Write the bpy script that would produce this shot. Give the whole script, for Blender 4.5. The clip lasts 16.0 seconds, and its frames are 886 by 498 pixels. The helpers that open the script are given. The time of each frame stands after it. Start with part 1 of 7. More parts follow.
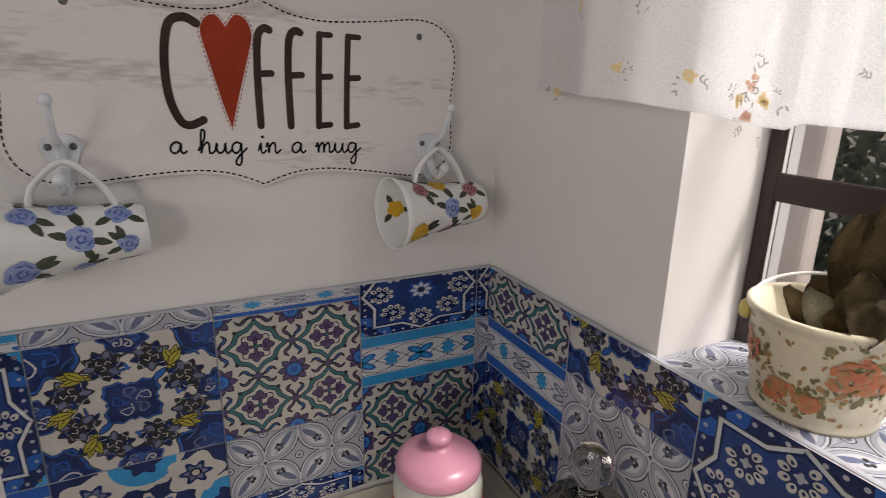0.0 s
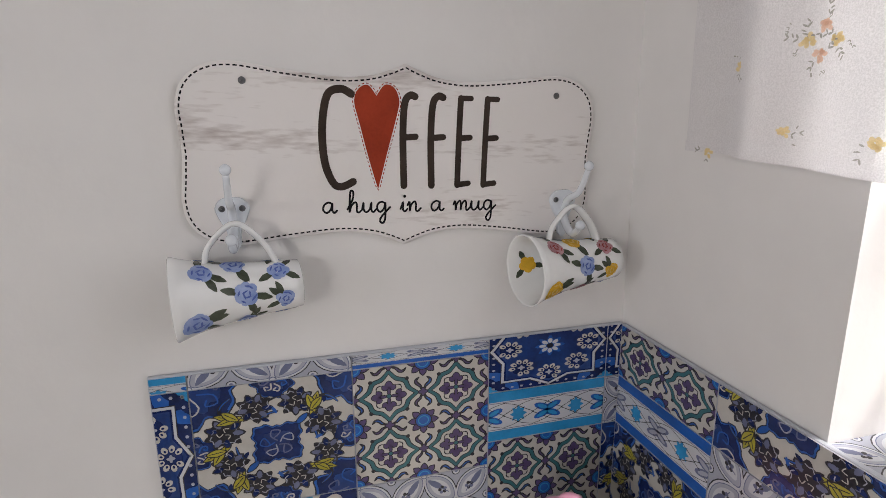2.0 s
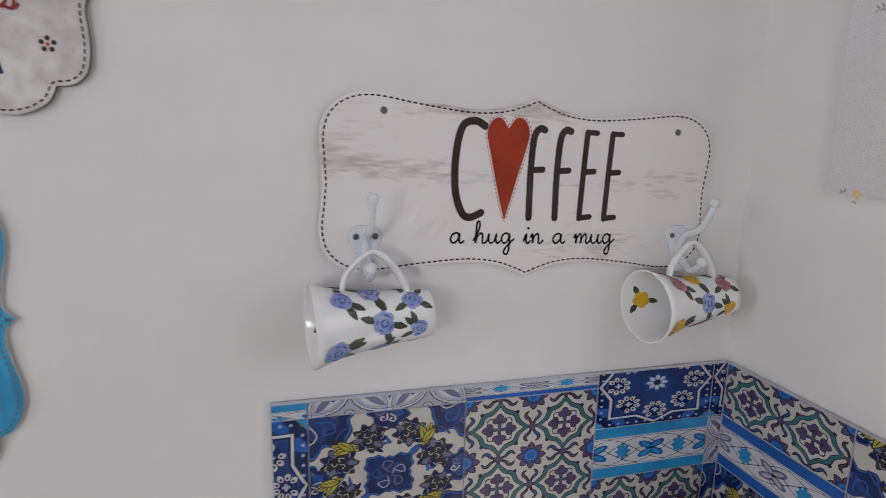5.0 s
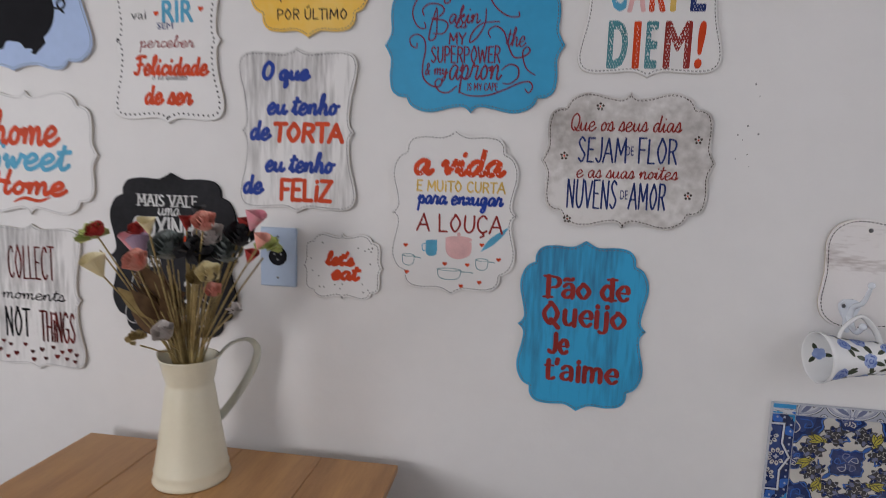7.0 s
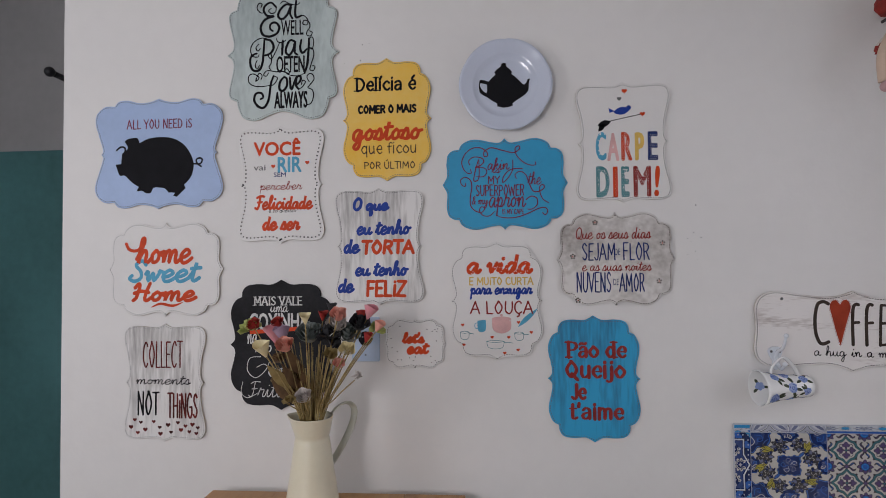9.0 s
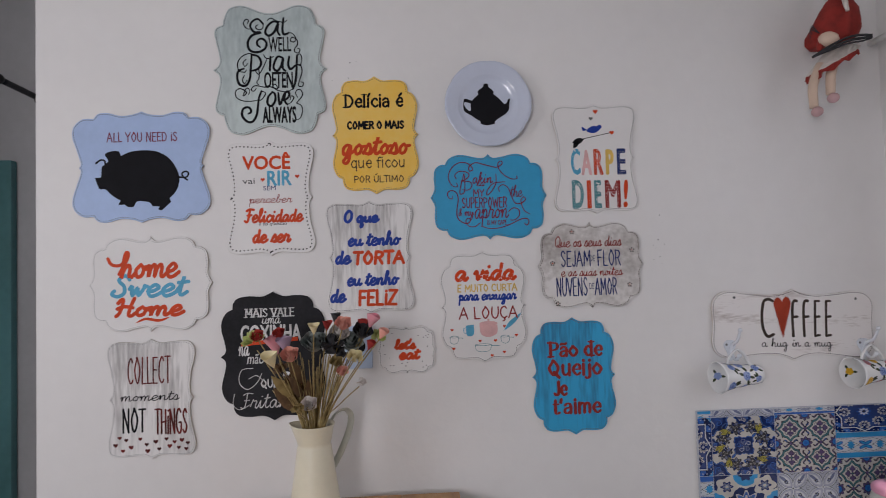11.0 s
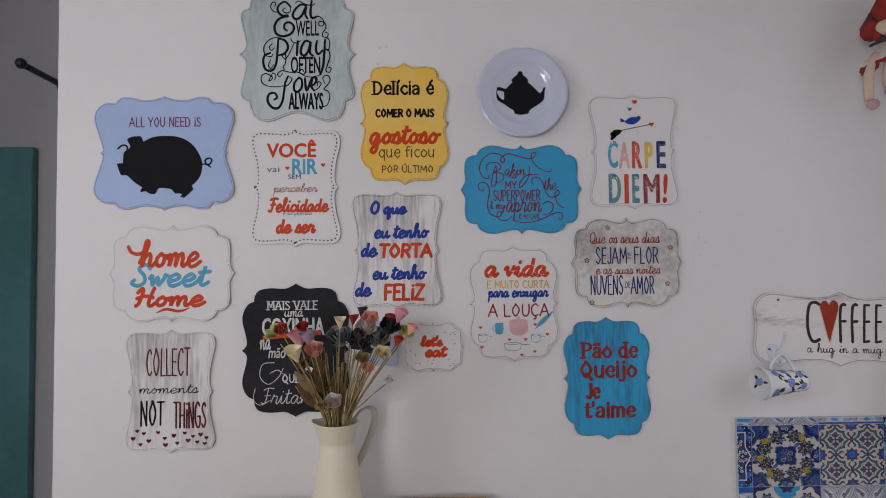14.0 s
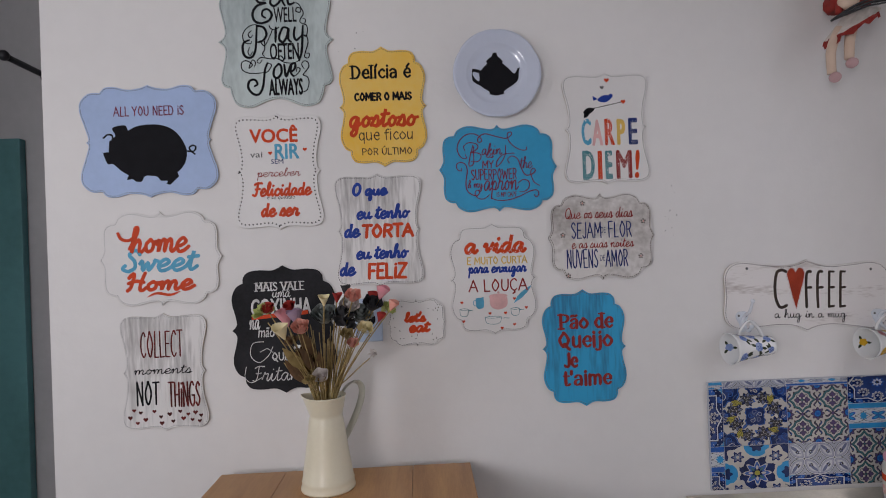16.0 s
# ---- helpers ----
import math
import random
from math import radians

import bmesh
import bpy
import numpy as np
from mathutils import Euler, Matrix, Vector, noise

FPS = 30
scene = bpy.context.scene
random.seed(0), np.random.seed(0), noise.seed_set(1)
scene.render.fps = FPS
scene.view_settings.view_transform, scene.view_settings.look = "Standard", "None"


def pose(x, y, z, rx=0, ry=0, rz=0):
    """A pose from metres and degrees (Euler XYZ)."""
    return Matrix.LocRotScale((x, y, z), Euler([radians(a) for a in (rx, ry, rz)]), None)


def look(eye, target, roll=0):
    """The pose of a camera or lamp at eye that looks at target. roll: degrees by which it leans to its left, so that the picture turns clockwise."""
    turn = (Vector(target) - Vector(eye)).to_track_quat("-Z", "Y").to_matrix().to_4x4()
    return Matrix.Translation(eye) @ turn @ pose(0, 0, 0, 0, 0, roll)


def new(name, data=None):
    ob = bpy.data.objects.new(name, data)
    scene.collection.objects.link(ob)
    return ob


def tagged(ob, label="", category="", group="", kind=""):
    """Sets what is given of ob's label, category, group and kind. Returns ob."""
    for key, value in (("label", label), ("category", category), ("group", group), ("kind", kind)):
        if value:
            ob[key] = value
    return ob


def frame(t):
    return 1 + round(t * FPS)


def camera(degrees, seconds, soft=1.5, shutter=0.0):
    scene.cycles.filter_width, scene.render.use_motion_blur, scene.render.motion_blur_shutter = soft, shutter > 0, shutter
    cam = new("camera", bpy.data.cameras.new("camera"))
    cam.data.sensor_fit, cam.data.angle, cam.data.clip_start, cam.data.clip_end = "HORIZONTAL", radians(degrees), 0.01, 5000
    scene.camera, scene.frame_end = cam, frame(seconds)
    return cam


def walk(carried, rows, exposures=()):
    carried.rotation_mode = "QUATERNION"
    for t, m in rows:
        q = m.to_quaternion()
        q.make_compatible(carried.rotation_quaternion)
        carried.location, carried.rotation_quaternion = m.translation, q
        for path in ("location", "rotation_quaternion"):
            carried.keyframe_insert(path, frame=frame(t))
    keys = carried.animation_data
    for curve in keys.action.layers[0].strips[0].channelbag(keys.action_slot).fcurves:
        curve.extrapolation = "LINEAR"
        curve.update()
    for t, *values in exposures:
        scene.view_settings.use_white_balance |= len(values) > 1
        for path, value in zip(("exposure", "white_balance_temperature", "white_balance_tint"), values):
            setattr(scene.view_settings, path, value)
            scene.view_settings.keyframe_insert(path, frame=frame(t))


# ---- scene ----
cam = camera(76.1, 16.0, 0.65, 0.3)
PATH = [
    (0, (-0.375, -0.612, 1.456), (0.477, 1.106, 0.889), 1.1),
    (0.5, (-0.392, -0.611, 1.469), (0.308, 1.178, 0.914), 1.3),
    (1, (-0.413, -0.601, 1.478), (0.163, 1.258, 1.018), 0.4),
    (1.5, (-0.419, -0.594, 1.477), (0.169, 1.262, 1.019), 0.7),
    (2, (-0.408, -0.594, 1.483), (0.127, 1.277, 1.021), -0.3),
    (2.5, (-0.412, -0.578, 1.479), (0.167, 1.282, 1.025), 1.3),
    (3, (-0.437, -0.543, 1.483), (0.163, 1.317, 1.058), -0.2),
    (3.2, (-0.445, -0.514, 1.472), (0.176, 1.341, 1.057), 0.8),
    (5.5, (-0.606, -0.605, 1.508), (-0.2, 1.318, 1.133), 1.6),
    (6, (-0.793, -0.708, 1.545), (-0.65, 1.243, 1.125), -0.1),
    (6.5, (-0.925, -0.853, 1.534), (-1.028, 1.114, 1.181), 0.1),
    (7, (-0.963, -0.981, 1.574), (-1.263, 0.981, 1.328), 1.9),
    (7.5, (-0.999, -1.112, 1.595), (-1.357, 0.854, 1.531), 0.3),
    (8, (-1.079, -1.223, 1.607), (-1.377, 0.754, 1.597), -0.9),
    (8.5, (-1.105, -1.317, 1.612), (-1.294, 0.674, 1.614), -0.1),
    (8.7, (-1.103, -1.347, 1.603), (-1.279, 0.644, 1.646), -0.3),
    (10.8, (-1.262, -1.466, 1.599), (-1.233, 0.532, 1.677), -1.2),
    (11, (-1.258, -1.461, 1.609), (-1.173, 0.535, 1.685), -1.7),
    (11.5, (-1.274, -1.462, 1.614), (-1.12, 0.531, 1.694), -2.0),
    (12, (-1.291, -1.471, 1.615), (-1.142, 0.522, 1.673), -1.7),
    (12.5, (-1.285, -1.474, 1.604), (-1.142, 0.52, 1.667), -1.1),
    (13, (-1.298, -1.467, 1.61), (-1.141, 0.526, 1.645), -0.4),
    (13.5, (-1.298, -1.435, 1.601), (-1.151, 0.559, 1.612), -1.1),
    (14, (-1.296, -1.403, 1.6), (-1.258, 0.596, 1.672), -0.6),
    (14.5, (-1.299, -1.442, 1.601), (-1.286, 0.556, 1.691), -1.6),
    (15, (-1.297, -1.491, 1.603), (-1.225, 0.506, 1.685), -1.6),
    (15.5, (-1.29, -1.501, 1.601), (-1.222, 0.496, 1.672), -1.8),
    (16, (-1.262, -1.452, 1.59), (-1.207, 0.547, 1.597), -2.1),
]
EXPOSURES = [(0.0, -0.45, 7150, 13), (0.5, -0.42, 7150, 13), (1.0, -0.2, 7050, 12), (1.5, 0.0, 6900, 12), (3.0, 0.05, 6550, 11), (5.5, 0.05, 6450, 13), (8.0, -0.16, 6400, 13), (10.8, -0.2, 6400, 15), (16.0, -0.24, 6400, 15)]
walk(cam, [(t, look(eye, target, roll)) for t, eye, target, roll in PATH], EXPOSURES)

# ---- world and light ----
world = bpy.data.worlds.new("sky")
scene.world = world
world.use_nodes = True
_wn = world.node_tree.nodes
_sky = _wn.new("ShaderNodeTexSky")
_sky.sky_type = "NISHITA"
_sky.sun_disc = False
_sky.sun_elevation = radians(57)
_sky.sun_rotation = radians(141)
world.node_tree.links.new(_sky.outputs[0], _wn["Background"].inputs[0])
_wn["Background"].inputs[1].default_value = 0.15


def area_lamp(name, eye, target, w, h, watts, color):
    d = bpy.data.lights.new(name, "AREA")
    d.shape, d.size, d.size_y, d.energy, d.color = "RECTANGLE", w, h, watts, color
    ob = new(name, d)
    ob.matrix_world = look(eye, target)
    return ob


sun = bpy.data.lights.new("sun", "SUN")
sun.energy, sun.angle, sun.color = 5.0, radians(12.0), (1.0, 0.97, 0.94)
sun_ob = new("sun", sun)
sun_ob.matrix_world = look((2.1, -3.2, 6.4), (0.1, -0.7, 1.4))
area_lamp("side_window_light", (-3.72, -1.75, 1.9), (0.0, -1.0, 1.4), 0.6, 0.8, 19, (0.97, 0.98, 1.0))
# added fill before the closed south wall, brightens the middle of the signs
area_lamp("back_fill_light", (-2.25, -2.72, 1.7), (-1.7, 0.0, 1.5), 0.8, 0.8, 23, (1.0, 0.98, 0.96))
area_lamp("sink_window_light", (0.21, -0.72, 1.68), (-1.0, -1.4, 1.5), 0.84, 0.86, 5, (0.94, 0.97, 1.0))


# ---- materials ----
def mat(name, color, rough=0.5, vary=0.06, scale=6.0, bump=0.0, bscale=120.0, metal=0.0, coat=0.0, spread=None, streak=None, sheen=0.5):
    """A procedural surface: two scales of noise move the colour, a fine one gives relief."""
    m = bpy.data.materials.new(name)
    m.use_nodes = True
    nt = m.node_tree
    n, l = nt.nodes, nt.links
    p = n["Principled BSDF"]
    p.inputs["Roughness"].default_value = rough
    p.inputs["Metallic"].default_value = metal
    p.inputs["Coat Weight"].default_value = coat
    p.inputs["Specular IOR Level"].default_value = sheen
    co = n.new("ShaderNodeTexCoord")
    vec = co.outputs["Object"]
    if streak:
        mp = n.new("ShaderNodeMapping")
        mp.inputs["Scale"].default_value = streak
        l.new(vec, mp.inputs["Vector"])
        vec = mp.outputs["Vector"]
    big = n.new("ShaderNodeTexNoise")
    big.inputs["Scale"].default_value = scale
    big.inputs["Detail"].default_value = 5
    fine = n.new("ShaderNodeTexNoise")
    fine.inputs["Scale"].default_value = scale * 14
    fine.inputs["Detail"].default_value = 3
    l.new(vec, big.inputs["Vector"])
    l.new(vec, fine.inputs["Vector"])
    ad = n.new("ShaderNodeMath")
    ad.operation = "MULTIPLY_ADD"
    ad.inputs[1].default_value = 0.35
    l.new(fine.outputs["Fac"], ad.inputs[0])
    l.new(big.outputs["Fac"], ad.inputs[2])
    ramp = n.new("ShaderNodeValToRGB")
    c = Vector(color)
    other = Vector(spread) if spread else c * (1 - 2 * vary)
    ramp.color_ramp.elements[0].position, ramp.color_ramp.elements[1].position = 0.45, 0.85
    ramp.color_ramp.elements[0].color = (*other, 1)
    ramp.color_ramp.elements[1].color = (*[min(1, v * (1 + vary * 0.6)) for v in c], 1)
    l.new(ad.outputs[0], ramp.inputs["Fac"])
    l.new(ramp.outputs["Color"], p.inputs["Base Color"])
    if bump:
        b = n.new("ShaderNodeTexNoise")
        b.inputs["Scale"].default_value = bscale
        b.inputs["Detail"].default_value = 4
        l.new(co.outputs["Object"], b.inputs["Vector"])
        bp = n.new("ShaderNodeBump")
        bp.inputs["Strength"].default_value = bump
        bp.inputs["Distance"].default_value = 0.002
        l.new(b.outputs["Fac"], bp.inputs["Height"])
        l.new(bp.outputs["Normal"], p.inputs["Normal"])
    return m


M_WALL = mat("wall_paint", (0.74, 0.73, 0.73), 0.72, 0.025, 1.7, 0.25, 55)
# darker than the walls, to weaken the light bounced from above
M_CEIL_DIMMED = mat("ceiling_paint_dimmed", (0.55, 0.54, 0.53), 0.8, 0.02, 2, 0.1, 60)
# the grey holds the passage's shade and lowers bounce from the back wall
M_WALL_DIMMED = mat("wall_paint_dimmed", (0.45, 0.45, 0.47), 0.8, 0.06, 2, 0.2, 50)
M_TEAL = mat("teal_paint", (0.09, 0.245, 0.265), 0.55, 0.14, 2.2, 0.1, 50)
# unseen floor; its dark colour keeps bounced light low
M_FLOOR = mat("floor_tile", (0.27, 0.23, 0.19), 0.35, 0.08, 3, 0.05)
M_BLACKROD = mat("black_iron", (0.02, 0.02, 0.025), 0.45, 0.1, 20, 0.1, metal=0.3)
M_STONE = mat("pale_stone", (0.62, 0.58, 0.5), 0.35, 0.12, 9, 0.08, 90)
M_GROUT = mat("grout", (0.46, 0.48, 0.54), 0.6, 0.08, 12, 0.1)
M_WOOD = mat("table_wood", (0.47, 0.25, 0.095), 0.36, 0.15, 2.2, 0.10, 160, spread=(0.34, 0.165, 0.06), streak=(9, 0.9, 9))
M_FRAME = mat("window_iron", (0.028, 0.016, 0.014), 0.5, 0.2, 14, 0.2, 70)
M_CREAM = mat("cream_enamel", (0.74, 0.70, 0.55), 0.35, 0.03, 8, 0.05, 60, coat=0.25)
M_CHINA = mat("white_china", (0.80, 0.81, 0.82), 0.16, 0.015, 10, coat=0.5)
M_ENAMEL = mat("white_enamel", (0.70, 0.74, 0.80), 0.25, 0.04, 20, coat=0.4)
M_MDF = mat("cut_board_edge", (0.55, 0.50, 0.44), 0.7, 0.1, 20)
M_SCREW = mat("screw_steel", (0.18, 0.18, 0.19), 0.35, 0.2, 60, metal=0.9)
M_OUTLET = mat("outlet_plate", (0.42, 0.52, 0.68), 0.35, 0.03, 9)
M_WHITE = mat("white_paint", (0.76, 0.76, 0.75), 0.5, 0.02, 8)
M_BLACK = mat("black_paint", (0.008, 0.008, 0.011), 0.75, 0.12, 25, sheen=0.15)
M_CHALK = mat("chalkboard_black", (0.022, 0.022, 0.026), 0.7, 0.25, 9, 0.1, sheen=0.15)
M_RED = mat("red_paint", (0.60, 0.060, 0.014), 0.5, 0.1, 30, sheen=0.15)
M_BRICKRED = mat("heart_red", (0.34, 0.042, 0.016), 0.5, 0.12, 25, sheen=0.15)
M_DARKRED = mat("dark_red_ink", (0.27, 0.03, 0.026), 0.5, 0.1, 30, sheen=0.15)
M_DARKINK = mat("red_black_ink", (0.16, 0.020, 0.018), 0.5, 0.2, 22, spread=(0.02, 0.012, 0.012), sheen=0.15)
M_PLUM = mat("plum_ink", (0.14, 0.028, 0.07), 0.5, 0.25, 30, spread=(0.22, 0.03, 0.04), sheen=0.15)
M_NAVYINK = mat("navy_ink", (0.018, 0.035, 0.15), 0.5, 0.1, 30, sheen=0.15)
M_BLUEINK = mat("royal_blue_ink", (0.018, 0.05, 0.30), 0.5, 0.1, 30, sheen=0.15)
M_SKYINK = mat("sky_blue_ink", (0.10, 0.38, 0.58), 0.5, 0.1, 30, sheen=0.15)
M_YELINK = mat("ochre_ink", (0.68, 0.46, 0.12), 0.5, 0.1, 30, sheen=0.15)
M_BROWNINK = mat("brown_black_ink", (0.05, 0.035, 0.028), 0.5, 0.2, 40, sheen=0.15)
M_GREYINK = mat("grey_thread_ink", (0.15, 0.15, 0.155), 0.5, 0.1, 40, sheen=0.15)
M_CHALKINK = mat("chalk_white", (0.62, 0.62, 0.62), 0.6, 0.2, 40)
M_PINKINK = mat("pink_ink", (0.72, 0.42, 0.42), 0.5, 0.1, 30)
M_TEALINK = mat("teal_ink", (0.05, 0.22, 0.26), 0.5, 0.1, 30)


# ---- mesh helpers ----
def part(name, bm, materials, parent=None, label="", smooth=False):
    """Links a bmesh as one mesh object, under a thing or a part if one is given."""
    me = bpy.data.meshes.new(name)
    if smooth:
        for f in bm.faces:
            f.smooth = True
    bm.to_mesh(me)
    bm.free()
    for m in materials if isinstance(materials, (list, tuple)) else [materials]:
        me.materials.append(m)
    ob = new(name, me)
    if parent:
        ob.parent = parent
    if label:
        ob["label"] = label
    return ob


def thing(name, loc, label, category, group="", kind=""):
    ob = new(name)
    ob.location = loc
    ob.empty_display_size = 0.02
    return tagged(ob, label, category, group, kind)


def box(bm, x0, x1, y0, y1, z0, z1, mi=0, bevel=0.0):
    r = bmesh.ops.create_cube(bm, size=1)
    vs = r["verts"]
    bmesh.ops.scale(bm, vec=(x1 - x0, y1 - y0, z1 - z0), verts=vs)
    bmesh.ops.translate(bm, vec=((x0 + x1) / 2, (y0 + y1) / 2, (z0 + z1) / 2), verts=vs)
    fs = {f for v in vs for f in v.link_faces}
    for f in fs:
        f.material_index = mi
    if bevel:
        es = list({e for f in fs for e in f.edges})
        bmesh.ops.bevel(bm, geom=es, offset=bevel, segments=2, affect="EDGES", profile=0.5)
    return bm


def boxes(*rows, bevel=0.0):
    bm = bmesh.new()
    for r in rows:
        box(bm, *r, bevel=bevel)
    return bm


def smooth_line(pts, closed=False, steps=6, sharp=()):
    """Catmull-Rom through pts; at the indices in sharp the line keeps a corner."""
    n = len(pts)
    P = [Vector(p) for p in pts]
    out = []
    for i in range(n if closed else n - 1):
        p1, p2 = P[i], P[(i + 1) % n]
        p0 = P[(i - 1) % n] if closed or i else p1
        p3 = P[(i + 2) % n] if closed or i + 2 < n else p2
        if i in sharp:
            p0 = p1
        if (i + 1) % n in sharp:
            p3 = p2
        for k in range(steps):
            t = k / steps
            out.append(0.5 * ((2 * p1) + (p2 - p0) * t + (2 * p0 - 5 * p1 + 4 * p2 - p3) * t * t + (3 * p1 - p0 - 3 * p2 + p3) * t ** 3))
    if not closed:
        out.append(P[-1])
    return out


def flat(bm, pts, y, mi=0):
    """A flat face in the x-z plane at the depth y, turned to -y."""
    vs = [bm.verts.new((p[0], y, p[1])) for p in pts]
    f = bm.faces.new(vs)
    f.normal_update()
    if f.normal.y > 0:
        f.normal_flip()
    f.material_index = mi
    return f


def blob(bm, cx, cz, fn, y, mi=0, n=24, rot=0.0):
    """A flat polar shape: fn(angle) gives the radius."""
    flat(bm, [(cx + fn(a) * math.cos(a + rot), cz + fn(a) * math.sin(a + rot)) for a in (2 * math.pi * k / n for k in range(n))], y, mi)


def ellipse(bm, cx, cz, a, b, rot, y, mi=0, n=14, tip=0.0):
    """A flat ellipse or, with tip above 0, a leaf that narrows at both ends."""
    pts = []
    for k in range(n):
        t = 2 * math.pi * k / n
        u, v = a * math.cos(t), b * math.sin(t) * (1 - tip * abs(math.cos(t)) ** 2)
        pts.append((cx + u * math.cos(rot) - v * math.sin(rot), cz + u * math.sin(rot) + v * math.cos(rot)))
    flat(bm, pts, y, mi)


def stroke(bm, pts, width, y, mi=0, steps=6, closed=False, caps=True, sharp=(), taper=0.0, nib=1.0):
    """A flat brush stroke along a smooth line, with round ends; nib: the share of the width left where it runs level."""
    L = smooth_line([(p[0], p[1]) for p in pts], closed, steps, sharp)
    n = len(L)
    y -= 0.000001 * len(bm.faces)
    left, right = [], []
    for i, p in enumerate(L):
        a = L[(i - 1) % n] if closed or i else p
        b = L[(i + 1) % n] if closed or i < n - 1 else p
        d = b - a
        d = d.normalized() if d.length > 1e-9 else Vector((1, 0))
        w = width / 2 * (1 - taper * abs(2 * i / max(1, n - 1) - 1) ** 2) * (nib + (1 - nib) * abs(d.y))
        nrm = Vector((-d.y, d.x)) * w
        y -= 0.000003
        left.append(bm.verts.new((p.x + nrm.x, y, p.y + nrm.y)))
        right.append(bm.verts.new((p.x - nrm.x, y, p.y - nrm.y)))
    for i in range(n if closed else n - 1):
        j = (i + 1) % n
        f = bm.faces.new((left[i], left[j], right[j], right[i]))
        f.normal_update()
        if f.normal.y > 0:
            f.normal_flip()
        f.material_index = mi
    if caps and not closed:
        for k, p in enumerate((L[0], L[-1])):
            blob(bm, p.x, p.y, lambda a: width / 2 * (1 - taper * 0.95) * (nib + 1) / 2, y - 0.00003 - 0.00004 * k, mi, 10)


def lathe(bm, profile, segs=32, mi=0, axis="z", scale=None):
    """Turns a profile of (radius, height) round the z axis."""
    rings = []
    for r, z in profile:
        rings.append([bm.verts.new((r * math.cos(2 * math.pi * k / segs), r * math.sin(2 * math.pi * k / segs), z)) for k in range(segs)])
    for a, b in zip(rings, rings[1:]):
        for k in range(segs):
            f = bm.faces.new((a[k], a[(k + 1) % segs], b[(k + 1) % segs], b[k]))
            f.material_index = mi
    return bm


def tube(bm, pts, radius, segs=8, mi=0, steps=6, flatten=1.0, end=1.0):
    """A round bar along a smooth line in space; end: the share of the radius left at its end."""
    P = [Vector(p) for p in pts]
    L = []
    n = len(P)
    for i in range(n - 1):
        p0, p1, p2, p3 = P[max(0, i - 1)], P[i], P[i + 1], P[min(n - 1, i + 2)]
        for k in range(steps):
            t = k / steps
            L.append(0.5 * ((2 * p1) + (p2 - p0) * t + (2 * p0 - 5 * p1 + 4 * p2 - p3) * t * t + (3 * p1 - p0 - 3 * p2 + p3) * t ** 3))
    L.append(P[-1])
    prev, up = None, Vector((0.13, 0.27, 0.95))
    for i, p in enumerate(L):
        d = (L[min(i + 1, len(L) - 1)] - L[max(i - 1, 0)]).normalized()
        s = d.cross(up)
        s = s.normalized() if s.length > 1e-4 else d.orthogonal().normalized()
        u = s.cross(d).normalized()
        up = u
        r = radius * (1 + (end - 1) * i / (len(L) - 1))
        ring = [bm.verts.new(p + s * (r * math.cos(2 * math.pi * k / segs)) + u * (r * flatten * math.sin(2 * math.pi * k / segs))) for k in range(segs)]
        if prev:
            for k in range(segs):
                f = bm.faces.new((prev[k], prev[(k + 1) % segs], ring[(k + 1) % segs], ring[k]))
                f.material_index = mi
                f.smooth = True
        else:
            bm.faces.new(ring[::-1]).material_index = mi
        prev = ring
    bm.faces.new(prev).material_index = mi
    return bm


def ball(bm, c, r, mi=0, sx=1.0, sy=1.0, sz=1.0, seg=14):
    r_ = bmesh.ops.create_uvsphere(bm, u_segments=seg, v_segments=max(6, seg // 2 + 1), radius=r)
    bmesh.ops.scale(bm, vec=(sx, sy, sz), verts=r_["verts"])
    bmesh.ops.translate(bm, vec=c, verts=r_["verts"])
    for f in {f for v in r_["verts"] for f in v.link_faces}:
        f.material_index = mi
        f.smooth = True


# ---- the room ----
CEIL = 2.75
WALL_END = -2.218
SILL = 1.224
WIN = (-1.16, -0.288, 1.206, 2.12)


def structure(name, bm, m, label, category, smooth=False):
    return tagged(part(name, bm, m, smooth=smooth), label, category, kind="structure")


structure("floor", boxes((-3.8, 0.15, -3.6, 1.6, -0.1, 0.0)), M_FLOOR, "stone-tiled kitchen floor, darkened to cut bounced light", "floor")
structure("ceiling", boxes((-3.8, 0.15, -3.6, 1.6, CEIL, CEIL + 0.1)), M_CEIL_DIMMED, "unseen ceiling, painted grey to bounce less light", "ceiling")
structure("wall_north", boxes((WALL_END, 0.0, 0.0, 0.13, 0.0, CEIL)), M_WALL, "white painted plaster wall hung with painted signs", "wall")
_y0, _y1, _z0, _z1 = WIN
structure("wall_east", boxes((0.0, 0.15, _y1, 0.13, 0.0, CEIL), (0.0, 0.15, -3.6, _y0, 0.0, CEIL), (0.0, 0.15, _y0, _y1, 0.0, _z0), (0.0, 0.15, _y0, _y1, _z1, CEIL)),
          M_WALL, "white plaster wall with a small deep window", "wall")
# unseen wall, darkened so that less light bounces onto the signs
structure("wall_south", boxes((-3.8, 0.15, -2.9, -2.8, 0.0, CEIL)), M_WALL_DIMMED, "unseen back wall, painted grey to cut bounced light", "wall")
structure("wall_west", boxes((-3.9, -3.8, -3.6, 1.6, 0.0, CEIL)), M_WALL, "white plaster wall at the side of the room", "wall")
# part of the passage's shade is in this wall's colour
structure("wall_hall", boxes((-3.8, 0.15, 0.72, 0.82, 0.0, CEIL)), M_WALL_DIMMED, "passage plaster wall with its shade painted in grey", "wall")
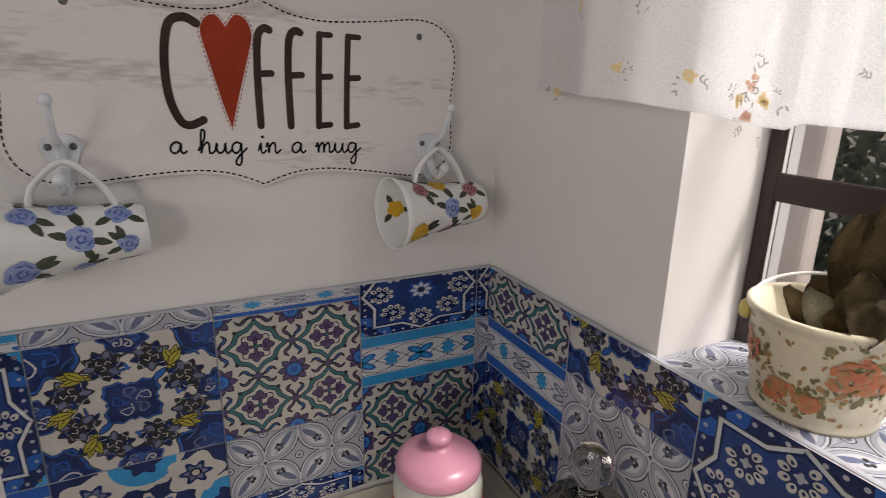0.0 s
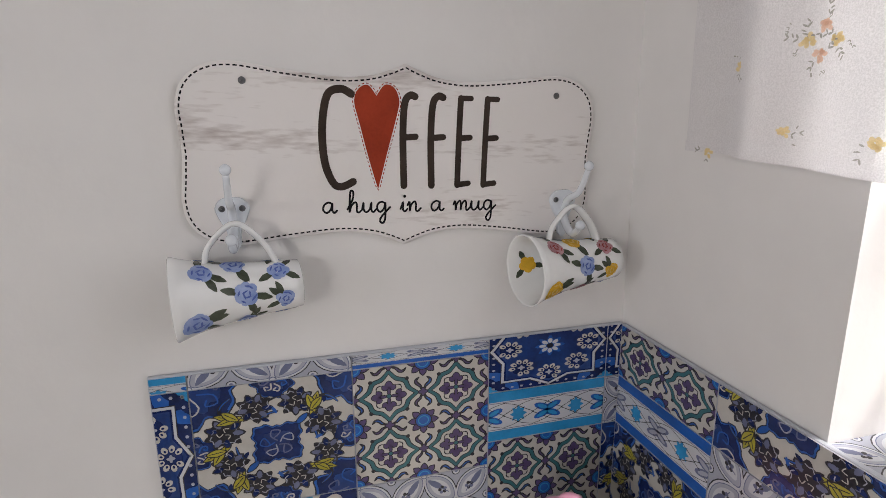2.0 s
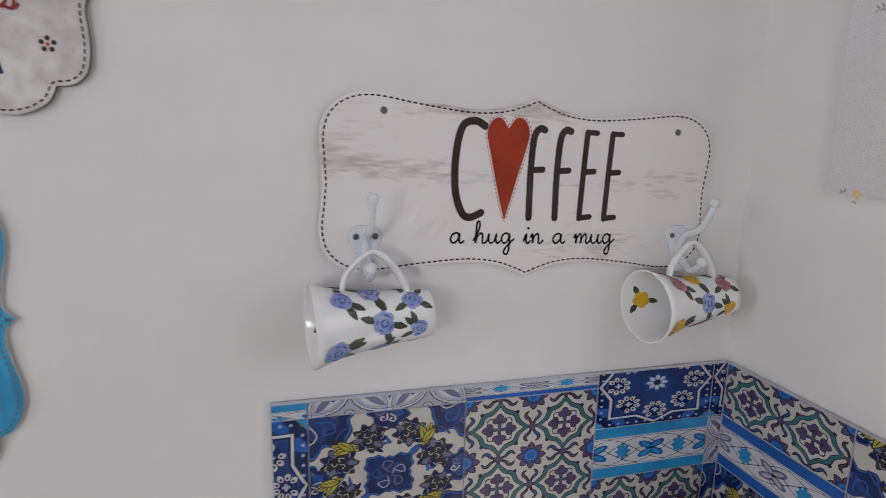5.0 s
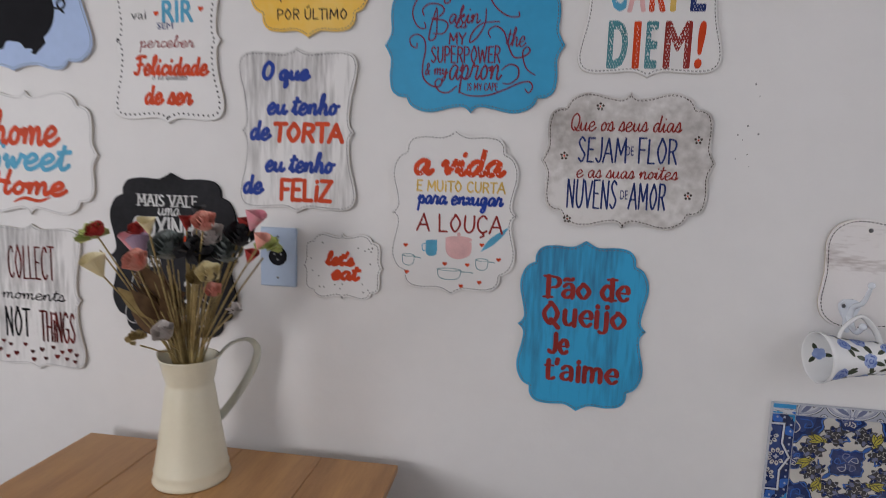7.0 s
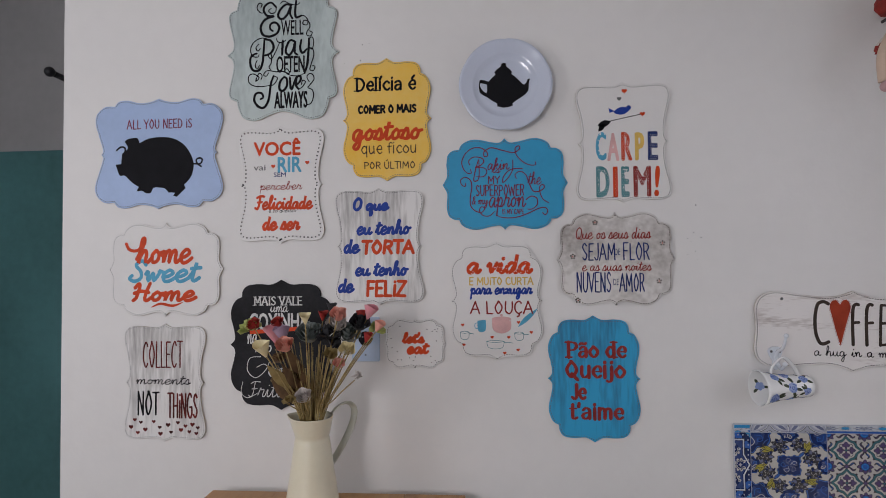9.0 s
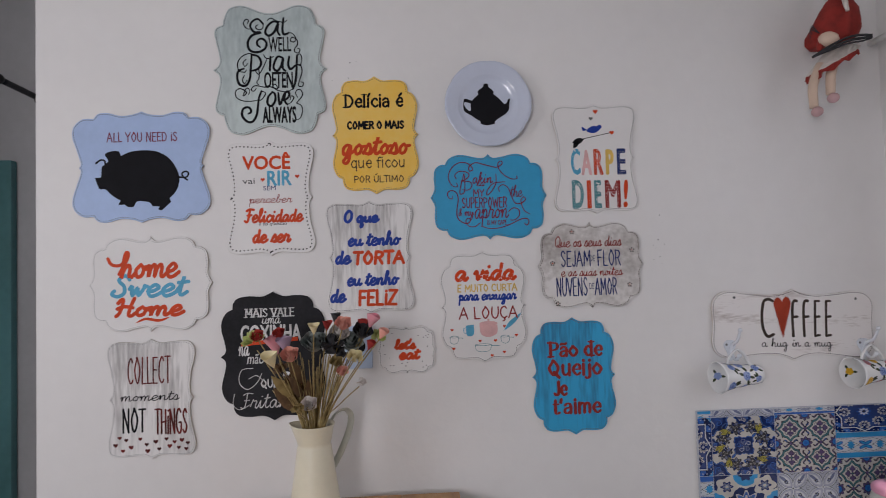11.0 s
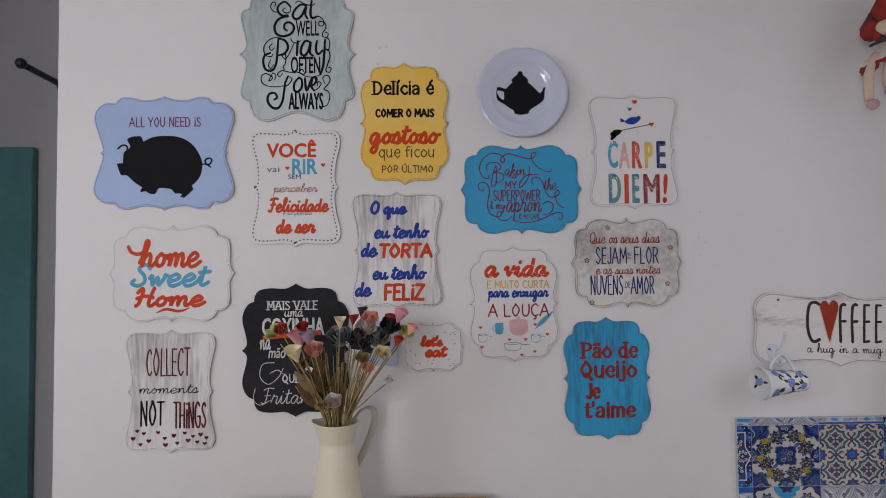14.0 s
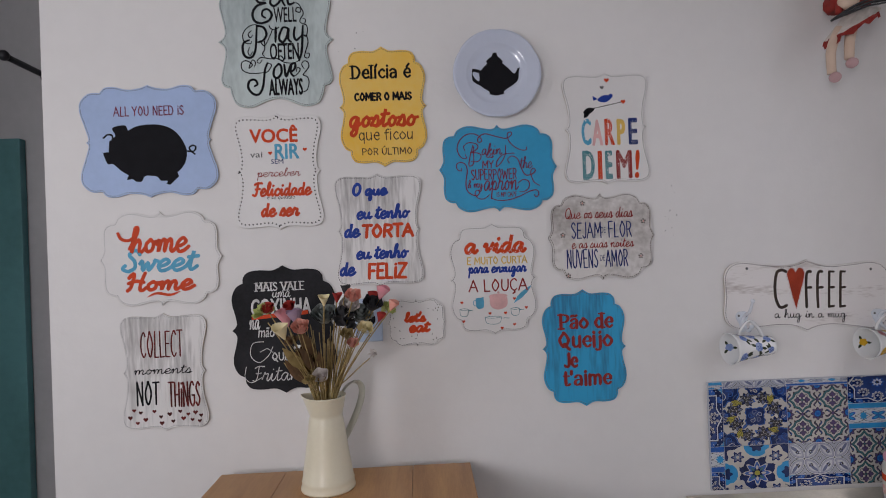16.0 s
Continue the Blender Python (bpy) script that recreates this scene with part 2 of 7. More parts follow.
# added out of view to hold the side lamp's light off the passage
structure("passage_light_block", boxes((-3.8, -3.1, -0.32, -0.22, 0.0, CEIL)), M_WALL, "unseen added wall that keeps lamp light off the passage", "wall")
wall_north = bpy.data.objects["wall_north"]
rs = random.Random(21)
b = bmesh.new()
stroke(b, [(-1.560, 1.556), (-1.556, 1.551), (-1.557, 1.541), (-1.559, 1.535)], 0.0012, -0.0006)
part("hairline_crack", b, M_GREYINK, wall_north)
b = bmesh.new()
for i in range(16):
    x, z = (rs.gauss(-0.63, 0.018), rs.gauss(1.66, 0.045)) if i < 9 else (rs.gauss(-1.455, 0.03), rs.gauss(2.11, 0.03))
    blob(b, x, z, lambda a: 0.0008 + 0.0004 * (i % 3), -0.0006, 0, 7)
part("paint_speck", b, M_GREYINK, wall_north)["kind"] = "stuff"

# ---- signs ----
NOTCHED = [(0, 1), (0.10, 0.955), (0.22, 0.925), (0.46, 0.935), (0.66, 0.91), (0.755, 0.83), (0.77, 0.735), (0.89, 0.685), (0.975, 0.56), (0.985, 0.42),
           (0.93, 0.24), (0.905, 0.11), (0.935, 0.045), (1.0, 0)]
PINCHED = [(0, 1), (0.08, 0.965), (0.22, 0.935), (0.5, 0.95), (0.76, 0.955), (0.92, 0.91), (0.985, 0.80), (0.97, 0.66), (0.90, 0.44), (0.865, 0.24), (0.87, 0.10),
           (0.90, 0.045), (0.945, 0)]
WIDE = [(0, 1), (0.12, 0.945), (0.3, 0.925), (0.48, 0.98), (0.62, 0.965), (0.69, 0.875), (0.84, 0.875), (0.965, 0.75), (0.99, 0.57), (0.93, 0.32), (0.88, 0.13),
        (0.87, 0.05), (0.90, 0)]
SCROLLED = [(0, 0.875), (0.1, 0.885), (0.25, 0.93), (0.40, 0.985), (0.55, 1.0), (0.72, 0.945), (0.80, 0.80), (0.82, 0.70), (0.93, 0.66), (0.97, 0.57), (0.94, 0.42), (0.885, 0.2), (0.90, 0.08), (1.0, 0)]
LONG = [(0, 1), (0.07, 0.93), (0.17, 0.86), (0.32, 0.835), (0.55, 0.885), (0.76, 0.945), (0.885, 0.89), (0.965, 0.73), (0.995, 0.50), (0.988, 0.25), (0.98, 0)]


def outline(quarter, w, h, steps=5, swap=False):
    """The closed outline of a cut board from one quarter of it."""
    q = [(v, u) for u, v in reversed(quarter)] if swap else quarter
    pts = [(u, v) for u, v in q] + [(u, -v) for u, v in reversed(q[:-1])] + [(-u, -v) for u, v in q[1:]] + [(-u, v) for u, v in reversed(q[1:-1])]
    n = len(q)
    sharp = {0, n - 1, 2 * (n - 1), 3 * (n - 1)}
    k = [i for i, (u, v) in enumerate(q) if (u, v) in ((0.77, 0.735), (0.735, 0.77), (0.69, 0.875), (0.82, 0.70))]
    for i in k:
        sharp |= {i, 2 * (n - 1) - i, 2 * (n - 1) + i, 4 * (n - 1) - i}
    return smooth_line([(u * w / 2, v * h / 2) for u, v in pts], True, steps, sharp)


def inset(L, d):
    n = len(L)
    out = []
    for i in range(n):
        t = L[(i + 1) % n] - L[i - 1]
        t = t.normalized() if t.length > 1e-9 else Vector((1, 0))
        out.append(L[i] + Vector((t.y, -t.x)) * d)
    return out


def dashes(bm, L, dash, gap, width, y, mi=0):
    """Short painted stitches along a closed line."""
    pts, acc, on, cur = list(L) + [L[0]], 0.0, True, [L[0]]
    for a, b in zip(pts, pts[1:]):
        seg, done = (b - a).length, 0.0
        while seg - done > 1e-9:
            need = (dash if on else gap) - acc
            step = min(need, seg - done)
            done += step
            acc += step
            p = a + (b - a) * (done / seg)
            if on:
                cur.append(p)
            if acc >= (dash if on else gap) - 1e-9:
                if on and len(cur) > 1 and (cur[-1] - cur[0]).length > dash * 0.4:
                    d = (cur[-1] - cur[0]).normalized()
                    nrm = Vector((-d.y, d.x)) * width / 2
                    flat(bm, [cur[0] + nrm, cur[-1] + nrm, cur[-1] - nrm, cur[0] - nrm], y, mi)
                on, acc, cur = not on, 0.0, [p]


BOARD = 0.005
FACE = -BOARD - 0.0003


def sign(cx, cz, w, h, quarter, face, label, swap=False, roll=0.0, stitch=None, dots=False, edge=None, lift=0.0015):
    """A cut painted board on the north wall; its parts are the stitches and the painted letters and motifs."""
    L = outline(quarter, w, h, 5, swap)
    bm = bmesh.new()
    fr = [bm.verts.new((p.x, -BOARD + 0.0008, p.y)) for p in L]
    inn = [bm.verts.new((p.x, -BOARD, p.y)) for p in inset(L, 0.0009)]
    bk = [bm.verts.new((p.x, 0.0, p.y)) for p in L]
    n = len(L)
    for i in range(n):
        j = (i + 1) % n
        bm.faces.new((fr[i], fr[j], inn[j], inn[i])).material_index = 0
        bm.faces.new((bk[i], bk[j], fr[j], fr[i])).material_index = 1
    bm.faces.new(inn)
    bm.faces.new(bk)
    bmesh.ops.recalc_face_normals(bm, faces=bm.faces)
    ob = part("wall_sign", bm, [face, edge or M_MDF])
    ob.location, ob.rotation_euler = (cx, -lift, cz), (0, radians(roll), 0)
    tagged(ob, label, "wall sign", "painted signs on the wall")
    if stitch:
        b = bmesh.new()
        if dots:
            dashes(b, inset(L, 0.0085), 0.0034, 0.0064, 0.0034, FACE)
        else:
            dashes(b, inset(L, 0.0038), 0.0038, 0.0022, 0.0015, FACE)
        part("stitching", b, stitch, ob)
    return ob


def letters(parent, text, cx, cz, w, h, m, slant=0.0, bold=0.0, name="lettering", roll=0.0, y=FACE):
    """Painted lettering that fills a box of w by h metres round (cx, cz) on its board."""
    cu = bpy.data.curves.new("text", "FONT")
    cu.body, cu.shear, cu.resolution_u = text, slant, 3
    cu.align_x = "CENTER"
    tmp = bpy.data.objects.new("text", cu)
    scene.collection.objects.link(tmp)
    bpy.context.view_layer.update()
    me = bpy.data.meshes.new_from_object(tmp.evaluated_get(bpy.context.evaluated_depsgraph_get()))
    bpy.data.objects.remove(tmp)
    co = np.empty(len(me.vertices) * 3)
    me.vertices.foreach_get("co", co)
    co = co.reshape(-1, 3)
    lo, hi = co.min(0), co.max(0)
    fat = max(0.0, bold) * h * 0.9
    s = np.array([(w - 2 * fat) / (hi[0] - lo[0]), (h - 2 * fat) / (hi[1] - lo[1])])
    xy = (co[:, :2] - (lo[:2] + hi[:2]) / 2) * s
    # a broad brush: the same line laid down again round its place
    shifts = [(0, 0)] + ([(fat * math.cos(k * math.pi / 4), fat * math.sin(k * math.pi / 4)) for k in range(8)] if fat else [])
    q = bmesh.new()
    polys = [tuple(p.vertices) for p in me.polygons]
    for i, (dx, dz) in enumerate(shifts):
        vs = [q.verts.new((cx + p[0] + dx, y - 0.00002 * i, cz + p[1] + dz)) for p in xy]
        for p in polys:
            f = q.faces.new([vs[k] for k in p])
            f.normal_update()
            if f.normal.y > 0:
                f.normal_flip()
    bpy.data.meshes.remove(me)
    return part(name, q, m, parent)


def heart(bm, cx, cz, s, y=FACE, mi=0, tall=1.0):
    pts = []
    for k in range(28):
        t = 2 * math.pi * k / 28
        pts.append((cx + s * math.sin(t) ** 3, cz + tall * s * (0.8125 * math.cos(t) - 0.3125 * math.cos(2 * t) - 0.125 * math.cos(3 * t) - 0.0625 * math.cos(4 * t))))
    flat(bm, pts, y, mi)


def washed(name, base, stain, streak, lo=0.52, hi=0.66):
    """Paint brushed thinly over wood: long worn streaks show through."""
    m = mat(name, base, 0.6, 0.03, 3.0, 0.12, 140, streak=streak)
    nt = m.node_tree
    r = next(n for n in nt.nodes if n.type == "VALTORGB")
    r.color_ramp.elements[0].position, r.color_ramp.elements[1].position = lo, hi
    r.color_ramp.elements[0].color = (*stain, 1)
    return m


M_S_BLUE = mat("sign_light_blue", (0.36, 0.48, 0.74), 0.55, 0.05, 5, 0.05)
M_S_WHITE = mat("sign_white", (0.72, 0.71, 0.71), 0.55, 0.02, 6, 0.05)
M_S_MINT = washed("sign_mint", (0.50, 0.575, 0.575), (0.32, 0.38, 0.39), (2.4, 1, 0.8), 0.48, 0.76)
M_S_YELLOW = mat("sign_yellow", (0.80, 0.47, 0.045), 0.6, 0.04, 5, 0.05, spread=(0.80, 0.56, 0.16))
M_S_CYAN = mat("sign_cyan", (0.022, 0.31, 0.56), 0.6, 0.05, 6, 0.05)
M_S_PAO = washed("sign_cyan_washed", (0.022, 0.33, 0.60), (0.016, 0.12, 0.24), (3.6, 1, 0.4), 0.50, 0.70)
M_S_GREY = washed("sign_grey_washed", (0.72, 0.71, 0.71), (0.27, 0.26, 0.26), (3.4, 1, 0.42), 0.50, 0.72)
M_S_SEJAM = washed("sign_taupe_washed", (0.66, 0.64, 0.63), (0.33, 0.305, 0.29), (1.7, 1, 1.9), 0.50, 0.78)
M_S_PLANK = washed("whitewashed_plank", (0.73, 0.705, 0.70), (0.40, 0.345, 0.33), (1.1, 1, 6.0), 0.46, 0.63)

M_PALESTITCH = mat("pale_stitch", (0.36, 0.36, 0.37), 0.7, 0.08, 40)
pig = sign(-1.954, 1.894, 0.345, 0.284, WIDE, M_S_BLUE, "light blue cut-out sign with a black silhouette", stitch=M_GREYINK)
eat = sign(-1.627, 2.139, 0.290, 0.336, SCROLLED, M_S_MINT, "pale mint sign with black hand lettering", stitch=M_GREYINK)
voce = sign(-1.633, 1.807, 0.226, 0.296, PINCHED, M_S_WHITE, "white sign with black dotted border and red words", stitch=M_BLACK, dots=True)
yellow = sign(-1.362, 1.964, 0.222, 0.307, NOTCHED, M_S_YELLOW, "yellow sign with black and orange lettering", stitch=M_GREYINK)
torta = sign(-1.383, 1.649, 0.225, 0.290, PINCHED, M_S_GREY, "grey whitewashed sign with blue and red words", stitch=M_GREYINK)
baking = sign(-1.073, 1.797, 0.303, 0.223, NOTCHED, M_S_CYAN, "bright blue sign with dark red script", True, stitch=M_GREYINK)
carpe = sign(-0.790, 1.891, 0.225, 0.290, PINCHED, M_S_WHITE, "white sign with colourful patterned capitals", stitch=M_GREYINK)
sejam = sign(-0.812, 1.612, 0.278, 0.223, NOTCHED, M_S_SEJAM, "grey-washed sign with blue capitals and small flowers", True, stitch=M_BROWNINK, edge=M_BROWNINK)
louca = sign(-1.096, 1.514, 0.223, 0.288, NOTCHED, M_S_WHITE, "white sign with painted words and kitchen pots", stitch=M_GREYINK)
pao = sign(-0.868, 1.328, 0.216, 0.300, NOTCHED, M_S_PAO, "streaked blue sign with dark red words", stitch=M_GREYINK)
home = sign(-1.934, 1.597, 0.305, 0.238, NOTCHED, M_S_WHITE, "white sign with red and blue brush script", True, stitch=M_PALESTITCH)
collect = sign(-1.935, 1.311, 0.218, 0.297, PINCHED, M_S_GREY, "grey-washed sign with dark words and small hearts", stitch=M_PALESTITCH)
mais = sign(-1.632, 1.407, 0.262, 0.323, NOTCHED, M_CHALK, "black chalkboard sign with white lettering", edge=M_BLACK)
lets = sign(-1.296, 1.410, 0.152, 0.122, NOTCHED, M_S_WHITE, "small white dotted sign with red words", True, stitch=M_GREYINK)

# ---- the coffee rack ----
PLQ = (-0.281, 1.4395)
plaque = sign(PLQ[0], PLQ[1] + 0.0005, 0.439, 0.187, LONG, M_S_PLANK, "whitewashed plank rack with black letters and a red heart", stitch=M_BLACK, lift=0.002, roll=1.7)
plaque.name = "mug_rack"
plaque["category"] = "mug rack"
plaque["group"] = ""

# ---- table ----
TABLE_Z = 1.062
table = thing("side_table", (-1.478, -0.351, 0), "tall oiled wooden side table near the wall", "table")
table.rotation_euler = (0, 0, radians(0.5))
JOINTS = (-0.306, -0.146, 0.010, 0.164, 0.306)
for x0, x1 in zip(JOINTS, JOINTS[1:]):
    part("plank", boxes((x0 + 0.0003, x1 - 0.0003, -0.3, 0.306, TABLE_Z - 0.014, TABLE_Z), bevel=0.0015), M_WOOD, table)
for sx in (-1, 1):
    for sy in (-1, 1):
        part("leg", boxes((sx * 0.262 - 0.025, sx * 0.262 + 0.025, sy * 0.265 - 0.025, sy * 0.265 + 0.025, 0, TABLE_Z - 0.014), bevel=0.003), M_WOOD, table)
part("apron", boxes((-0.25, 0.25, -0.276, -0.256, TABLE_Z - 0.10, TABLE_Z - 0.014)), M_WOOD, table)

# ---- counter ----
COUNTER = 0.935
structure("worktop", boxes((-0.62, -0.004, -2.2, -0.004, COUNTER - 0.03, COUNTER), bevel=0.003), M_STONE, "pale stone kitchen worktop", "worktop")

# ---- brush script, in units of the small letters' height ----
GLYPHS = {}


def glyph(ch, advance, *strokes):
    GLYPHS[ch] = (advance, strokes)


glyph("a", 1.25, [(0.9, 0.85), (0.5, 1), (0.12, 0.6), (0.2, 0.1), (0.55, 0.05), (0.9, 0.8), (0.88, 0.2), (1.1, 0), (1.3, 0.25)])
glyph("b", 1.15, [(0, 0.3), (0.45, 1.5), (0.4, 2), (0.22, 1.7), (0.2, 0.3), (0.45, 0), (0.8, 0.35), (0.7, 0.85), (0.9, 0.8), (1.15, 0.75)])
glyph("c", 1.0, [(0.85, 0.8), (0.55, 1), (0.15, 0.6), (0.25, 0.1), (0.6, 0), (1, 0.3)])
glyph("d", 1.3, [(0.85, 0.8), (0.5, 1), (0.12, 0.55), (0.25, 0.05), (0.6, 0.1), (0.9, 1), (0.95, 1.9), (0.9, 0.25), (1.1, 0), (1.35, 0.25)])
glyph("e", 1.1, [(0.08, 0.40), (0.5, 0.47), (0.85, 0.78), (0.52, 1.06), (0.1, 0.58), (0.3, 0.0), (0.72, 0.02), (1.15, 0.35)])
glyph("f", 0.9, [(0, 0.2), (0.5, 1.4), (0.6, 1.95), (0.35, 1.9), (0.28, 1), (0.25, -0.9), (0.45, -0.6), (0.4, 0.1), (0.9, 0.3)])
glyph("g", 1.3, [(0.9, 0.85), (0.5, 1), (0.15, 0.65), (0.2, 0.1), (0.5, 0.02), (0.88, 0.9), (0.9, -0.55), (0.65, -0.95), (0.35, -0.75), (0.6, -0.3), (1.35, 0.4)])
glyph("h", 1.3, [(0, 0.3), (0.45, 1.4), (0.48, 1.95), (0.25, 1.8), (0.2, 0), (0.35, 0.6), (0.7, 1), (0.88, 0.7), (0.88, 0.15), (1.08, 0), (1.35, 0.3)])
glyph("i", 0.7, [(0, 0.25), (0.25, 0.95), (0.25, 0.2), (0.45, 0), (0.75, 0.3)], [(0.33, 1.45), (0.36, 1.5)])
glyph("k", 1.1, [(0, 0.3), (0.45, 1.5), (0.4, 2), (0.22, 1.6), (0.2, 0)], [(0.22, 0.5), (0.7, 1), (0.75, 0.75), (0.4, 0.55), (0.8, 0.05), (1.15, 0.25)])
glyph("l", 0.75, [(0, 0.3), (0.5, 1.4), (0.45, 2), (0.2, 1.7), (0.22, 0.3), (0.45, 0), (0.75, 0.3)])
glyph("m", 1.75, [(0, 0.6), (0.2, 0.95), (0.22, 0), (0.35, 0.7), (0.62, 1), (0.75, 0.7), (0.76, 0), (0.9, 0.7), (1.18, 1), (1.32, 0.7), (1.33, 0.15), (1.5, 0), (1.8, 0.3)])
glyph("n", 1.3, [(0, 0.6), (0.2, 0.95), (0.22, 0), (0.38, 0.7), (0.7, 1), (0.86, 0.7), (0.86, 0.15), (1.05, 0), (1.35, 0.3)])
glyph("o", 1.1, [(0.5, 1), (0.15, 0.6), (0.3, 0.05), (0.7, 0.15), (0.8, 0.65), (0.5, 1), (0.75, 0.8), (1.15, 0.85)])
glyph("p", 1.15, [(0, 0.6), (0.2, 1), (0.2, -0.9)], [(0.22, 0.4), (0.55, 1), (0.85, 0.6), (0.65, 0.05), (0.3, 0.15)], [(0.6, 0.03), (0.9, 0.05), (1.15, 0.3)])
glyph("q", 1.3, [(0.85, 0.85), (0.5, 1), (0.12, 0.6), (0.25, 0.05), (0.6, 0.1), (0.9, 0.9), (0.88, -0.9), (1.1, -0.6), (1.0, 0), (1.3, 0.35)])
glyph("r", 1.05, [(0, 0.2), (0.25, 1.1), (0.35, 0.9), (0.75, 0.9), (0.65, 0.2), (0.85, 0), (1.1, 0.3)])
glyph("s", 0.95, [(0, 0.1), (0.45, 1.1), (0.7, 0.5), (0.6, 0.05), (0.2, 0.1)], [(0.5, 0.0), (0.75, 0.05), (1.0, 0.3)])
glyph("t", 0.8, [(0, 0.3), (0.35, 1.2), (0.38, 1.75), (0.3, 0.3), (0.5, 0), (0.85, 0.3)], [(0.05, 1.2), (0.8, 1.28)])
glyph("u", 1.3, [(0, 0.25), (0.15, 0.95), (0.15, 0.3), (0.4, 0), (0.75, 0.3), (0.88, 0.95), (0.88, 0.25), (1.08, 0), (1.35, 0.25)])
glyph("v", 1.05, [(0, 0.7), (0.2, 0.95), (0.4, 0.05), (0.8, 0.8), (0.75, 1), (1.1, 0.85)])
glyph("w", 1.35, [(0, 0.7), (0.15, 0.95), (0.3, 0.05), (0.6, 0.8), (0.75, 0.05), (1.1, 0.8), (1.05, 1), (1.4, 0.85)])
glyph("x", 1.0, [(0, 0.8), (0.3, 0.9), (0.6, 0.1), (0.95, 0.2)], [(0.1, 0.05), (0.85, 0.95)])
glyph("y", 1.2, [(0, 0.7), (0.15, 0.95), (0.2, 0.3), (0.5, 0.05), (0.85, 0.95), (0.85, -0.5), (0.55, -0.95), (0.3, -0.7), (0.6, -0.25), (1.25, 0.4)])
glyph("B", 1.3, [(0.25, 1.9), (0.2, 0)], [(-0.1, 1.6), (0.3, 2.0), (0.95, 1.75), (0.75, 1.15), (0.35, 1.05), (1.0, 0.8), (1.0, 0.15), (0.5, 0), (0.1, 0.15)])
glyph("E", 1.2, [(1.0, 1.75), (0.65, 2), (0.25, 1.6), (0.6, 1.1), (0.2, 0.75), (0.15, 0.2), (0.6, 0), (1.1, 0.35)])
glyph("F", 1.2, [(0.55, 1.9), (0.5, 0.6), (0.3, 0), (-0.1, 0.15)], [(0.0, 1.7), (0.5, 1.95), (1.25, 1.9)], [(0.25, 1.0), (0.95, 1.05)])
glyph("H", 1.5, [(-0.1, 1.5), (0.15, 1.95), (0.3, 1.7), (0.22, 0.4), (0.0, 0)], [(1.15, 2), (1.0, 1.0), (1.0, 0.15), (1.25, 0), (1.5, 0.3)], [(-0.05, 0.85), (0.5, 1.1), (1.2, 0.95)])
glyph("L", 1.1, [(0.75, 1.7), (0.6, 2), (0.4, 1.6), (0.4, 0.6), (0.15, 0.05), (0.55, 0.1), (1.1, 0.1)])
glyph("O", 1.5, [(0.7, 2), (0.2, 1.5), (0.2, 0.5), (0.7, 0), (1.2, 0.5), (1.2, 1.5), (0.7, 2), (0.5, 1.9)])
glyph("P", 1.2, [(0.3, 1.9), (0.25, 0.6), (0.1, 0)], [(-0.1, 1.6), (0.4, 2.0), (1.05, 1.7), (0.9, 1.05), (0.35, 0.9)])
glyph("Q", 1.5, [(0.7, 2), (0.2, 1.5), (0.2, 0.5), (0.7, 0), (1.2, 0.5), (1.2, 1.5), (0.7, 2)], [(0.7, 0.4), (1.1, 0), (1.5, 0.0)])
glyph("S", 1.2, [(1.05, 1.6), (0.7, 2), (0.25, 1.6), (0.75, 0.95), (0.85, 0.3), (0.4, 0), (-0.05, 0.25), (0.1, 0.55)])
glyph("'", 0.35, [(0.15, 2.0), (0.1, 1.6)])
glyph("&", 1.2, [(1.0, 0.0), (0.3, 1.3), (0.5, 1.8), (0.75, 1.4), (0.15, 0.5), (0.4, 0), (1.0, 0.7)])


def script(parent, text, cx, cz, w, h, width, m, slant=0.18, y=FACE):
    """A word in brush script that fills a box of w by h metres round (cx, cz) on its board."""
    lines, x = [], 0.0
    for ch in text:
        if ch == " ":
            x += 0.75
            continue
        adv, strokes = GLYPHS[ch]
        lines += [[(x + p + slant * r, r) for p, r in s] for s in strokes]
        x += adv
    xs, zs = [p for s in lines for p, r in s], [r for s in lines for p, r in s]
    x0, x1, z0, z1 = min(xs), max(xs), min(zs), max(zs)
    sx, sz = (w - width) / (x1 - x0), (h - width) / (z1 - z0)
    q = bmesh.new()
    for s in lines:
        stroke(q, [(cx - w / 2 + width / 2 + (p - x0) * sx, cz - h / 2 + width / 2 + (r - z0) * sz) for p, r in s], width, y, steps=5)
    return part("lettering", q, m, parent)



# ---- hand-painted print letters: capitals 1 high, small letters 0.7 ----
PRINT = {}


def printed(ch, advance, *strokes):
    PRINT[ch] = (advance, strokes)


printed("A", 0.80, [(0.0, 0), (0.33, 1)], [(0.33, 1), (0.66, 0)], [(0.11, 0.36), (0.55, 0.36)])
printed("C", 0.68, [(0.52, 0.84), (0.34, 1), (0.08, 0.75), (0.06, 0.28), (0.30, 0), (0.53, 0.14)])
printed("D", 0.72, [(0.06, 0), (0.06, 1)], [(0.06, 1), (0.38, 0.93), (0.56, 0.5), (0.38, 0.07), (0.06, 0)])
printed("E", 0.62, [(0.06, 0), (0.06, 1)], [(0.06, 1), (0.48, 1)], [(0.06, 0.53), (0.40, 0.53)], [(0.06, 0), (0.48, 0)])
printed("F", 0.60, [(0.06, 0), (0.06, 1)], [(0.06, 1), (0.48, 1)], [(0.06, 0.53), (0.40, 0.53)])
printed("G", 0.72, [(0.54, 0.86), (0.34, 1), (0.08, 0.72), (0.07, 0.26), (0.32, 0), (0.56, 0.14), (0.56, 0.44)], [(0.56, 0.44), (0.34, 0.44)])
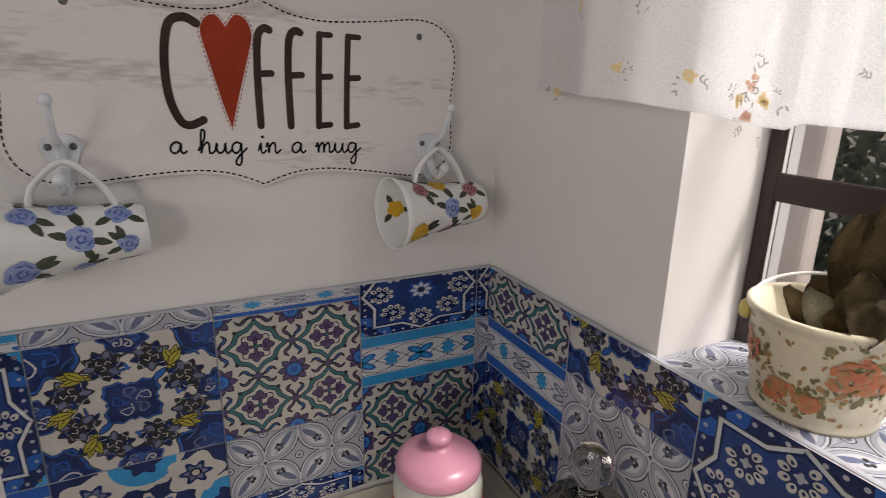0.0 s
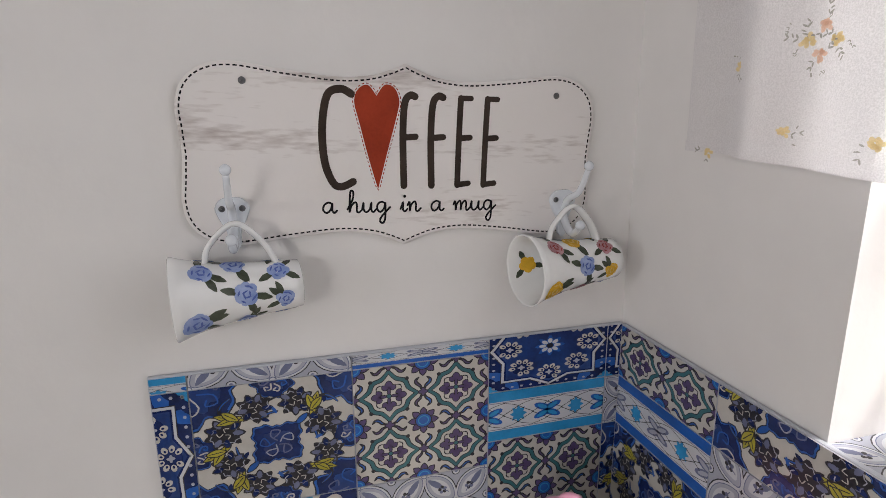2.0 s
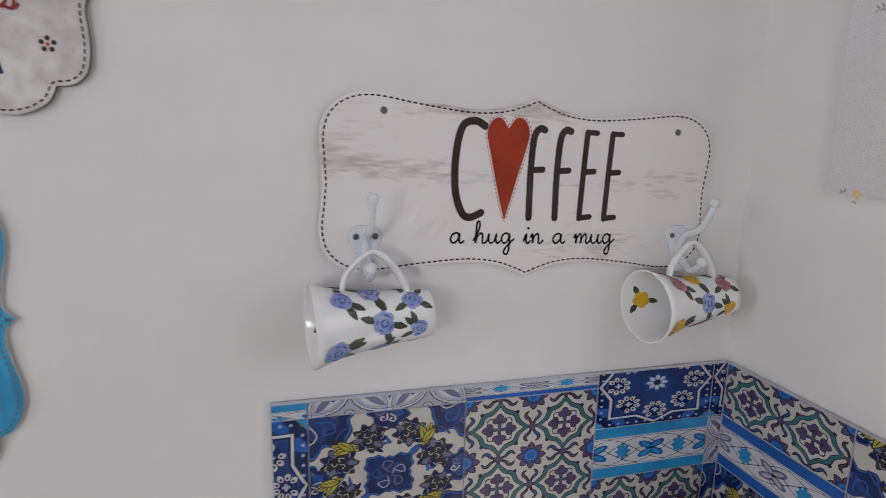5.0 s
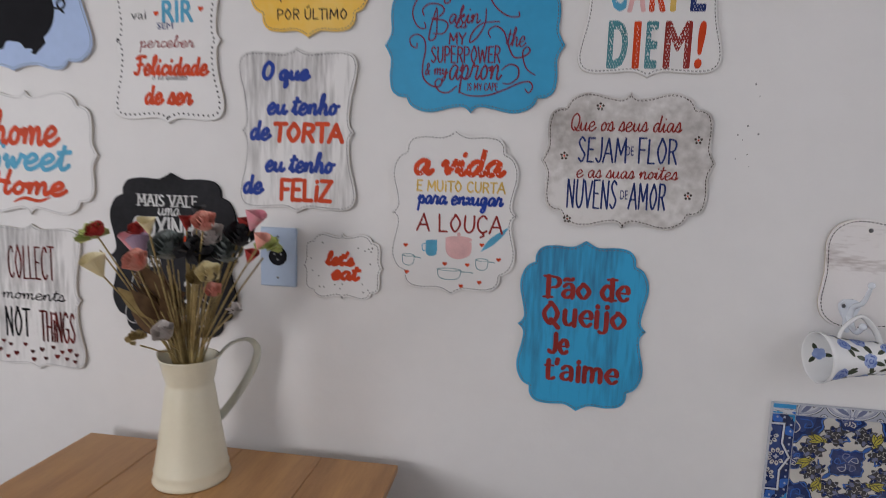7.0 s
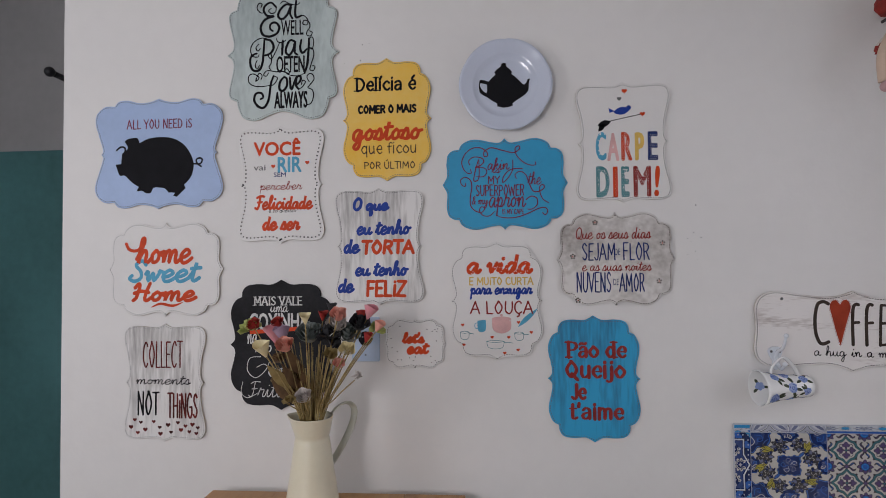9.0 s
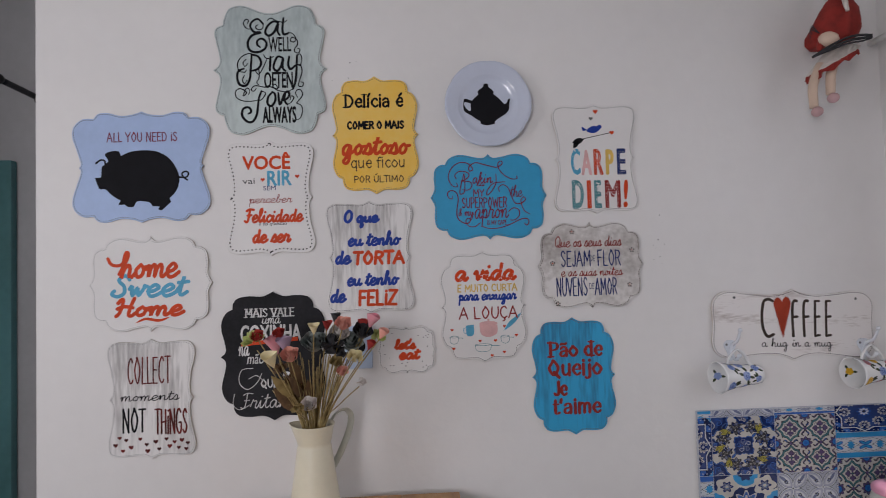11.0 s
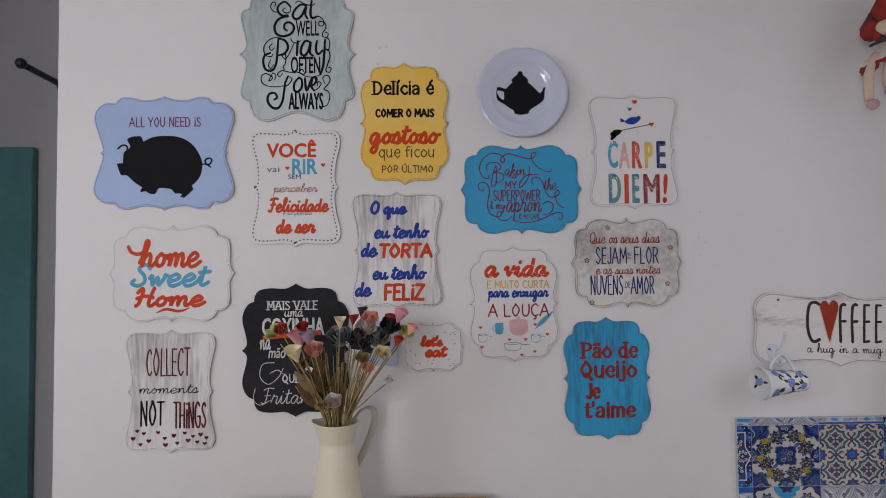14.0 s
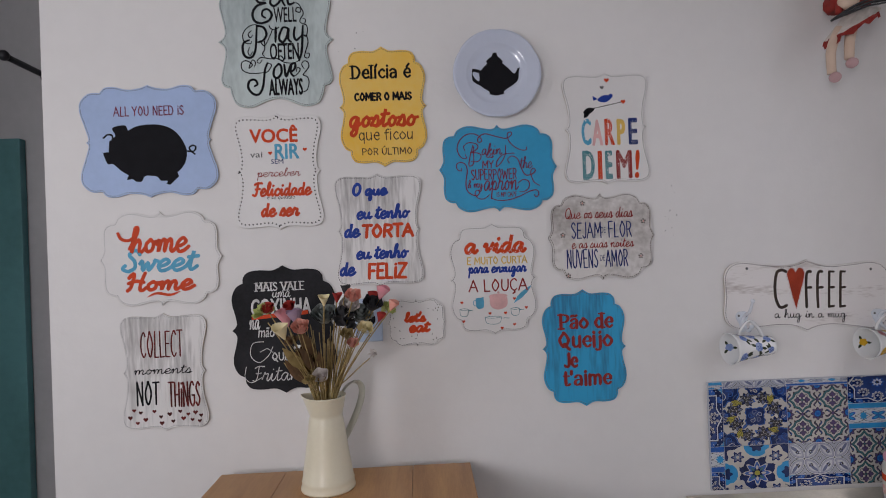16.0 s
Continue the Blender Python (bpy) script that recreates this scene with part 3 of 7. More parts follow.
printed("H", 0.72, [(0.06, 0), (0.06, 1)], [(0.54, 0), (0.54, 1)], [(0.06, 0.5), (0.54, 0.5)])
printed("I", 0.28, [(0.08, 0), (0.08, 1)])
printed("J", 0.52, [(0.36, 1), (0.36, 0.22), (0.20, 0), (0.02, 0.14)])
printed("L", 0.58, [(0.06, 1), (0.06, 0)], [(0.06, 0), (0.46, 0)])
printed("M", 0.90, [(0.06, 0), (0.10, 1)], [(0.10, 1), (0.40, 0.32)], [(0.40, 0.32), (0.68, 1)], [(0.68, 1), (0.74, 0)])
printed("N", 0.74, [(0.06, 0), (0.06, 1)], [(0.06, 1), (0.54, 0)], [(0.54, 0), (0.54, 1)])
printed("O", 0.76, [(0.32, 1), (0.06, 0.5), (0.32, 0), (0.58, 0.5), (0.32, 1), (0.26, 0.97)])
printed("P", 0.64, [(0.06, 0), (0.06, 1)], [(0.06, 1), (0.40, 0.95), (0.52, 0.73), (0.38, 0.50), (0.06, 0.47)])
printed("Q", 0.78, [(0.32, 1), (0.06, 0.5), (0.32, 0), (0.58, 0.5), (0.32, 1), (0.26, 0.97)], [(0.34, 0.22), (0.62, -0.14)])
printed("R", 0.68, [(0.06, 0), (0.06, 1)], [(0.06, 1), (0.40, 0.95), (0.50, 0.74), (0.36, 0.52), (0.06, 0.47)], [(0.26, 0.5), (0.54, 0)])
printed("S", 0.62, [(0.46, 0.86), (0.28, 1), (0.08, 0.78), (0.26, 0.52), (0.48, 0.28), (0.28, 0), (0.05, 0.14)])
printed("T", 0.64, [(0.28, 0), (0.28, 1)], [(0.0, 1), (0.56, 1)])
printed("U", 0.72, [(0.06, 1), (0.07, 0.28), (0.30, 0), (0.53, 0.28), (0.54, 1)])
printed("V", 0.72, [(0.0, 1), (0.30, 0)], [(0.30, 0), (0.60, 1)])
printed("W", 0.96, [(0.0, 1), (0.20, 0)], [(0.20, 0), (0.42, 0.8)], [(0.42, 0.8), (0.64, 0)], [(0.64, 0), (0.84, 1)])
printed("X", 0.68, [(0.0, 0), (0.54, 1)], [(0.0, 1), (0.56, 0)])
printed("Y", 0.70, [(0.0, 1), (0.29, 0.48)], [(0.58, 1), (0.29, 0.48)], [(0.29, 0.48), (0.29, 0)])
printed("Z", 0.66, [(0.04, 1), (0.54, 1)], [(0.54, 1), (0.02, 0)], [(0.02, 0), (0.56, 0)])
printed("É", 0.62, *PRINT["E"][1], [(0.20, 1.16), (0.36, 1.32)])
printed("Ú", 0.72, *PRINT["U"][1], [(0.24, 1.16), (0.42, 1.32)])
printed("Ç", 0.68, *PRINT["C"][1], [(0.30, 0), (0.38, -0.14), (0.22, -0.26)])
printed("!", 0.26, [(0.10, 1), (0.08, 0.32)], [(0.08, 0.02), (0.08, 0.05)])
printed("a", 0.60, [(0.06, 0.56), (0.24, 0.70), (0.42, 0.54), (0.42, 0.0)], [(0.42, 0.40), (0.16, 0.36), (0.05, 0.16), (0.20, 0.0), (0.42, 0.16)])
printed("ã", 0.60, *PRINT["a"][1], [(0.06, 0.86), (0.17, 0.95), (0.30, 0.86), (0.42, 0.95)])
printed("c", 0.54, [(0.44, 0.56), (0.27, 0.70), (0.05, 0.36), (0.27, 0.0), (0.46, 0.13)])
printed("d", 0.64, [(0.44, 0.52), (0.24, 0.70), (0.05, 0.35), (0.24, 0.0), (0.44, 0.18)], [(0.45, 0), (0.45, 1)])
printed("e", 0.56, [(0.06, 0.37), (0.46, 0.37)], [(0.46, 0.37), (0.42, 0.62), (0.25, 0.70), (0.05, 0.36), (0.26, 0.0), (0.46, 0.13)])
printed("é", 0.56, *PRINT["e"][1], [(0.24, 0.86), (0.38, 1.05)])
printed("f", 0.42, [(0.16, 0), (0.16, 0.80), (0.26, 1), (0.40, 0.94)], [(0.02, 0.66), (0.36, 0.66)])
printed("i", 0.28, [(0.10, 0), (0.10, 0.70)], [(0.10, 0.93), (0.10, 0.96)])
printed("í", 0.30, [(0.10, 0), (0.10, 0.70)], [(0.10, 0.86), (0.22, 1.06)])
printed("j", 0.34, [(0.18, 0.70), (0.18, -0.08), (0.06, -0.26), (-0.06, -0.2)], [(0.18, 0.93), (0.18, 0.96)])
printed("l", 0.28, [(0.10, 0), (0.10, 1)])
printed("m", 0.88, [(0.07, 0), (0.07, 0.70)], [(0.07, 0.5), (0.24, 0.70), (0.38, 0.52), (0.38, 0)], [(0.38, 0.5), (0.55, 0.70), (0.69, 0.52), (0.69, 0)])
printed("o", 0.62, [(0.28, 0.70), (0.05, 0.35), (0.28, 0), (0.51, 0.35), (0.28, 0.70), (0.22, 0.68)])
printed("q", 0.62, [(0.44, 0.52), (0.24, 0.70), (0.05, 0.35), (0.24, 0.0), (0.44, 0.18)], [(0.45, 0.70), (0.45, -0.28)])
printed("t", 0.46, [(0.18, 0.95), (0.18, 0.14), (0.28, 0.0), (0.42, 0.08)], [(0.02, 0.67), (0.38, 0.67)])
printed("u", 0.62, [(0.07, 0.70), (0.07, 0.20), (0.22, 0.0), (0.45, 0.20)], [(0.45, 0.70), (0.45, 0.0)])
printed("v", 0.56, [(0.02, 0.70), (0.24, 0)], [(0.24, 0), (0.46, 0.70)])
printed("'", 0.22, [(0.08, 1.0), (0.06, 0.80)])


def hand(parent, text, cx, cz, w, h, width, m, serif=0.0, thin=1.0, wobble=0.012, slant=0.0, y=FACE):
    """Painted print letters that fill a box round (cx, cz); serif: the slab's length in stroke widths, thin: the share of the width left to bars."""
    rh = random.Random(len(text) * 31 + ord(text[0]))
    lines, x = [], 0.0
    for ch in text:
        if ch == " ":
            x += 0.36
            continue
        adv, strokes = PRINT[ch]
        lift, lean = rh.uniform(-1, 1) * wobble * 2.4, slant + rh.uniform(-1, 1) * wobble * 3
        for st in strokes:
            lines.append([(x + p + lean * r + rh.uniform(-1, 1) * wobble, r * (1 + lift) + rh.uniform(-1, 1) * wobble) for p, r in st])
        x += adv
    xs, zs = [p for t in lines for p, r in t], [r for t in lines for p, r in t]
    x0, x1, z0, z1 = min(xs), max(xs), min(zs), max(zs)
    pad = width * (0.5 + 0.5 * serif * 0.6)
    sx, sz = (w - 2 * pad) / (x1 - x0), (h - width) / (z1 - z0)
    put = lambda p, r: (cx - w / 2 + pad + (p - x0) * sx, cz - h / 2 + width / 2 + (r - z0) * sz)
    q = bmesh.new()
    for t in lines:
        pts = [put(p, r) for p, r in t]
        (ax, az), (bx, bz) = pts[0], pts[-1]
        bar = len(pts) == 2 and abs(bx - ax) > abs(bz - az) * 1.2
        stroke(q, pts, width * (thin if bar else 1.0), y, steps=5 if len(pts) > 2 else 2, nib=thin if len(pts) > 2 else 1.0)
        if serif and not bar and (len(pts) == 2 or abs(bx - ax) < 1.2 * width):
            ends = [pts[0], pts[-1]] if len(pts) == 2 else [pts[-1]]
            if math.hypot(bx - ax, bz - az) > 4 * width:
                for ex, ez in ends:
                    stroke(q, [(ex - serif * width / 2, ez), (ex + serif * width / 2, ez)], width * 0.5, y - 0.0001, steps=2)
    return part("lettering", q, m, parent)


# ---- lettering on the signs ----
hand(pig, "ALL YOU NEED iS", 0.0021, 0.0764, 0.1760, 0.026, 0.0026, M_PLUM)
letters(eat, "WELL", 0.0254, 0.0654, 0.0580, 0.0387, M_BLACK, 0, .012)
letters(eat, "OFTEN", 0.0205, -0.0275, 0.0735, 0.0431, M_BLACK, 0, .02)
letters(eat, "ALWAYS", 0.0212, -0.1182, 0.0862, 0.0431, M_BLACK, 0, .028)
letters(voce, "VOCÊ", -0.0085, 0.0953, 0.1215, 0.0448, M_RED, 0, .035)
letters(voce, "vai", -0.0537, 0.0440, 0.0311, 0.0144, M_GREYINK, 0, .01)
letters(voce, "RIR", 0.0240, 0.0505, 0.0621, 0.0390, M_SKYINK, 0, .035)
letters(voce, "SEM", -0.0014, 0.0253, 0.0311, 0.0116, M_NAVYINK, 0, .01)
script(voce, "perceber", 0.0014, -0.0065, 0.1102, 0.0318, 0.0018, M_DARKRED)
script(voce, "Felicidade", 0.0085, -0.0440, 0.1526, 0.0390, 0.0060, M_RED)
letters(voce, "é só questão", 0.0056, -0.0671, 0.0706, 0.0116, M_BLACK, .2, 0)
script(voce, "de ser", 0.0028, -0.0960, 0.0989, 0.0395, 0.0068, M_RED)
hand(yellow, "Delícia é", -0.0015, 0.0900, 0.1600, 0.0400, 0.0058, M_BLACK, 2.2, 0.8, 0.008)
hand(yellow, "COMER O MAIS", 0.0015, 0.0258, 0.1465, 0.0235, 0.0048, M_BLACK)
script(yellow, "gostoso", 0.0022, -0.0399, 0.1790, 0.0740, 0.0082, M_RED)
hand(yellow, "que ficou", 0.0044, -0.0755, 0.1378, 0.0369, 0.0026, M_BROWNINK)
hand(yellow, "POR ÚLTIMO", 0.0065, -0.1119, 0.1277, 0.0240, 0.0022, M_BROWNINK)
script(torta, "O que", -0.0191, 0.0986, 0.0926, 0.0486, 0.0074, M_BLUEINK)
script(torta, "eu tenho", 0.0125, 0.0471, 0.1382, 0.0390, 0.0064, M_BLUEINK)
script(torta, "de", -0.0676, 0.0022, 0.0426, 0.0400, 0.0070, M_BLUEINK)
hand(torta, "TORTA", 0.0221, -0.0015, 0.1330, 0.0390, 0.0080, M_RED, 0, 1.0, 0.010, 0.06)
script(torta, "eu tenho", 0.0066, -0.0545, 0.1353, 0.0390, 0.0064, M_BLUEINK)
script(torta, "de", -0.0824, -0.0949, 0.0426, 0.0400, 0.0070, M_BLUEINK)
hand(torta, "FELiZ", 0.0184, -0.1038, 0.1029, 0.0442, 0.0076, M_RED, 0, 1.0, 0.012, 0.06)
script(baking, "akin", -0.0142, 0.0498, 0.0537, 0.0312, 0.0026, M_PLUM)
script(baking, "is", -0.0209, 0.0342, 0.0224, 0.0149, 0.0022, M_PLUM)
hand(baking, "MY", -0.0261, 0.0104, 0.0299, 0.0208, 0.0026, M_PLUM)
hand(baking, "SUPERPOWER", -0.0119, -0.0149, 0.1179, 0.0297, 0.0027, M_PLUM)
script(baking, "the", 0.0716, 0.0126, 0.0343, 0.0312, 0.0022, M_PLUM)
script(baking, "& my", -0.0597, -0.0439, 0.0403, 0.0312, 0.0022, M_PLUM)
script(baking, "apron", 0.0067, -0.0535, 0.0896, 0.0505, 0.0032, M_PLUM)
hand(baking, "IS MY CAPE", 0.0194, -0.0676, 0.0522, 0.0134, 0.0016, M_PLUM)
letters(carpe, "C", -0.0523, -0.0084, 0.0254, 0.0687, M_SKYINK, 0, .03)
letters(carpe, "A", -0.0238, -0.0107, 0.0285, 0.0672, M_PINKINK, 0, .03)
letters(carpe, "R", 0.0079, -0.0099, 0.0254, 0.0687, M_RED, 0, .035)
letters(carpe, "P", 0.0380, -0.0107, 0.0222, 0.0672, M_YELINK, 0, .04)
letters(carpe, "E", 0.0689, -0.0099, 0.0238, 0.0687, M_NAVYINK, 0, .03)
letters(carpe, "D", -0.0491, -0.0939, 0.0317, 0.0748, M_TEALINK, 0, .035)
letters(carpe, "I", -0.0198, -0.0946, 0.0111, 0.0733, M_RED, 0, .02)
letters(carpe, "E", 0.0032, -0.0946, 0.0190, 0.0733, M_TEALINK, 0, .035)
letters(carpe, "M", 0.0428, -0.0946, 0.0412, 0.0733, M_DARKRED, 0, .035)
letters(carpe, "!", 0.0768, -0.0946, 0.0143, 0.0733, M_RED, .1, .03)
script(sejam, "Que os seus dias", -0.0050, 0.0625, 0.1760, 0.0300, 0.0024, M_DARKRED)
hand(sejam, "SEJAM", -0.0400, 0.0180, 0.0780, 0.0434, 0.0030, M_NAVYINK)
letters(sejam, "DE", 0.0038, 0.0172, 0.0122, 0.0150, M_NAVYINK, 0, 0)
hand(sejam, "FLOR", 0.0476, 0.0180, 0.0620, 0.0434, 0.0030, M_NAVYINK)
script(sejam, "e as suas noites", 0.0015, -0.0175, 0.1625, 0.0225, 0.0022, M_DARKRED)
hand(sejam, "NUVENS", -0.0525, -0.0550, 0.0815, 0.0500, 0.0030, M_NAVYINK)
letters(sejam, "DE", -0.0008, -0.0546, 0.0122, 0.0150, M_NAVYINK, 0, 0)
hand(sejam, "AMOR", 0.0360, -0.0560, 0.0600, 0.0460, 0.0030, M_NAVYINK)
script(louca, "a vida", 0.0090, 0.0898, 0.1601, 0.0520, 0.0090, M_RED)
hand(louca, "E MUiTO CURTA", 0.0112, 0.0475, 0.1557, 0.0210, 0.0030, M_YELINK)
script(louca, "para enxugar", 0.0112, 0.0178, 0.1520, 0.0310, 0.0044, M_BLUEINK)
hand(louca, "A LOUÇA", 0.0112, -0.0200, 0.1527, 0.0410, 0.0036, M_DARKRED)
hand(pao, "Pão de", 0.0076, 0.0687, 0.1500, 0.0443, 0.0084, M_DARKRED, 1.8, 0.42, 0.005)
hand(pao, "Queijo", 0.0038, 0.0170, 0.1520, 0.0560, 0.0084, M_DARKRED, 1.8, 0.42, 0.005)
hand(pao, "Je", -0.0365, -0.0303, 0.0487, 0.0443, 0.0084, M_DARKRED, 1.8, 0.42, 0.005)
hand(pao, "t'aime", 0.0038, -0.0770, 0.1400, 0.0443, 0.0084, M_DARKRED, 1.8, 0.42, 0.005)
script(home, "home", -0.0030, 0.0480, 0.1560, 0.0700, 0.0092, M_RED)
script(home, "Sweet", -0.0007, -0.0036, 0.1990, 0.0610, 0.0092, M_SKYINK)
script(home, "Home", -0.0020, -0.0570, 0.1760, 0.0520, 0.0092, M_RED)
hand(collect, "COLLECT", -0.0042, 0.0711, 0.1062, 0.0704, 0.0036, M_DARKINK)
script(collect, "moments", -0.0028, 0.0063, 0.1453, 0.0225, 0.0022, M_BLACK)
hand(collect, "NOT", -0.0419, -0.0521, 0.0587, 0.0633, 0.0046, M_BLACK)
hand(collect, "THiNGS", 0.0475, -0.0570, 0.0811, 0.0660, 0.0044, M_DARKINK)
hand(mais, "MAIS VALE", -0.0070, 0.1089, 0.1296, 0.0240, 0.0036, M_CHALKINK, 2.4, 0.7, 0.004)
script(mais, "uma", -0.0042, 0.0882, 0.0479, 0.0157, 0.0022, M_CHALKINK)
letters(mais, "COXINHA", -0.0056, 0.0569, 0.1521, 0.0441, M_CHALKINK, 0, .03)
script(mais, "na", -0.0732, 0.0142, 0.0282, 0.0270, 0.003, M_CHALKINK)
letters(mais, "mão", -0.0451, -0.0064, 0.0423, 0.0256, M_CHALKINK, .2, .02)
hand(mais, "QUE", -0.0106, -0.0697, 0.0493, 0.0260, 0.0034, M_CHALKINK, 2.2, 0.7, 0.004)
letters(mais, "2", 0.0352, -0.0626, 0.0254, 0.0441, M_CHALKINK, 0, .02)
script(mais, "Fritando", -0.0014, -0.1103, 0.1662, 0.0398, 0.0024, M_CHALKINK)
script(lets, "let's", -0.0036, 0.0145, 0.0579, 0.0290, 0.0066, M_RED)
script(lets, "eat", 0.0080, -0.0109, 0.0579, 0.0305, 0.0066, M_RED)


def motif(parent, bm, m, name="motif", label=""):
    return part(name, bm, m, parent, label)


# the plain silhouette on the light blue sign
b = bmesh.new()
OUT = ((-51, 28), (-26, 39), (5, 42), (36, 39), (64, 25), (83, 2), (94, -26), (91, -52), (82, -69), (69, -81), (73, -91), (50, -112), (40, -109), (44, -102), (27, -101), (19, -91), (5, -88), (-12, -88), (-20, -101), (-34, -101), (-43, -95), (-57, -96), (-52, -85), (-72, -72), (-90, -55), (-104, -54), (-115, -26), (-100, -25), (-98, 2), (-82, 16), (-90, 32), (-82, 39), (-62, 42), (-54, 38))
flat(b, smooth_line([(x / 1000, z / 1000) for x, z in OUT], True, 3, {0, 9, 10, 11, 12, 14, 22, 26, 27, 28}), FACE)
stroke(b, [(x / 1000, z / 1000) for x, z in ((93, -28), (111, -29), (117, -19), (110, -14), (101, -19), (104, -28), (114, -36))], 0.0042, FACE)
stroke(b, [(x / 1000, z / 1000) for x, z in ((-112, 11), (-101, 19), (-90, 16), (-90, 2))], 0.0045, FACE)
motif(pig, b, M_BLACK, "silhouette", "black painted silhouette")

# brush lettering and scrolls on the mint and the blue sign, in millimetres from the sign's middle
def pen(parent, name, m, *lines):
    q = bmesh.new()
    for wide, pts in lines:
        stroke(q, [(x / 1000, z / 1000) for x, z in pts], wide / 1000, FACE - 0.0002, steps=5, taper=0.25)
    motif(parent, q, m, name)


pen(eat, "lettering", M_BLACK,
    (6.4, ((-16, 119), (-29, 132), (-43, 126), (-49, 113), (-39, 98), (-22, 97), (-45, 89), (-56, 71), (-52, 52), (-35, 45), (-15, 52), (-8, 68), (-18, 80), (-30, 77), (-32, 65), (-25, 59))),
    (2.9, ((-16, 119), (-18, 107), (-29, 104), (-36, 111), (-29, 117))),
    (2.9, ((-45, 107), (-57, 107), (-66, 119), (-61, 131), (-53, 129), (-56, 120))),
    (6.4, ((23, 122), (9, 125), (-5, 113), (-11, 97), (-2, 88), (12, 98), (22, 120), (20, 101), (26, 89))),
    (6.4, ((36, 134), (33, 104), (37, 91), (49, 95))),
    (2.9, ((-5, 128), (4, 134), (20, 126), (37, 123), (45, 128))),
    (2.9, ((37, 89), (54, 95), (66, 83), (63, 71), (53, 74), (57, 83), (69, 77), (71, 65), (64, 54), (63, 45), (73, 42), (77, 51), (70, 55))))
pen(eat, "lettering", M_BLACK,
    (6.4, ((-47, 37), (-49, 7), (-52, -22), (-61, -40), (-77, -39), (-84, -22), (-81, -4), (-67, 3))),
    (2.9, ((-30, 36), (-53, 42), (-73, 33), (-83, 15), (-78, -3), (-64, -6), (-61, 0))),
    (6.4, ((-47, 39), (-30, 34), (-23, 18), (-30, 3), (-45, -3))),
    (2.9, ((-61, 27), (-69, 18), (-64, 9), (-57, 16))),
    (2.9, ((-66, -15), (-71, -27), (-66, -36), (-59, -27))),
    (6.4, ((1, 33), (-1, -3))),
    (2.9, ((-16, 40), (-12, 31), (-1, 28), (9, 34))),
    (2.9, ((-8, 27), (-19, 3), (-29, -12), (-37, -4), (-29, -1), (-29, -22), (-35, -33), (-30, -40))),
    (6.4, ((32, 30), (20, 33), (11, 18), (9, 3), (18, -4), (28, 9), (33, 30), (32, 3), (39, -4))),
    (6.4, ((49, 33), (46, 12), (52, 0), (63, 9))),
    (6.4, ((69, 36), (67, 0), (64, -30), (57, -52))),
    (2.9, ((57, -52), (40, -58), (18, -55), (6, -45), (12, -39), (18, -51), (-2, -45), (-16, -46), (-39, -42), (-49, -52), (-42, -56), (-36, -48))),
    (2.9, ((69, 36), (77, 39), (81, 27), (77, 9), (71, 12), (78, 9), (81, -7), (74, -30), (71, -43), (80, -46), (84, -36), (77, -34))))
pen(eat, "lettering", M_BLACK,
    (6.4, ((-23, -56), (-30, -74), (-33, -97), (-37, -119), (-47, -135), (-61, -134), (-73, -119), (-70, -101), (-56, -98), (-50, -109), (-57, -114))),
    (2.9, ((-33, -80), (-53, -82), (-73, -80), (-87, -71), (-88, -55), (-76, -49), (-61, -59), (-70, -68), (-61, -48), (-53, -54), (-56, -65))),
    (2.9, ((-23, -56), (-13, -62), (-22, -77), (-33, -82))),
    (6.4, ((5, -59), (-6, -71), (-8, -89), (1, -95), (11, -83), (11, -65), (4, -59))),
    (6.4, ((19, -61), (23, -92), (35, -62))),
    (6.4, ((35, -82), (46, -71), (46, -59), (37, -62), (35, -82), (42, -92))),
    (2.9, ((42, -92), (52, -86), (59, -74), (52, -70), (49, -80))),
    (2.9, ((69, -74), (63, -62), (69, -54), (78, -56), (81, -68), (71, -82), (66, -89), (77, -95), (80, -110), (74, -128), (63, -132))))
pen(baking, "scroll", M_PLUM, (2.7, ((-83, 37), (-81, 28), (-90, 28), (-99, 37), (-104, 55), (-95, 76), (-77, 89), (-57, 89), (-43, 79), (-41, 70), (-49, 68), (-49, 79), (-32, 89), (-5, 82), (22, 76), (37, 85), (34, 92), (26, 86), (29, 70), (43, 54), (60, 45), (74, 45), (74, 52))))
pen(baking, "lettering", M_PLUM, (2.7, ((-63, 61), (-71, 34), (-75, 10), (-66, 10), (-62, 22), (-62, 58))))
pen(baking, "lettering", M_PLUM, (2.7, ((-84, 48), (-87, 58), (-75, 67), (-57, 65), (-50, 56), (-59, 46), (-71, 42), (-50, 40), (-43, 31), (-51, 19), (-68, 19))))
pen(baking, "lettering", M_PLUM, (2.7, ((20, 58), (19, 34), (7, 13), (-5, 4), (-2, 19), (13, 34), (34, 37), (43, 37))))
pen(baking, "scroll", M_PLUM, (2.7, ((-95, 3), (-96, -4), (-105, 0), (-107, 12), (-95, 18), (-83, 10), (-80, -7), (-84, -31), (-83, -52), (-71, -65), (-56, -68), (-50, -59), (-57, -55), (-62, -64), (-53, -76), (-38, -77), (-25, -67))))
pen(baking, "scroll", M_PLUM, (2.7, ((29, 12), (25, 22), (37, 30), (51, 21), (59, -1), (69, -19), (84, -19), (95, -10), (90, -3), (83, -13), (90, -37), (105, -48))))
pen(baking, "scroll", M_PLUM, (2.7, ((50, -40), (57, -34), (66, -31), (77, -37), (77, -52), (65, -62), (53, -62))))
pen(baking, "scroll", M_PLUM, (2.7, ((-20, -76), (-5, -82), (25, -82), (54, -73), (78, -62), (96, -59), (102, -68), (96, -77), (90, -71))))

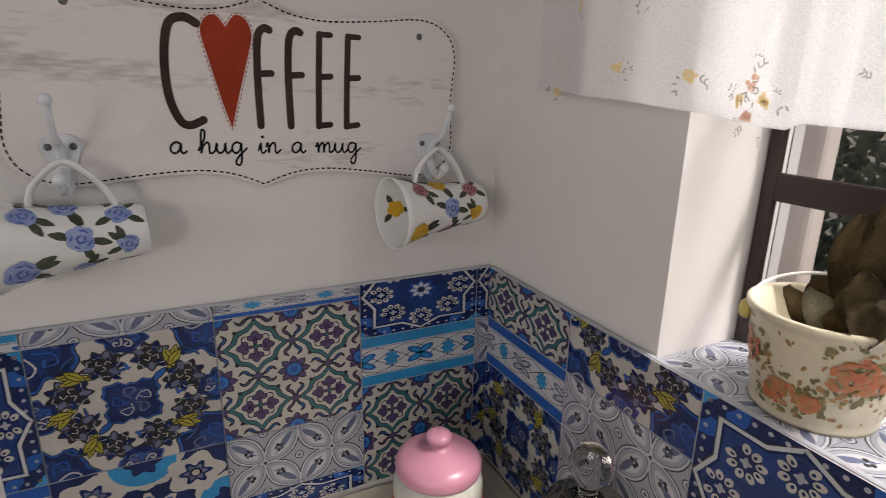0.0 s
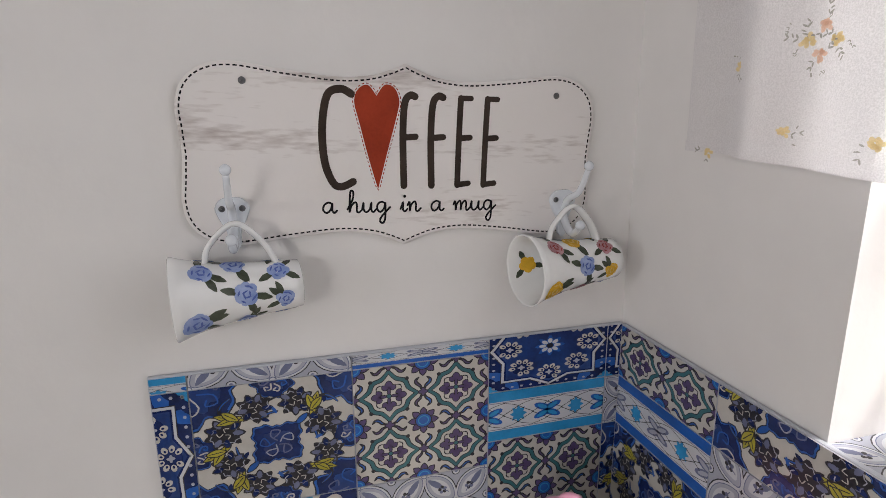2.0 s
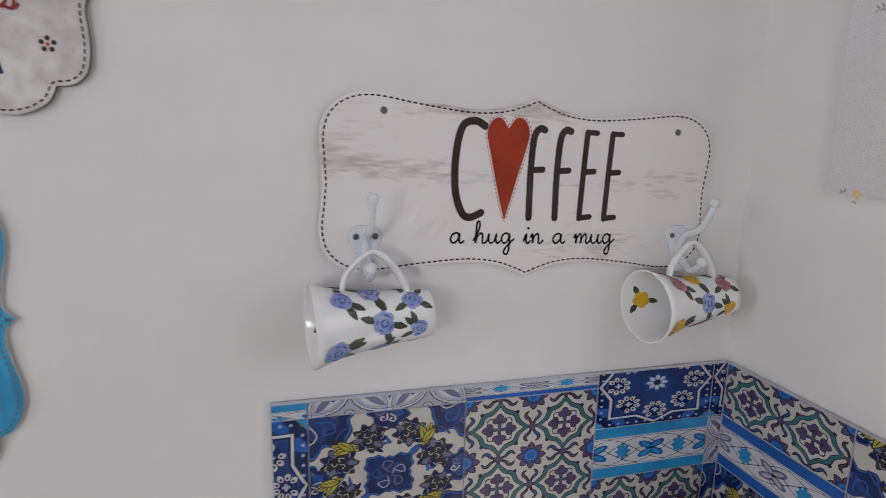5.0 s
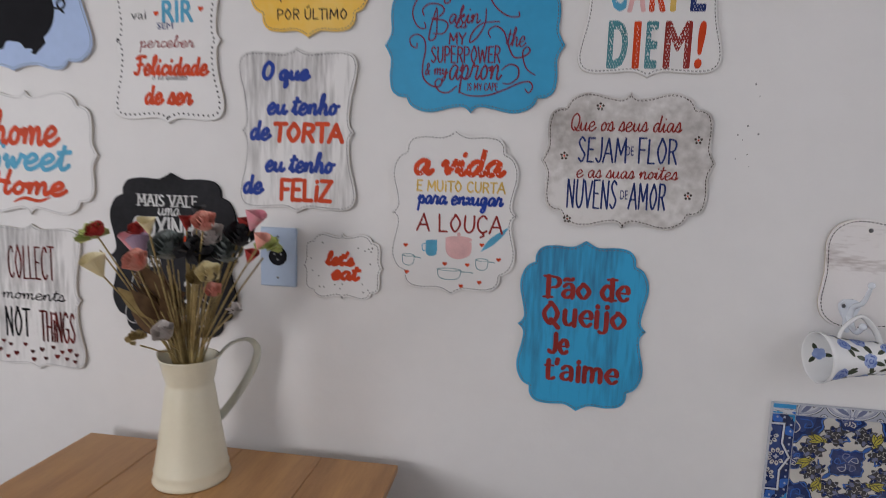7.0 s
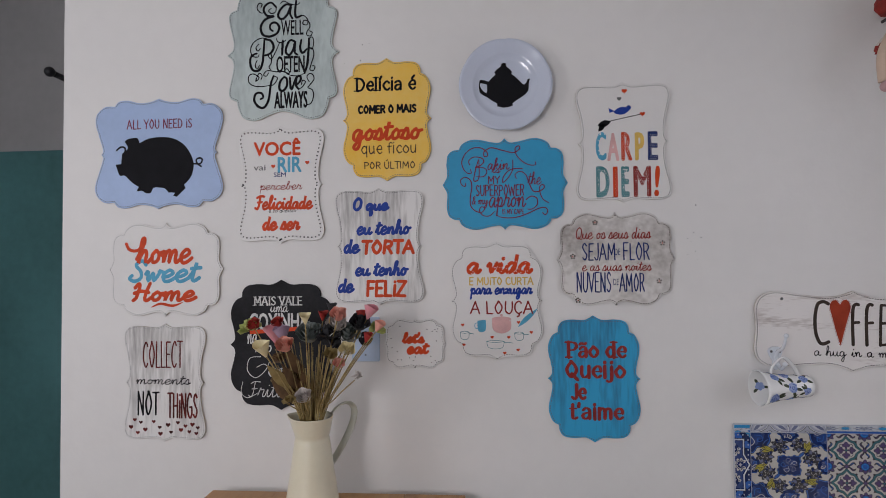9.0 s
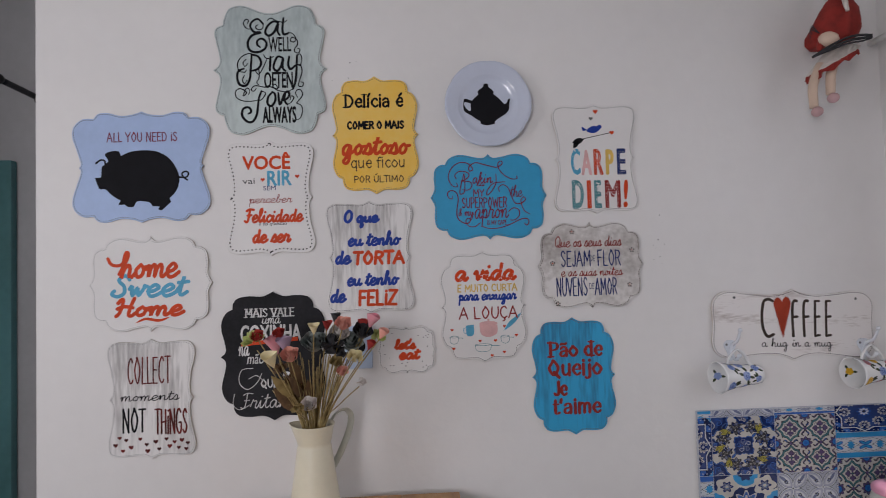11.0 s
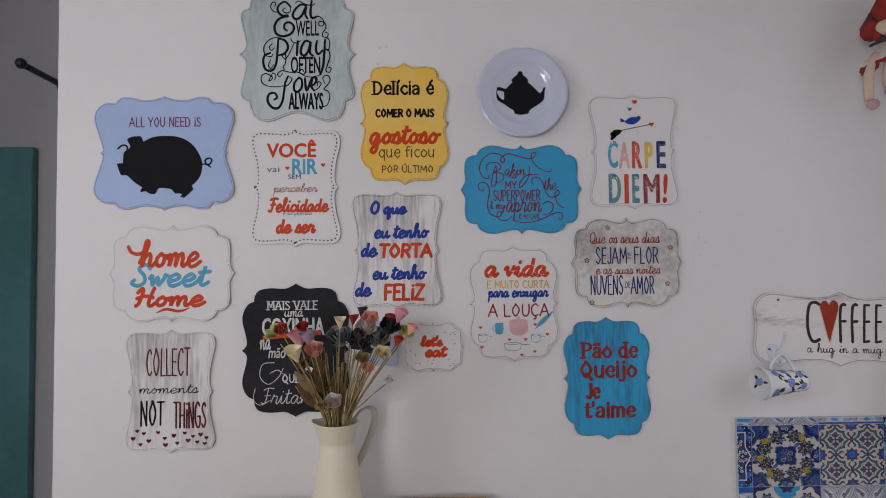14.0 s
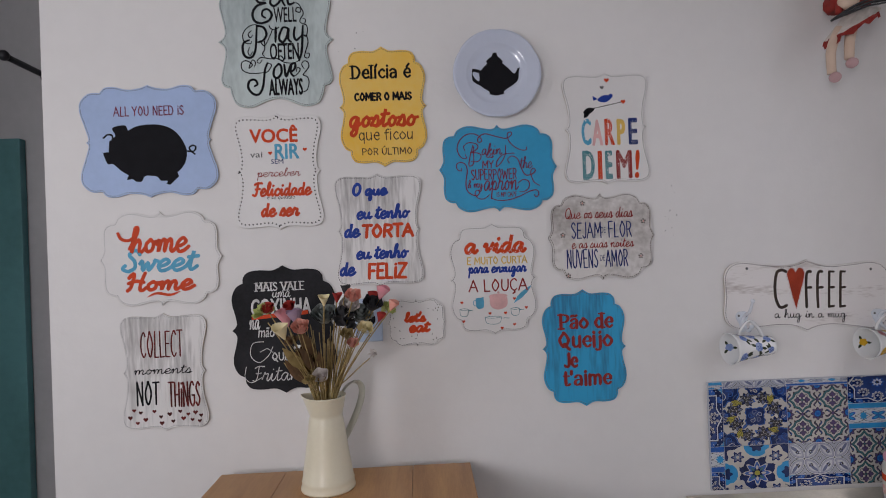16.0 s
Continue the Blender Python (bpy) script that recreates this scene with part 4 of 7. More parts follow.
# white specks painted on the coloured capitals
rd = random.Random(5)
for x0, x1, z0, z1 in ((-0.059, -0.037, -0.031, 0.024), (0.003, 0.024, -0.031, 0.024), (-0.062, -0.036, -0.118, -0.055), (-0.002, 0.010, -0.118, -0.055), (0.028, 0.058, -0.118, -0.055)):
    b = bmesh.new()
    for i in range(26):
        blob(b, rd.uniform(x0, x1), rd.uniform(z0, z1), lambda a: 0.0013, FACE - 0.0008, 0, 6)
    motif(carpe, b, M_S_WHITE, "dot_pattern")["kind"] = "stuff"

b = bmesh.new()
for i in range(70):
    blob(b, rd.uniform(-0.071, 0.089), rd.uniform(0.064, 0.114), lambda a: 0.0012, FACE - 0.0014, 0, 6)
motif(louca, b, M_S_WHITE, "dot_pattern")["kind"] = "stuff"

# hearts and dots
b = bmesh.new()
heart(b, -0.0184, 0.0470, 0.0055)
motif(voce, b, M_RED, "heart")
b = bmesh.new()
heart(b, 0.0692, 0.0542, 0.0055)
motif(voce, b, M_RED, "heart")
b = bmesh.new()
heart(b, 0.0048, 0.1236, 0.0065)
motif(carpe, b, M_RED, "heart")
b = bmesh.new()
heart(b, -0.0079, 0.1053, 0.0055)
motif(carpe, b, M_GREYINK, "heart")
b = bmesh.new()
ellipse(b, -0.002, 0.076, 0.019, 0.0095, 0.18, FACE - 0.0001, tip=0.4)
flat(b, [(-0.018, 0.075), (-0.033, 0.084), (-0.031, 0.072)], FACE)
blob(b, 0.014, 0.083, lambda a: 0.0058, FACE - 0.0002, 0, 10)
motif(carpe, b, M_BLUEINK, "silhouette", "small blue painted shape")
b = bmesh.new()
stroke(b, [(-0.030, 0.052), (0.040, 0.066)], 0.0018, FACE)
ellipse(b, -0.044, 0.046, 0.016, 0.008, 0.3, FACE - 0.0001, tip=0.5)
ellipse(b, -0.050, 0.037, 0.012, 0.006, 0.9, FACE - 0.0001, tip=0.5)
motif(carpe, b, M_BLACK, "arrow")
b = bmesh.new()
heart(b, 0.046, 0.067, 0.0062)
motif(carpe, b, M_RED, "arrow_head")
# light pattern of dots over the patterned capitals
rng = random.Random(4)
b = bmesh.new()
for x0, x1, z0, z1 in ((-0.064, -0.030, -0.130, -0.062), (-0.010, 0.014, -0.130, -0.062), (0.024, 0.061, -0.130, -0.062), (-0.005, 0.019, -0.043, 0.022), (0.060, 0.080, -0.043, 0.022), (-0.022, -0.014, -0.130, -0.062)):
    for i in range(int((x1 - x0) / 0.0042)):
        for j in range(int((z1 - z0) / 0.0044)):
            blob(b, x0 + 0.002 + i * 0.0042 + (j % 2) * 0.002, z0 + 0.002 + j * 0.0044, lambda a: 0.00085, FACE - 0.0002, 0, 6)
motif(carpe, b, M_S_WHITE, "dot_pattern")["kind"] = "stuff"
b = bmesh.new()
for i in range(26):
    x, z = rng.uniform(-0.068, 0.068), rng.uniform(-0.052, 0.052)
    if abs(x) < 0.038 and abs(z) < 0.03:
        continue
    blob(b, x * 0.95, z * 0.95, lambda a: 0.0014, FACE, 0, 8)
motif(lets, b, M_BLACK, "dot_pattern")["kind"] = "stuff"
for i, (x, z) in enumerate(((-0.088, -0.112), (-0.062, -0.100), (-0.078, -0.094), (-0.05, -0.118), (-0.028, -0.098), (-0.012, -0.112), (0.010, -0.106), (0.018, -0.124), (0.036, -0.100), (0.044, -0.118),
                          (0.056, -0.108), (0.066, -0.122), (0.074, -0.104), (0.088, -0.112), (-0.07, -0.126), (-0.01, -0.128), (0.084, -0.126))):
    b = bmesh.new()
    heart(b, x, z, 0.0052 if i % 3 else 0.0062)
    motif(collect, b, M_DARKINK, "heart")
for x, z in ((-0.0476, 0.0876), (0.1086, 0.0367), (-0.1010, 0.0067), (0.0995, -0.0531), (-0.0904, -0.0980)):
    b = bmesh.new()
    for k in range(5):
        a = k * 2 * math.pi / 5 + 0.3
        blob(b, x + 0.0048 * math.cos(a), z + 0.0048 * math.sin(a), lambda q: 0.0021, FACE, 0, 8)
    blob(b, x, z, lambda q: 0.0016, FACE, 1, 8)
    motif(sejam, b, [M_BROWNINK, M_RED], "flower")
# crockery painted on the dish-washing sign
b = bmesh.new()
flat(b, smooth_line([(-0.047, -0.048), (-0.027, -0.046), (-0.028, -0.072), (-0.045, -0.073)], True, 4, {0, 1}), FACE)
stroke(b, [(-0.046, -0.053), (-0.053, -0.056), (-0.052, -0.066), (-0.045, -0.067)], 0.0016, FACE)
motif(louca, b, M_SKYINK, "painted_mug")
b = bmesh.new()
flat(b, smooth_line([(-0.012, -0.046), (0.034, -0.048), (0.032, -0.070), (0.010, -0.079), (-0.009, -0.070)], True, 4, {0, 1}), FACE)
ellipse(b, 0.011, -0.044, 0.024, 0.006, 0, FACE - 0.0001)
blob(b, 0.011, -0.035, lambda a: 0.0035, FACE, 0, 8)
motif(louca, b, M_PINKINK, "painted_pot")
b = bmesh.new()
flat(b, smooth_line([(0.050, -0.064), (0.066, -0.040), (0.098, -0.018), (0.088, -0.034), (0.070, -0.052)], True, 4, {0, 2}), FACE)
motif(louca, b, M_SKYINK, "painted_knife")
for cx, cz, s in ((-0.078, -0.084, 1.0), (0.053, -0.086, 1.0), (-0.004, -0.106, 1.9)):
    b = bmesh.new()
    stroke(b, [(cx - 0.011 * s, cz + 0.008), (cx - 0.009 * s, cz - 0.006), (cx, cz - 0.010), (cx + 0.009 * s, cz - 0.006), (cx + 0.011 * s, cz + 0.008)], 0.0012, FACE)
    stroke(b, [(cx - 0.011 * s, cz + 0.008), (cx, cz + 0.0105), (cx + 0.011 * s, cz + 0.008), (cx, cz + 0.0055)], 0.0011, FACE, closed=True)
    stroke(b, [(cx + 0.011 * s, cz + 0.005), (cx + 0.018 * s, cz + 0.005), (cx + 0.022 * s, cz + 0.004)], 0.0014, FACE)
    motif(louca, b, M_TEALINK, "painted_bowl")
for x, z in ((-0.083, -0.058), (0.052, -0.052), (-0.080, -0.106), (0.082, -0.076), (0.05, -0.118), (0.028, -0.088), (-0.012, -0.088), (0.018, -0.126)):
    b = bmesh.new()
    heart(b, x, z, 0.0042)
    motif(louca, b, M_RED, "heart")
# the chalk drawing and red banner on the black sign
b = bmesh.new()
stroke(b, [(-0.052, -0.030), (-0.080, -0.034), (-0.086, -0.064), (-0.066, -0.082), (-0.042, -0.066), (-0.030, -0.044)], 0.002, FACE)
motif(mais, b, M_CHALKINK, "chalk_drawing")
b = bmesh.new()
stroke(b, [(-0.062, -0.056), (-0.044, -0.048), (-0.030, -0.058)], 0.002, FACE)
motif(mais, b, M_CHALKINK, "chalk_drawing")
b = bmesh.new()
stroke(b, [(-0.098, -0.092), (-0.102, -0.118), (-0.086, -0.132), (-0.06, -0.120)], 0.0016, FACE)
motif(mais, b, M_CHALKINK, "chalk_drawing")
b = bmesh.new()
stroke(b, [(0.05, -0.07), (0.072, -0.084), (0.066, -0.098)], 0.0016, FACE)
motif(mais, b, M_CHALKINK, "chalk_drawing")
b = bmesh.new()
flat(b, [(-0.08, 0.036), (0.062, 0.046), (0.062, 0.036), (-0.08, 0.026)], FACE - 0.0002)
motif(mais, b, M_RED, "banner")
b = bmesh.new()
stroke(b, [(-0.104, 0.066), (-0.096, 0.052), (-0.078, 0.048), (-0.062, 0.058), (-0.054, 0.070)], 0.008, FACE - 0.0006)
motif(home, b, M_RED, "scroll")
b = bmesh.new()
stroke(b, [(-0.036, -0.096), (-0.012, -0.087), (0.020, -0.092), (0.046, -0.084)], 0.007, FACE - 0.0006, taper=0.8)
motif(home, b, M_RED, "scroll")

# ---- lettering and hooks of the coffee rack ----
b = bmesh.new()
stroke(b, [(-0.0555, 0.062), (-0.066, 0.0665), (-0.079, 0.060), (-0.0845, 0.030), (-0.083, -0.004), (-0.075, -0.026), (-0.066, -0.0305), (-0.0545, -0.0255)], 0.0078, FACE, caps=True)
part("lettering", b, M_BROWNINK, plaque)


def tall_letter(x, kind):
    q = bmesh.new()
    top, low, mid = 0.0615, -0.030, 0.020
    if kind == "F":
        stroke(q, [(x + 0.0005, low), (x - 0.001, mid), (x + 0.0005, top - 0.008), (x + 0.006, top + 0.001), (x + 0.0115, top)], 0.0074, FACE)
        stroke(q, [(x, mid), (x + 0.0125, mid + 0.001)], 0.0066, FACE)
    else:
        stroke(q, [(x + 0.001, top), (x, mid), (x - 0.0005, low)], 0.0066, FACE)
        stroke(q, [(x + 0.001, top), (x + 0.0125, top)], 0.0056, FACE)
        stroke(q, [(x, mid), (x + 0.0125, mid + 0.001)], 0.0062, FACE)
        stroke(q, [(x - 0.0005, low + 0.0005), (x + 0.012, low + 0.002)], 0.0062, FACE)
    part("lettering", q, M_BROWNINK, plaque)


for x, k in ((-0.0015, "F"), (0.0285, "F"), (0.0585, "E"), (0.0885, "E")):
    tall_letter(x, k)
HEART = [(-0.0285, -0.0335), (-0.0375, -0.004), (-0.0475, 0.034), (-0.0525, 0.055), (-0.048, 0.0675), (-0.0385, 0.071), (-0.0300, 0.061), (-0.0215, 0.072), (-0.0115, 0.069), (-0.0065, 0.056),
         (-0.0105, 0.036), (-0.0185, 0.006)]
b = bmesh.new()
HL = smooth_line(HEART, True, 5, {0, 6})
flat(b, HL, FACE)
rh = part("heart", b, M_BRICKRED, plaque, "brick red painted heart")
b = bmesh.new()
dashes(b, inset(HL, -0.0016), 0.0026, 0.0018, 0.0009, FACE)
part("heart_stitching", b, M_BRICKRED, plaque)

# joined handwriting, letter by letter, in units of the small letters' height
SCRIPT = {
    "a": ([(0.95, 0.85), (0.6, 1.0), (0.2, 0.75), (0.1, 0.3), (0.4, 0.0), (0.8, 0.3), (0.97, 0.9), (0.95, 0.25), (1.15, 0.0), (1.4, 0.2)], 1.4),
    "h": ([(0.0, 0.3), (0.5, 1.3), (0.55, 2.0), (0.3, 2.05), (0.22, 1.2), (0.2, 0.0), (0.35, 0.6), (0.75, 1.0), (0.9, 0.7), (0.9, 0.1), (1.1, 0.0), (1.4, 0.25)], 1.4),
    "u": ([(0.0, 0.25), (0.15, 0.95), (0.15, 0.3), (0.4, 0.0), (0.75, 0.3), (0.9, 0.95), (0.9, 0.25), (1.1, 0.0), (1.35, 0.25)], 1.35),
    "g": ([(0.9, 0.85), (0.5, 1.0), (0.15, 0.7), (0.15, 0.25), (0.45, 0.0), (0.8, 0.35), (0.92, 0.95), (0.92, -0.6), (0.7, -1.1), (0.4, -0.9), (0.6, -0.4), (1.4, 0.45)], 1.45),
    "i": ([(0.0, 0.25), (0.25, 0.95), (0.25, 0.2), (0.45, 0.0), (0.7, 0.25)], 0.7),
    "n": ([(0.0, 0.6), (0.2, 0.95), (0.25, 0.0), (0.35, 0.6), (0.7, 0.98), (0.85, 0.7), (0.85, 0.15), (1.05, 0.0), (1.35, 0.3)], 1.35),
    "m": ([(0.0, 0.6), (0.2, 0.95), (0.25, 0.0), (0.35, 0.6), (0.65, 0.98), (0.78, 0.7), (0.78, 0.0), (0.88, 0.6), (1.2, 0.98), (1.35, 0.7), (1.35, 0.15), (1.5, 0.0), (1.8, 0.3)], 1.8),
}


def handwriting(parent, text, x, z, size, width, m):
    for ch in text:
        if ch == " ":
            x += size * 1.0
            continue
        pts, adv = SCRIPT[ch]
        q = bmesh.new()
        stroke(q, [(x + p * size, z + r * size) for p, r in pts], width, FACE, steps=4)
        if ch == "i":
            blob(q, x + 0.4 * size, z + 1.5 * size, lambda a: width * 0.8, FACE, 0, 8)
        part("lettering", q, m, parent)
        x += adv * size


handwriting(plaque, "a hug in a mug", -0.0865, -0.0575, 0.0108, 0.0021, M_BLACK)
for x, z in ((-0.158, 0.071), (0.170, 0.0675)):
    b = bmesh.new()
    lathe(b, [(0.0001, 0.0016), (0.002, 0.0014), (0.0034, 0.0005), (0.0036, 0)], 14)
    o = part("screw", b, M_SCREW, plaque, smooth=True)
    o.location, o.rotation_euler = (x, -BOARD, z), (radians(90), 0, 0)


def coat_hook(x, z, lean):
    """A cast two-pronged hook: back plate, long upper prong with a knob, short lower prong."""
    h = thing("coat_hook", (x, -0.0075, z), "white enamelled metal hook screwed to the rack", "hook", "hooks of the mug rack")
    q = bmesh.new()
    L = smooth_line([(0, 0.012), (0.010, 0.0105), (0.0165, 0.002), (0.013, -0.010), (0.007, -0.022), (0.006, -0.036), (0, -0.042), (-0.006, -0.036), (-0.007, -0.022), (-0.013, -0.010), (-0.0165, 0.002), (-0.010, 0.0105)], True, 4)
    f = [q.verts.new((p.x * 0.92, -0.0035, p.y)) for p in L]
    k = [q.verts.new((p.x, 0.0, p.y)) for p in L]
    q.faces.new(f)
    for i in range(len(L)):
        j = (i + 1) % len(L)
        q.faces.new((k[i], k[j], f[j], f[i]))
    bmesh.ops.recalc_face_normals(q, faces=q.faces)
    part("back_plate", q, M_ENAMEL, h)
    q = bmesh.new()
    tube(q, [(0, -0.003, -0.018), (lean * 0.1, -0.013, 0.002), (lean * 0.45, -0.036, 0.014), (lean, -0.050, 0.040)], 0.0048, 10, steps=5, end=0.62)
    ball(q, (lean, -0.051, 0.043), 0.0052)
    part("upper_prong", q, M_ENAMEL, h)
    q = bmesh.new()
    tube(q, [(0, -0.003, -0.016), (0, -0.016, -0.030), (0, -0.030, -0.034), (0, -0.043, -0.024)], 0.0052, 10, steps=5, end=0.7)
    ball(q, (0, -0.044, -0.022), 0.0056)
    part("lower_prong", q, M_ENAMEL, h)
    for s in (-1, 1):
        q = bmesh.new()
        lathe(q, [(0.0001, 0.0017), (0.002, 0.0014), (0.0031, 0.0004), (0.0032, 0)], 12)
        o = part("screw", q, M_SCREW, h, smooth=True)
        o.location, o.rotation_euler = (s * 0.0095, -0.0035, 0.001), (radians(90), 0, 0)
    return h


coat_hook(-0.4555, 1.3935, 0.001)
coat_hook(-0.0970, 1.3865, 0.003)

M_PETAL_B = mat("blue_rose_print", (0.19, 0.27, 0.54), 0.25, 0.1, 90, spread=(0.34, 0.42, 0.66))
M_PETAL_B2 = mat("blue_rose_shade", (0.08, 0.13, 0.42), 0.25, 0.1, 90)
M_LEAF_P = mat("dark_leaf_print", (0.055, 0.07, 0.045), 0.25, 0.2, 90)
M_PETAL_Y = mat("yellow_rose_print", (0.72, 0.42, 0.03), 0.25, 0.1, 90)
M_PETAL_M = mat("mauve_rose_print", (0.36, 0.17, 0.20), 0.25, 0.1, 90, spread=(0.52, 0.30, 0.33))


def mug(loc, roses, label):
    """A tall flared china mug on its side, hanging by the handle; its own axis is z, mouth up."""
    g = thing("mug", loc, label, "mug", "mugs on the rack")
    g.rotation_euler = (0, radians(-91.5), radians(7))
    H, R0, R1, T = 0.115, 0.0235, 0.0405, 0.0022
    rad = lambda z: R0 + (R1 - R0) * (0.45 * z / H + 0.55 * (z / H) ** 4)
    zs = [H * k / 14 for k in range(15)]
    prof = [(0.0001, 0.002), (R0 - 0.004, 0.002), (R0 - 0.002, 0.0)] + [(rad(z), z + 0.001) for z in zs] + [(R1 - T / 2, H + 0.0022)]
    prof += [(rad(z) - T, max(z, 0.005)) for z in reversed(zs)] + [(0.0001, 0.005)]
    q = bmesh.new()
    lathe(q, prof, 40)
    bmesh.ops.recalc_face_normals(q, faces=q.faces)
    part("body", q, M_CHINA, g, smooth=True)
    q = bmesh.new()
    tube(q, [(rad(0.086) - 0.001, 0, 0.086), (rad(0.086) + 0.016, 0, 0.080), (0.066, 0, 0.056), (rad(0.026) + 0.022, 0, 0.034), (rad(0.022) - 0.001, 0, 0.022)], 0.0056, 10, steps=6, flatten=0.5)
    part("handle", q, M_CHINA, g)
    rg = random.Random(11)

    def spot(q, u, v, du, dz, out, mi, n=9, rot=0.0, tip=0.0, inner=False):
        """A leaf or petal that lies on the curved side; u: angle, v: height."""
        ring = []
        for k in range(n):
            t = 2 * math.pi * k / n
            a, c = du * math.cos(t), dz * math.sin(t) * (1 - tip * math.cos(t) ** 2)
            a, c = a * math.cos(rot) - c * math.sin(rot), a * math.sin(rot) + c * math.cos(rot)
            z = min(max(v + c, 0.003), H - 0.001)
            r = rad(z) + out if not inner else rad(z) - T - out
            ring.append(q.verts.new((r * math.cos(u + a / r), r * math.sin(u + a / r), z)))
        mid = rad(v) + out if not inner else rad(v) - T - out
        c = q.verts.new((mid * math.cos(u), mid * math.sin(u), v))
        for k in range(n):
            q.faces.new((ring[k], ring[(k + 1) % n], c)).material_index = mi

    for i in range(15):
        u = 0.55 + (i % 5) * 1.25 + rg.uniform(-0.16, 0.16) + (i // 5) * 0.62
        v = (0.024, 0.058, 0.093)[i // 5] + rg.uniform(-0.006, 0.006)
        col = roses[i % len(roses)]
        q = bmesh.new()
        s = rg.uniform(0.0095, 0.0135) * (0.8 + 0.4 * v / H)
        for k in range(rg.choice((2, 3, 4))):
            a = rg.uniform(0, 6.28)
            spot(q, u + math.cos(a) * s * 1.15 / rad(v), v + math.sin(a) * s * 1.15, s * 0.75, s * 0.3, 0.0003, 1, rot=a, tip=0.5)
        for k in range(7):
            a = k * 0.9 + rg.uniform(-0.3, 0.3)
            d = s * rg.uniform(0.42, 0.62)
            spot(q, u + math.cos(a) * d / rad(v), v + math.sin(a) * d, s * rg.uniform(0.36, 0.52), s * rg.uniform(0.30, 0.44), 0.0005 + 0.00002 * k, 0, rot=a + 1.57)
        for k in range(9):
            a, d = k * 0.7 + rg.uniform(-0.2, 0.2), s * (0.22 if k % 2 else 0.58)
            spot(q, u + math.cos(a) * d / rad(v), v + math.sin(a) * d, s * rg.uniform(0.20, 0.34), s * 0.075, 0.0008 + 0.00004 * k, 2, rot=a + 1.4, tip=0.5)
        spot(q, u, v, s * 0.24, s * 0.20, 0.0007, 0)
        part("rose_print", q, [col[0], M_LEAF_P, col[1]], g)
    q = bmesh.new()
    u, v, s = math.pi / 2 + 0.1, 0.094, 0.011
    for a in (0.8, 2.6, 4.9):
        spot(q, u + math.cos(a) * s * 1.2 / rad(v), v + math.sin(a) * s * 1.2, s * 0.7, s * 0.3, 0.0003, 1, rot=a, tip=0.5, inner=True)
    for k in range(5):
        a = k * 1.257
        spot(q, u + math.cos(a) * s * 0.4 / rad(v), v + math.sin(a) * s * 0.4, s * 0.55, s * 0.5, 0.0005, 0, rot=a, inner=True)
    part("rose_print", q, [roses[0][0], M_LEAF_P], g)
    return g


BLUE_ROSES = [(M_PETAL_B, M_PETAL_B2)]
MIXED_ROSES = [(M_PETAL_Y, M_YELINK), (M_PETAL_M, M_DARKRED), (M_PETAL_B, M_PETAL_B2)]
mug((-0.3955, -0.030, 1.320), BLUE_ROSES, "white china mug with blue roses hanging on its side")
mug((-0.0420, -0.0295, 1.319), MIXED_ROSES, "white china mug with yellow and mauve roses hanging")

# ---- wall plate and outlet ----
plate = thing("wall_plate", (-1.069, -0.003, 2.036), "pale blue-white scalloped china plate with black teapot", "plate")
M_PLATE = mat("plate_glaze", (0.56, 0.61, 0.74), 0.15, 0.02, 9, coat=0.6)
b = bmesh.new()
prof = [(0.0001, 0.008), (0.060, 0.008), (0.070, 0.010), (0.076, 0.015), (0.081, 0.0165), (0.104, 0.020), (0.111, 0.023), (0.112, 0.021), (0.105, 0.017), (0.078, 0.012), (0.06, 0.0), (0.0001, 0.0)]
SEG = 96
rings = []
for r, z in prof:
    ring = []
    for k in range(SEG):
        a = 2 * math.pi * k / SEG
        s = 1 + (0.022 * abs(math.cos(3 * a)) ** 0.5 - 0.016) * (r > 0.09)
        ring.append(b.verts.new((r * s * math.cos(a), -z, r * s * math.sin(a))))
    rings.append(ring)
for p, q in zip(rings, rings[1:]):
    for k in range(SEG):
        b.faces.new((p[k], p[(k + 1) % SEG], q[(k + 1) % SEG], q[k]))
bmesh.ops.recalc_face_normals(b, faces=b.faces)
part("dish", b, M_PLATE, plate, smooth=True)
b = bmesh.new()
PY = -0.0086
POT = ((-8, 55), (2, 55), (3, 47), (11, 41), (17, 34), (15, 28), (29, 17), (43, 2), (50, 5), (54, 14), (60, 15), (57, 5), (55, -14), (44, -26), (26, -37), (17, -44), (18, -50), (-3, -54), (-20, -50), (-20, -43), (-35, -34), (-47, -23), (-44, -11), (-44, 5), (-35, 17), (-23, 28), (-26, 34), (-20, 41), (-11, 47))
flat(b, smooth_line([(x / 1000, z / 1000) for x, z in POT], True, 3, {4, 5, 10, 15, 16, 18, 19, 25, 26}), PY)
stroke(b, [(x / 1000, z / 1000) for x, z in ((-43, 8), (-60, 12), (-66, 2), (-57, -14), (-43, -23))], 0.0085, PY - 0.0001)
part("teapot_picture", b, M_BLACK, plate, "black painted teapot shape")

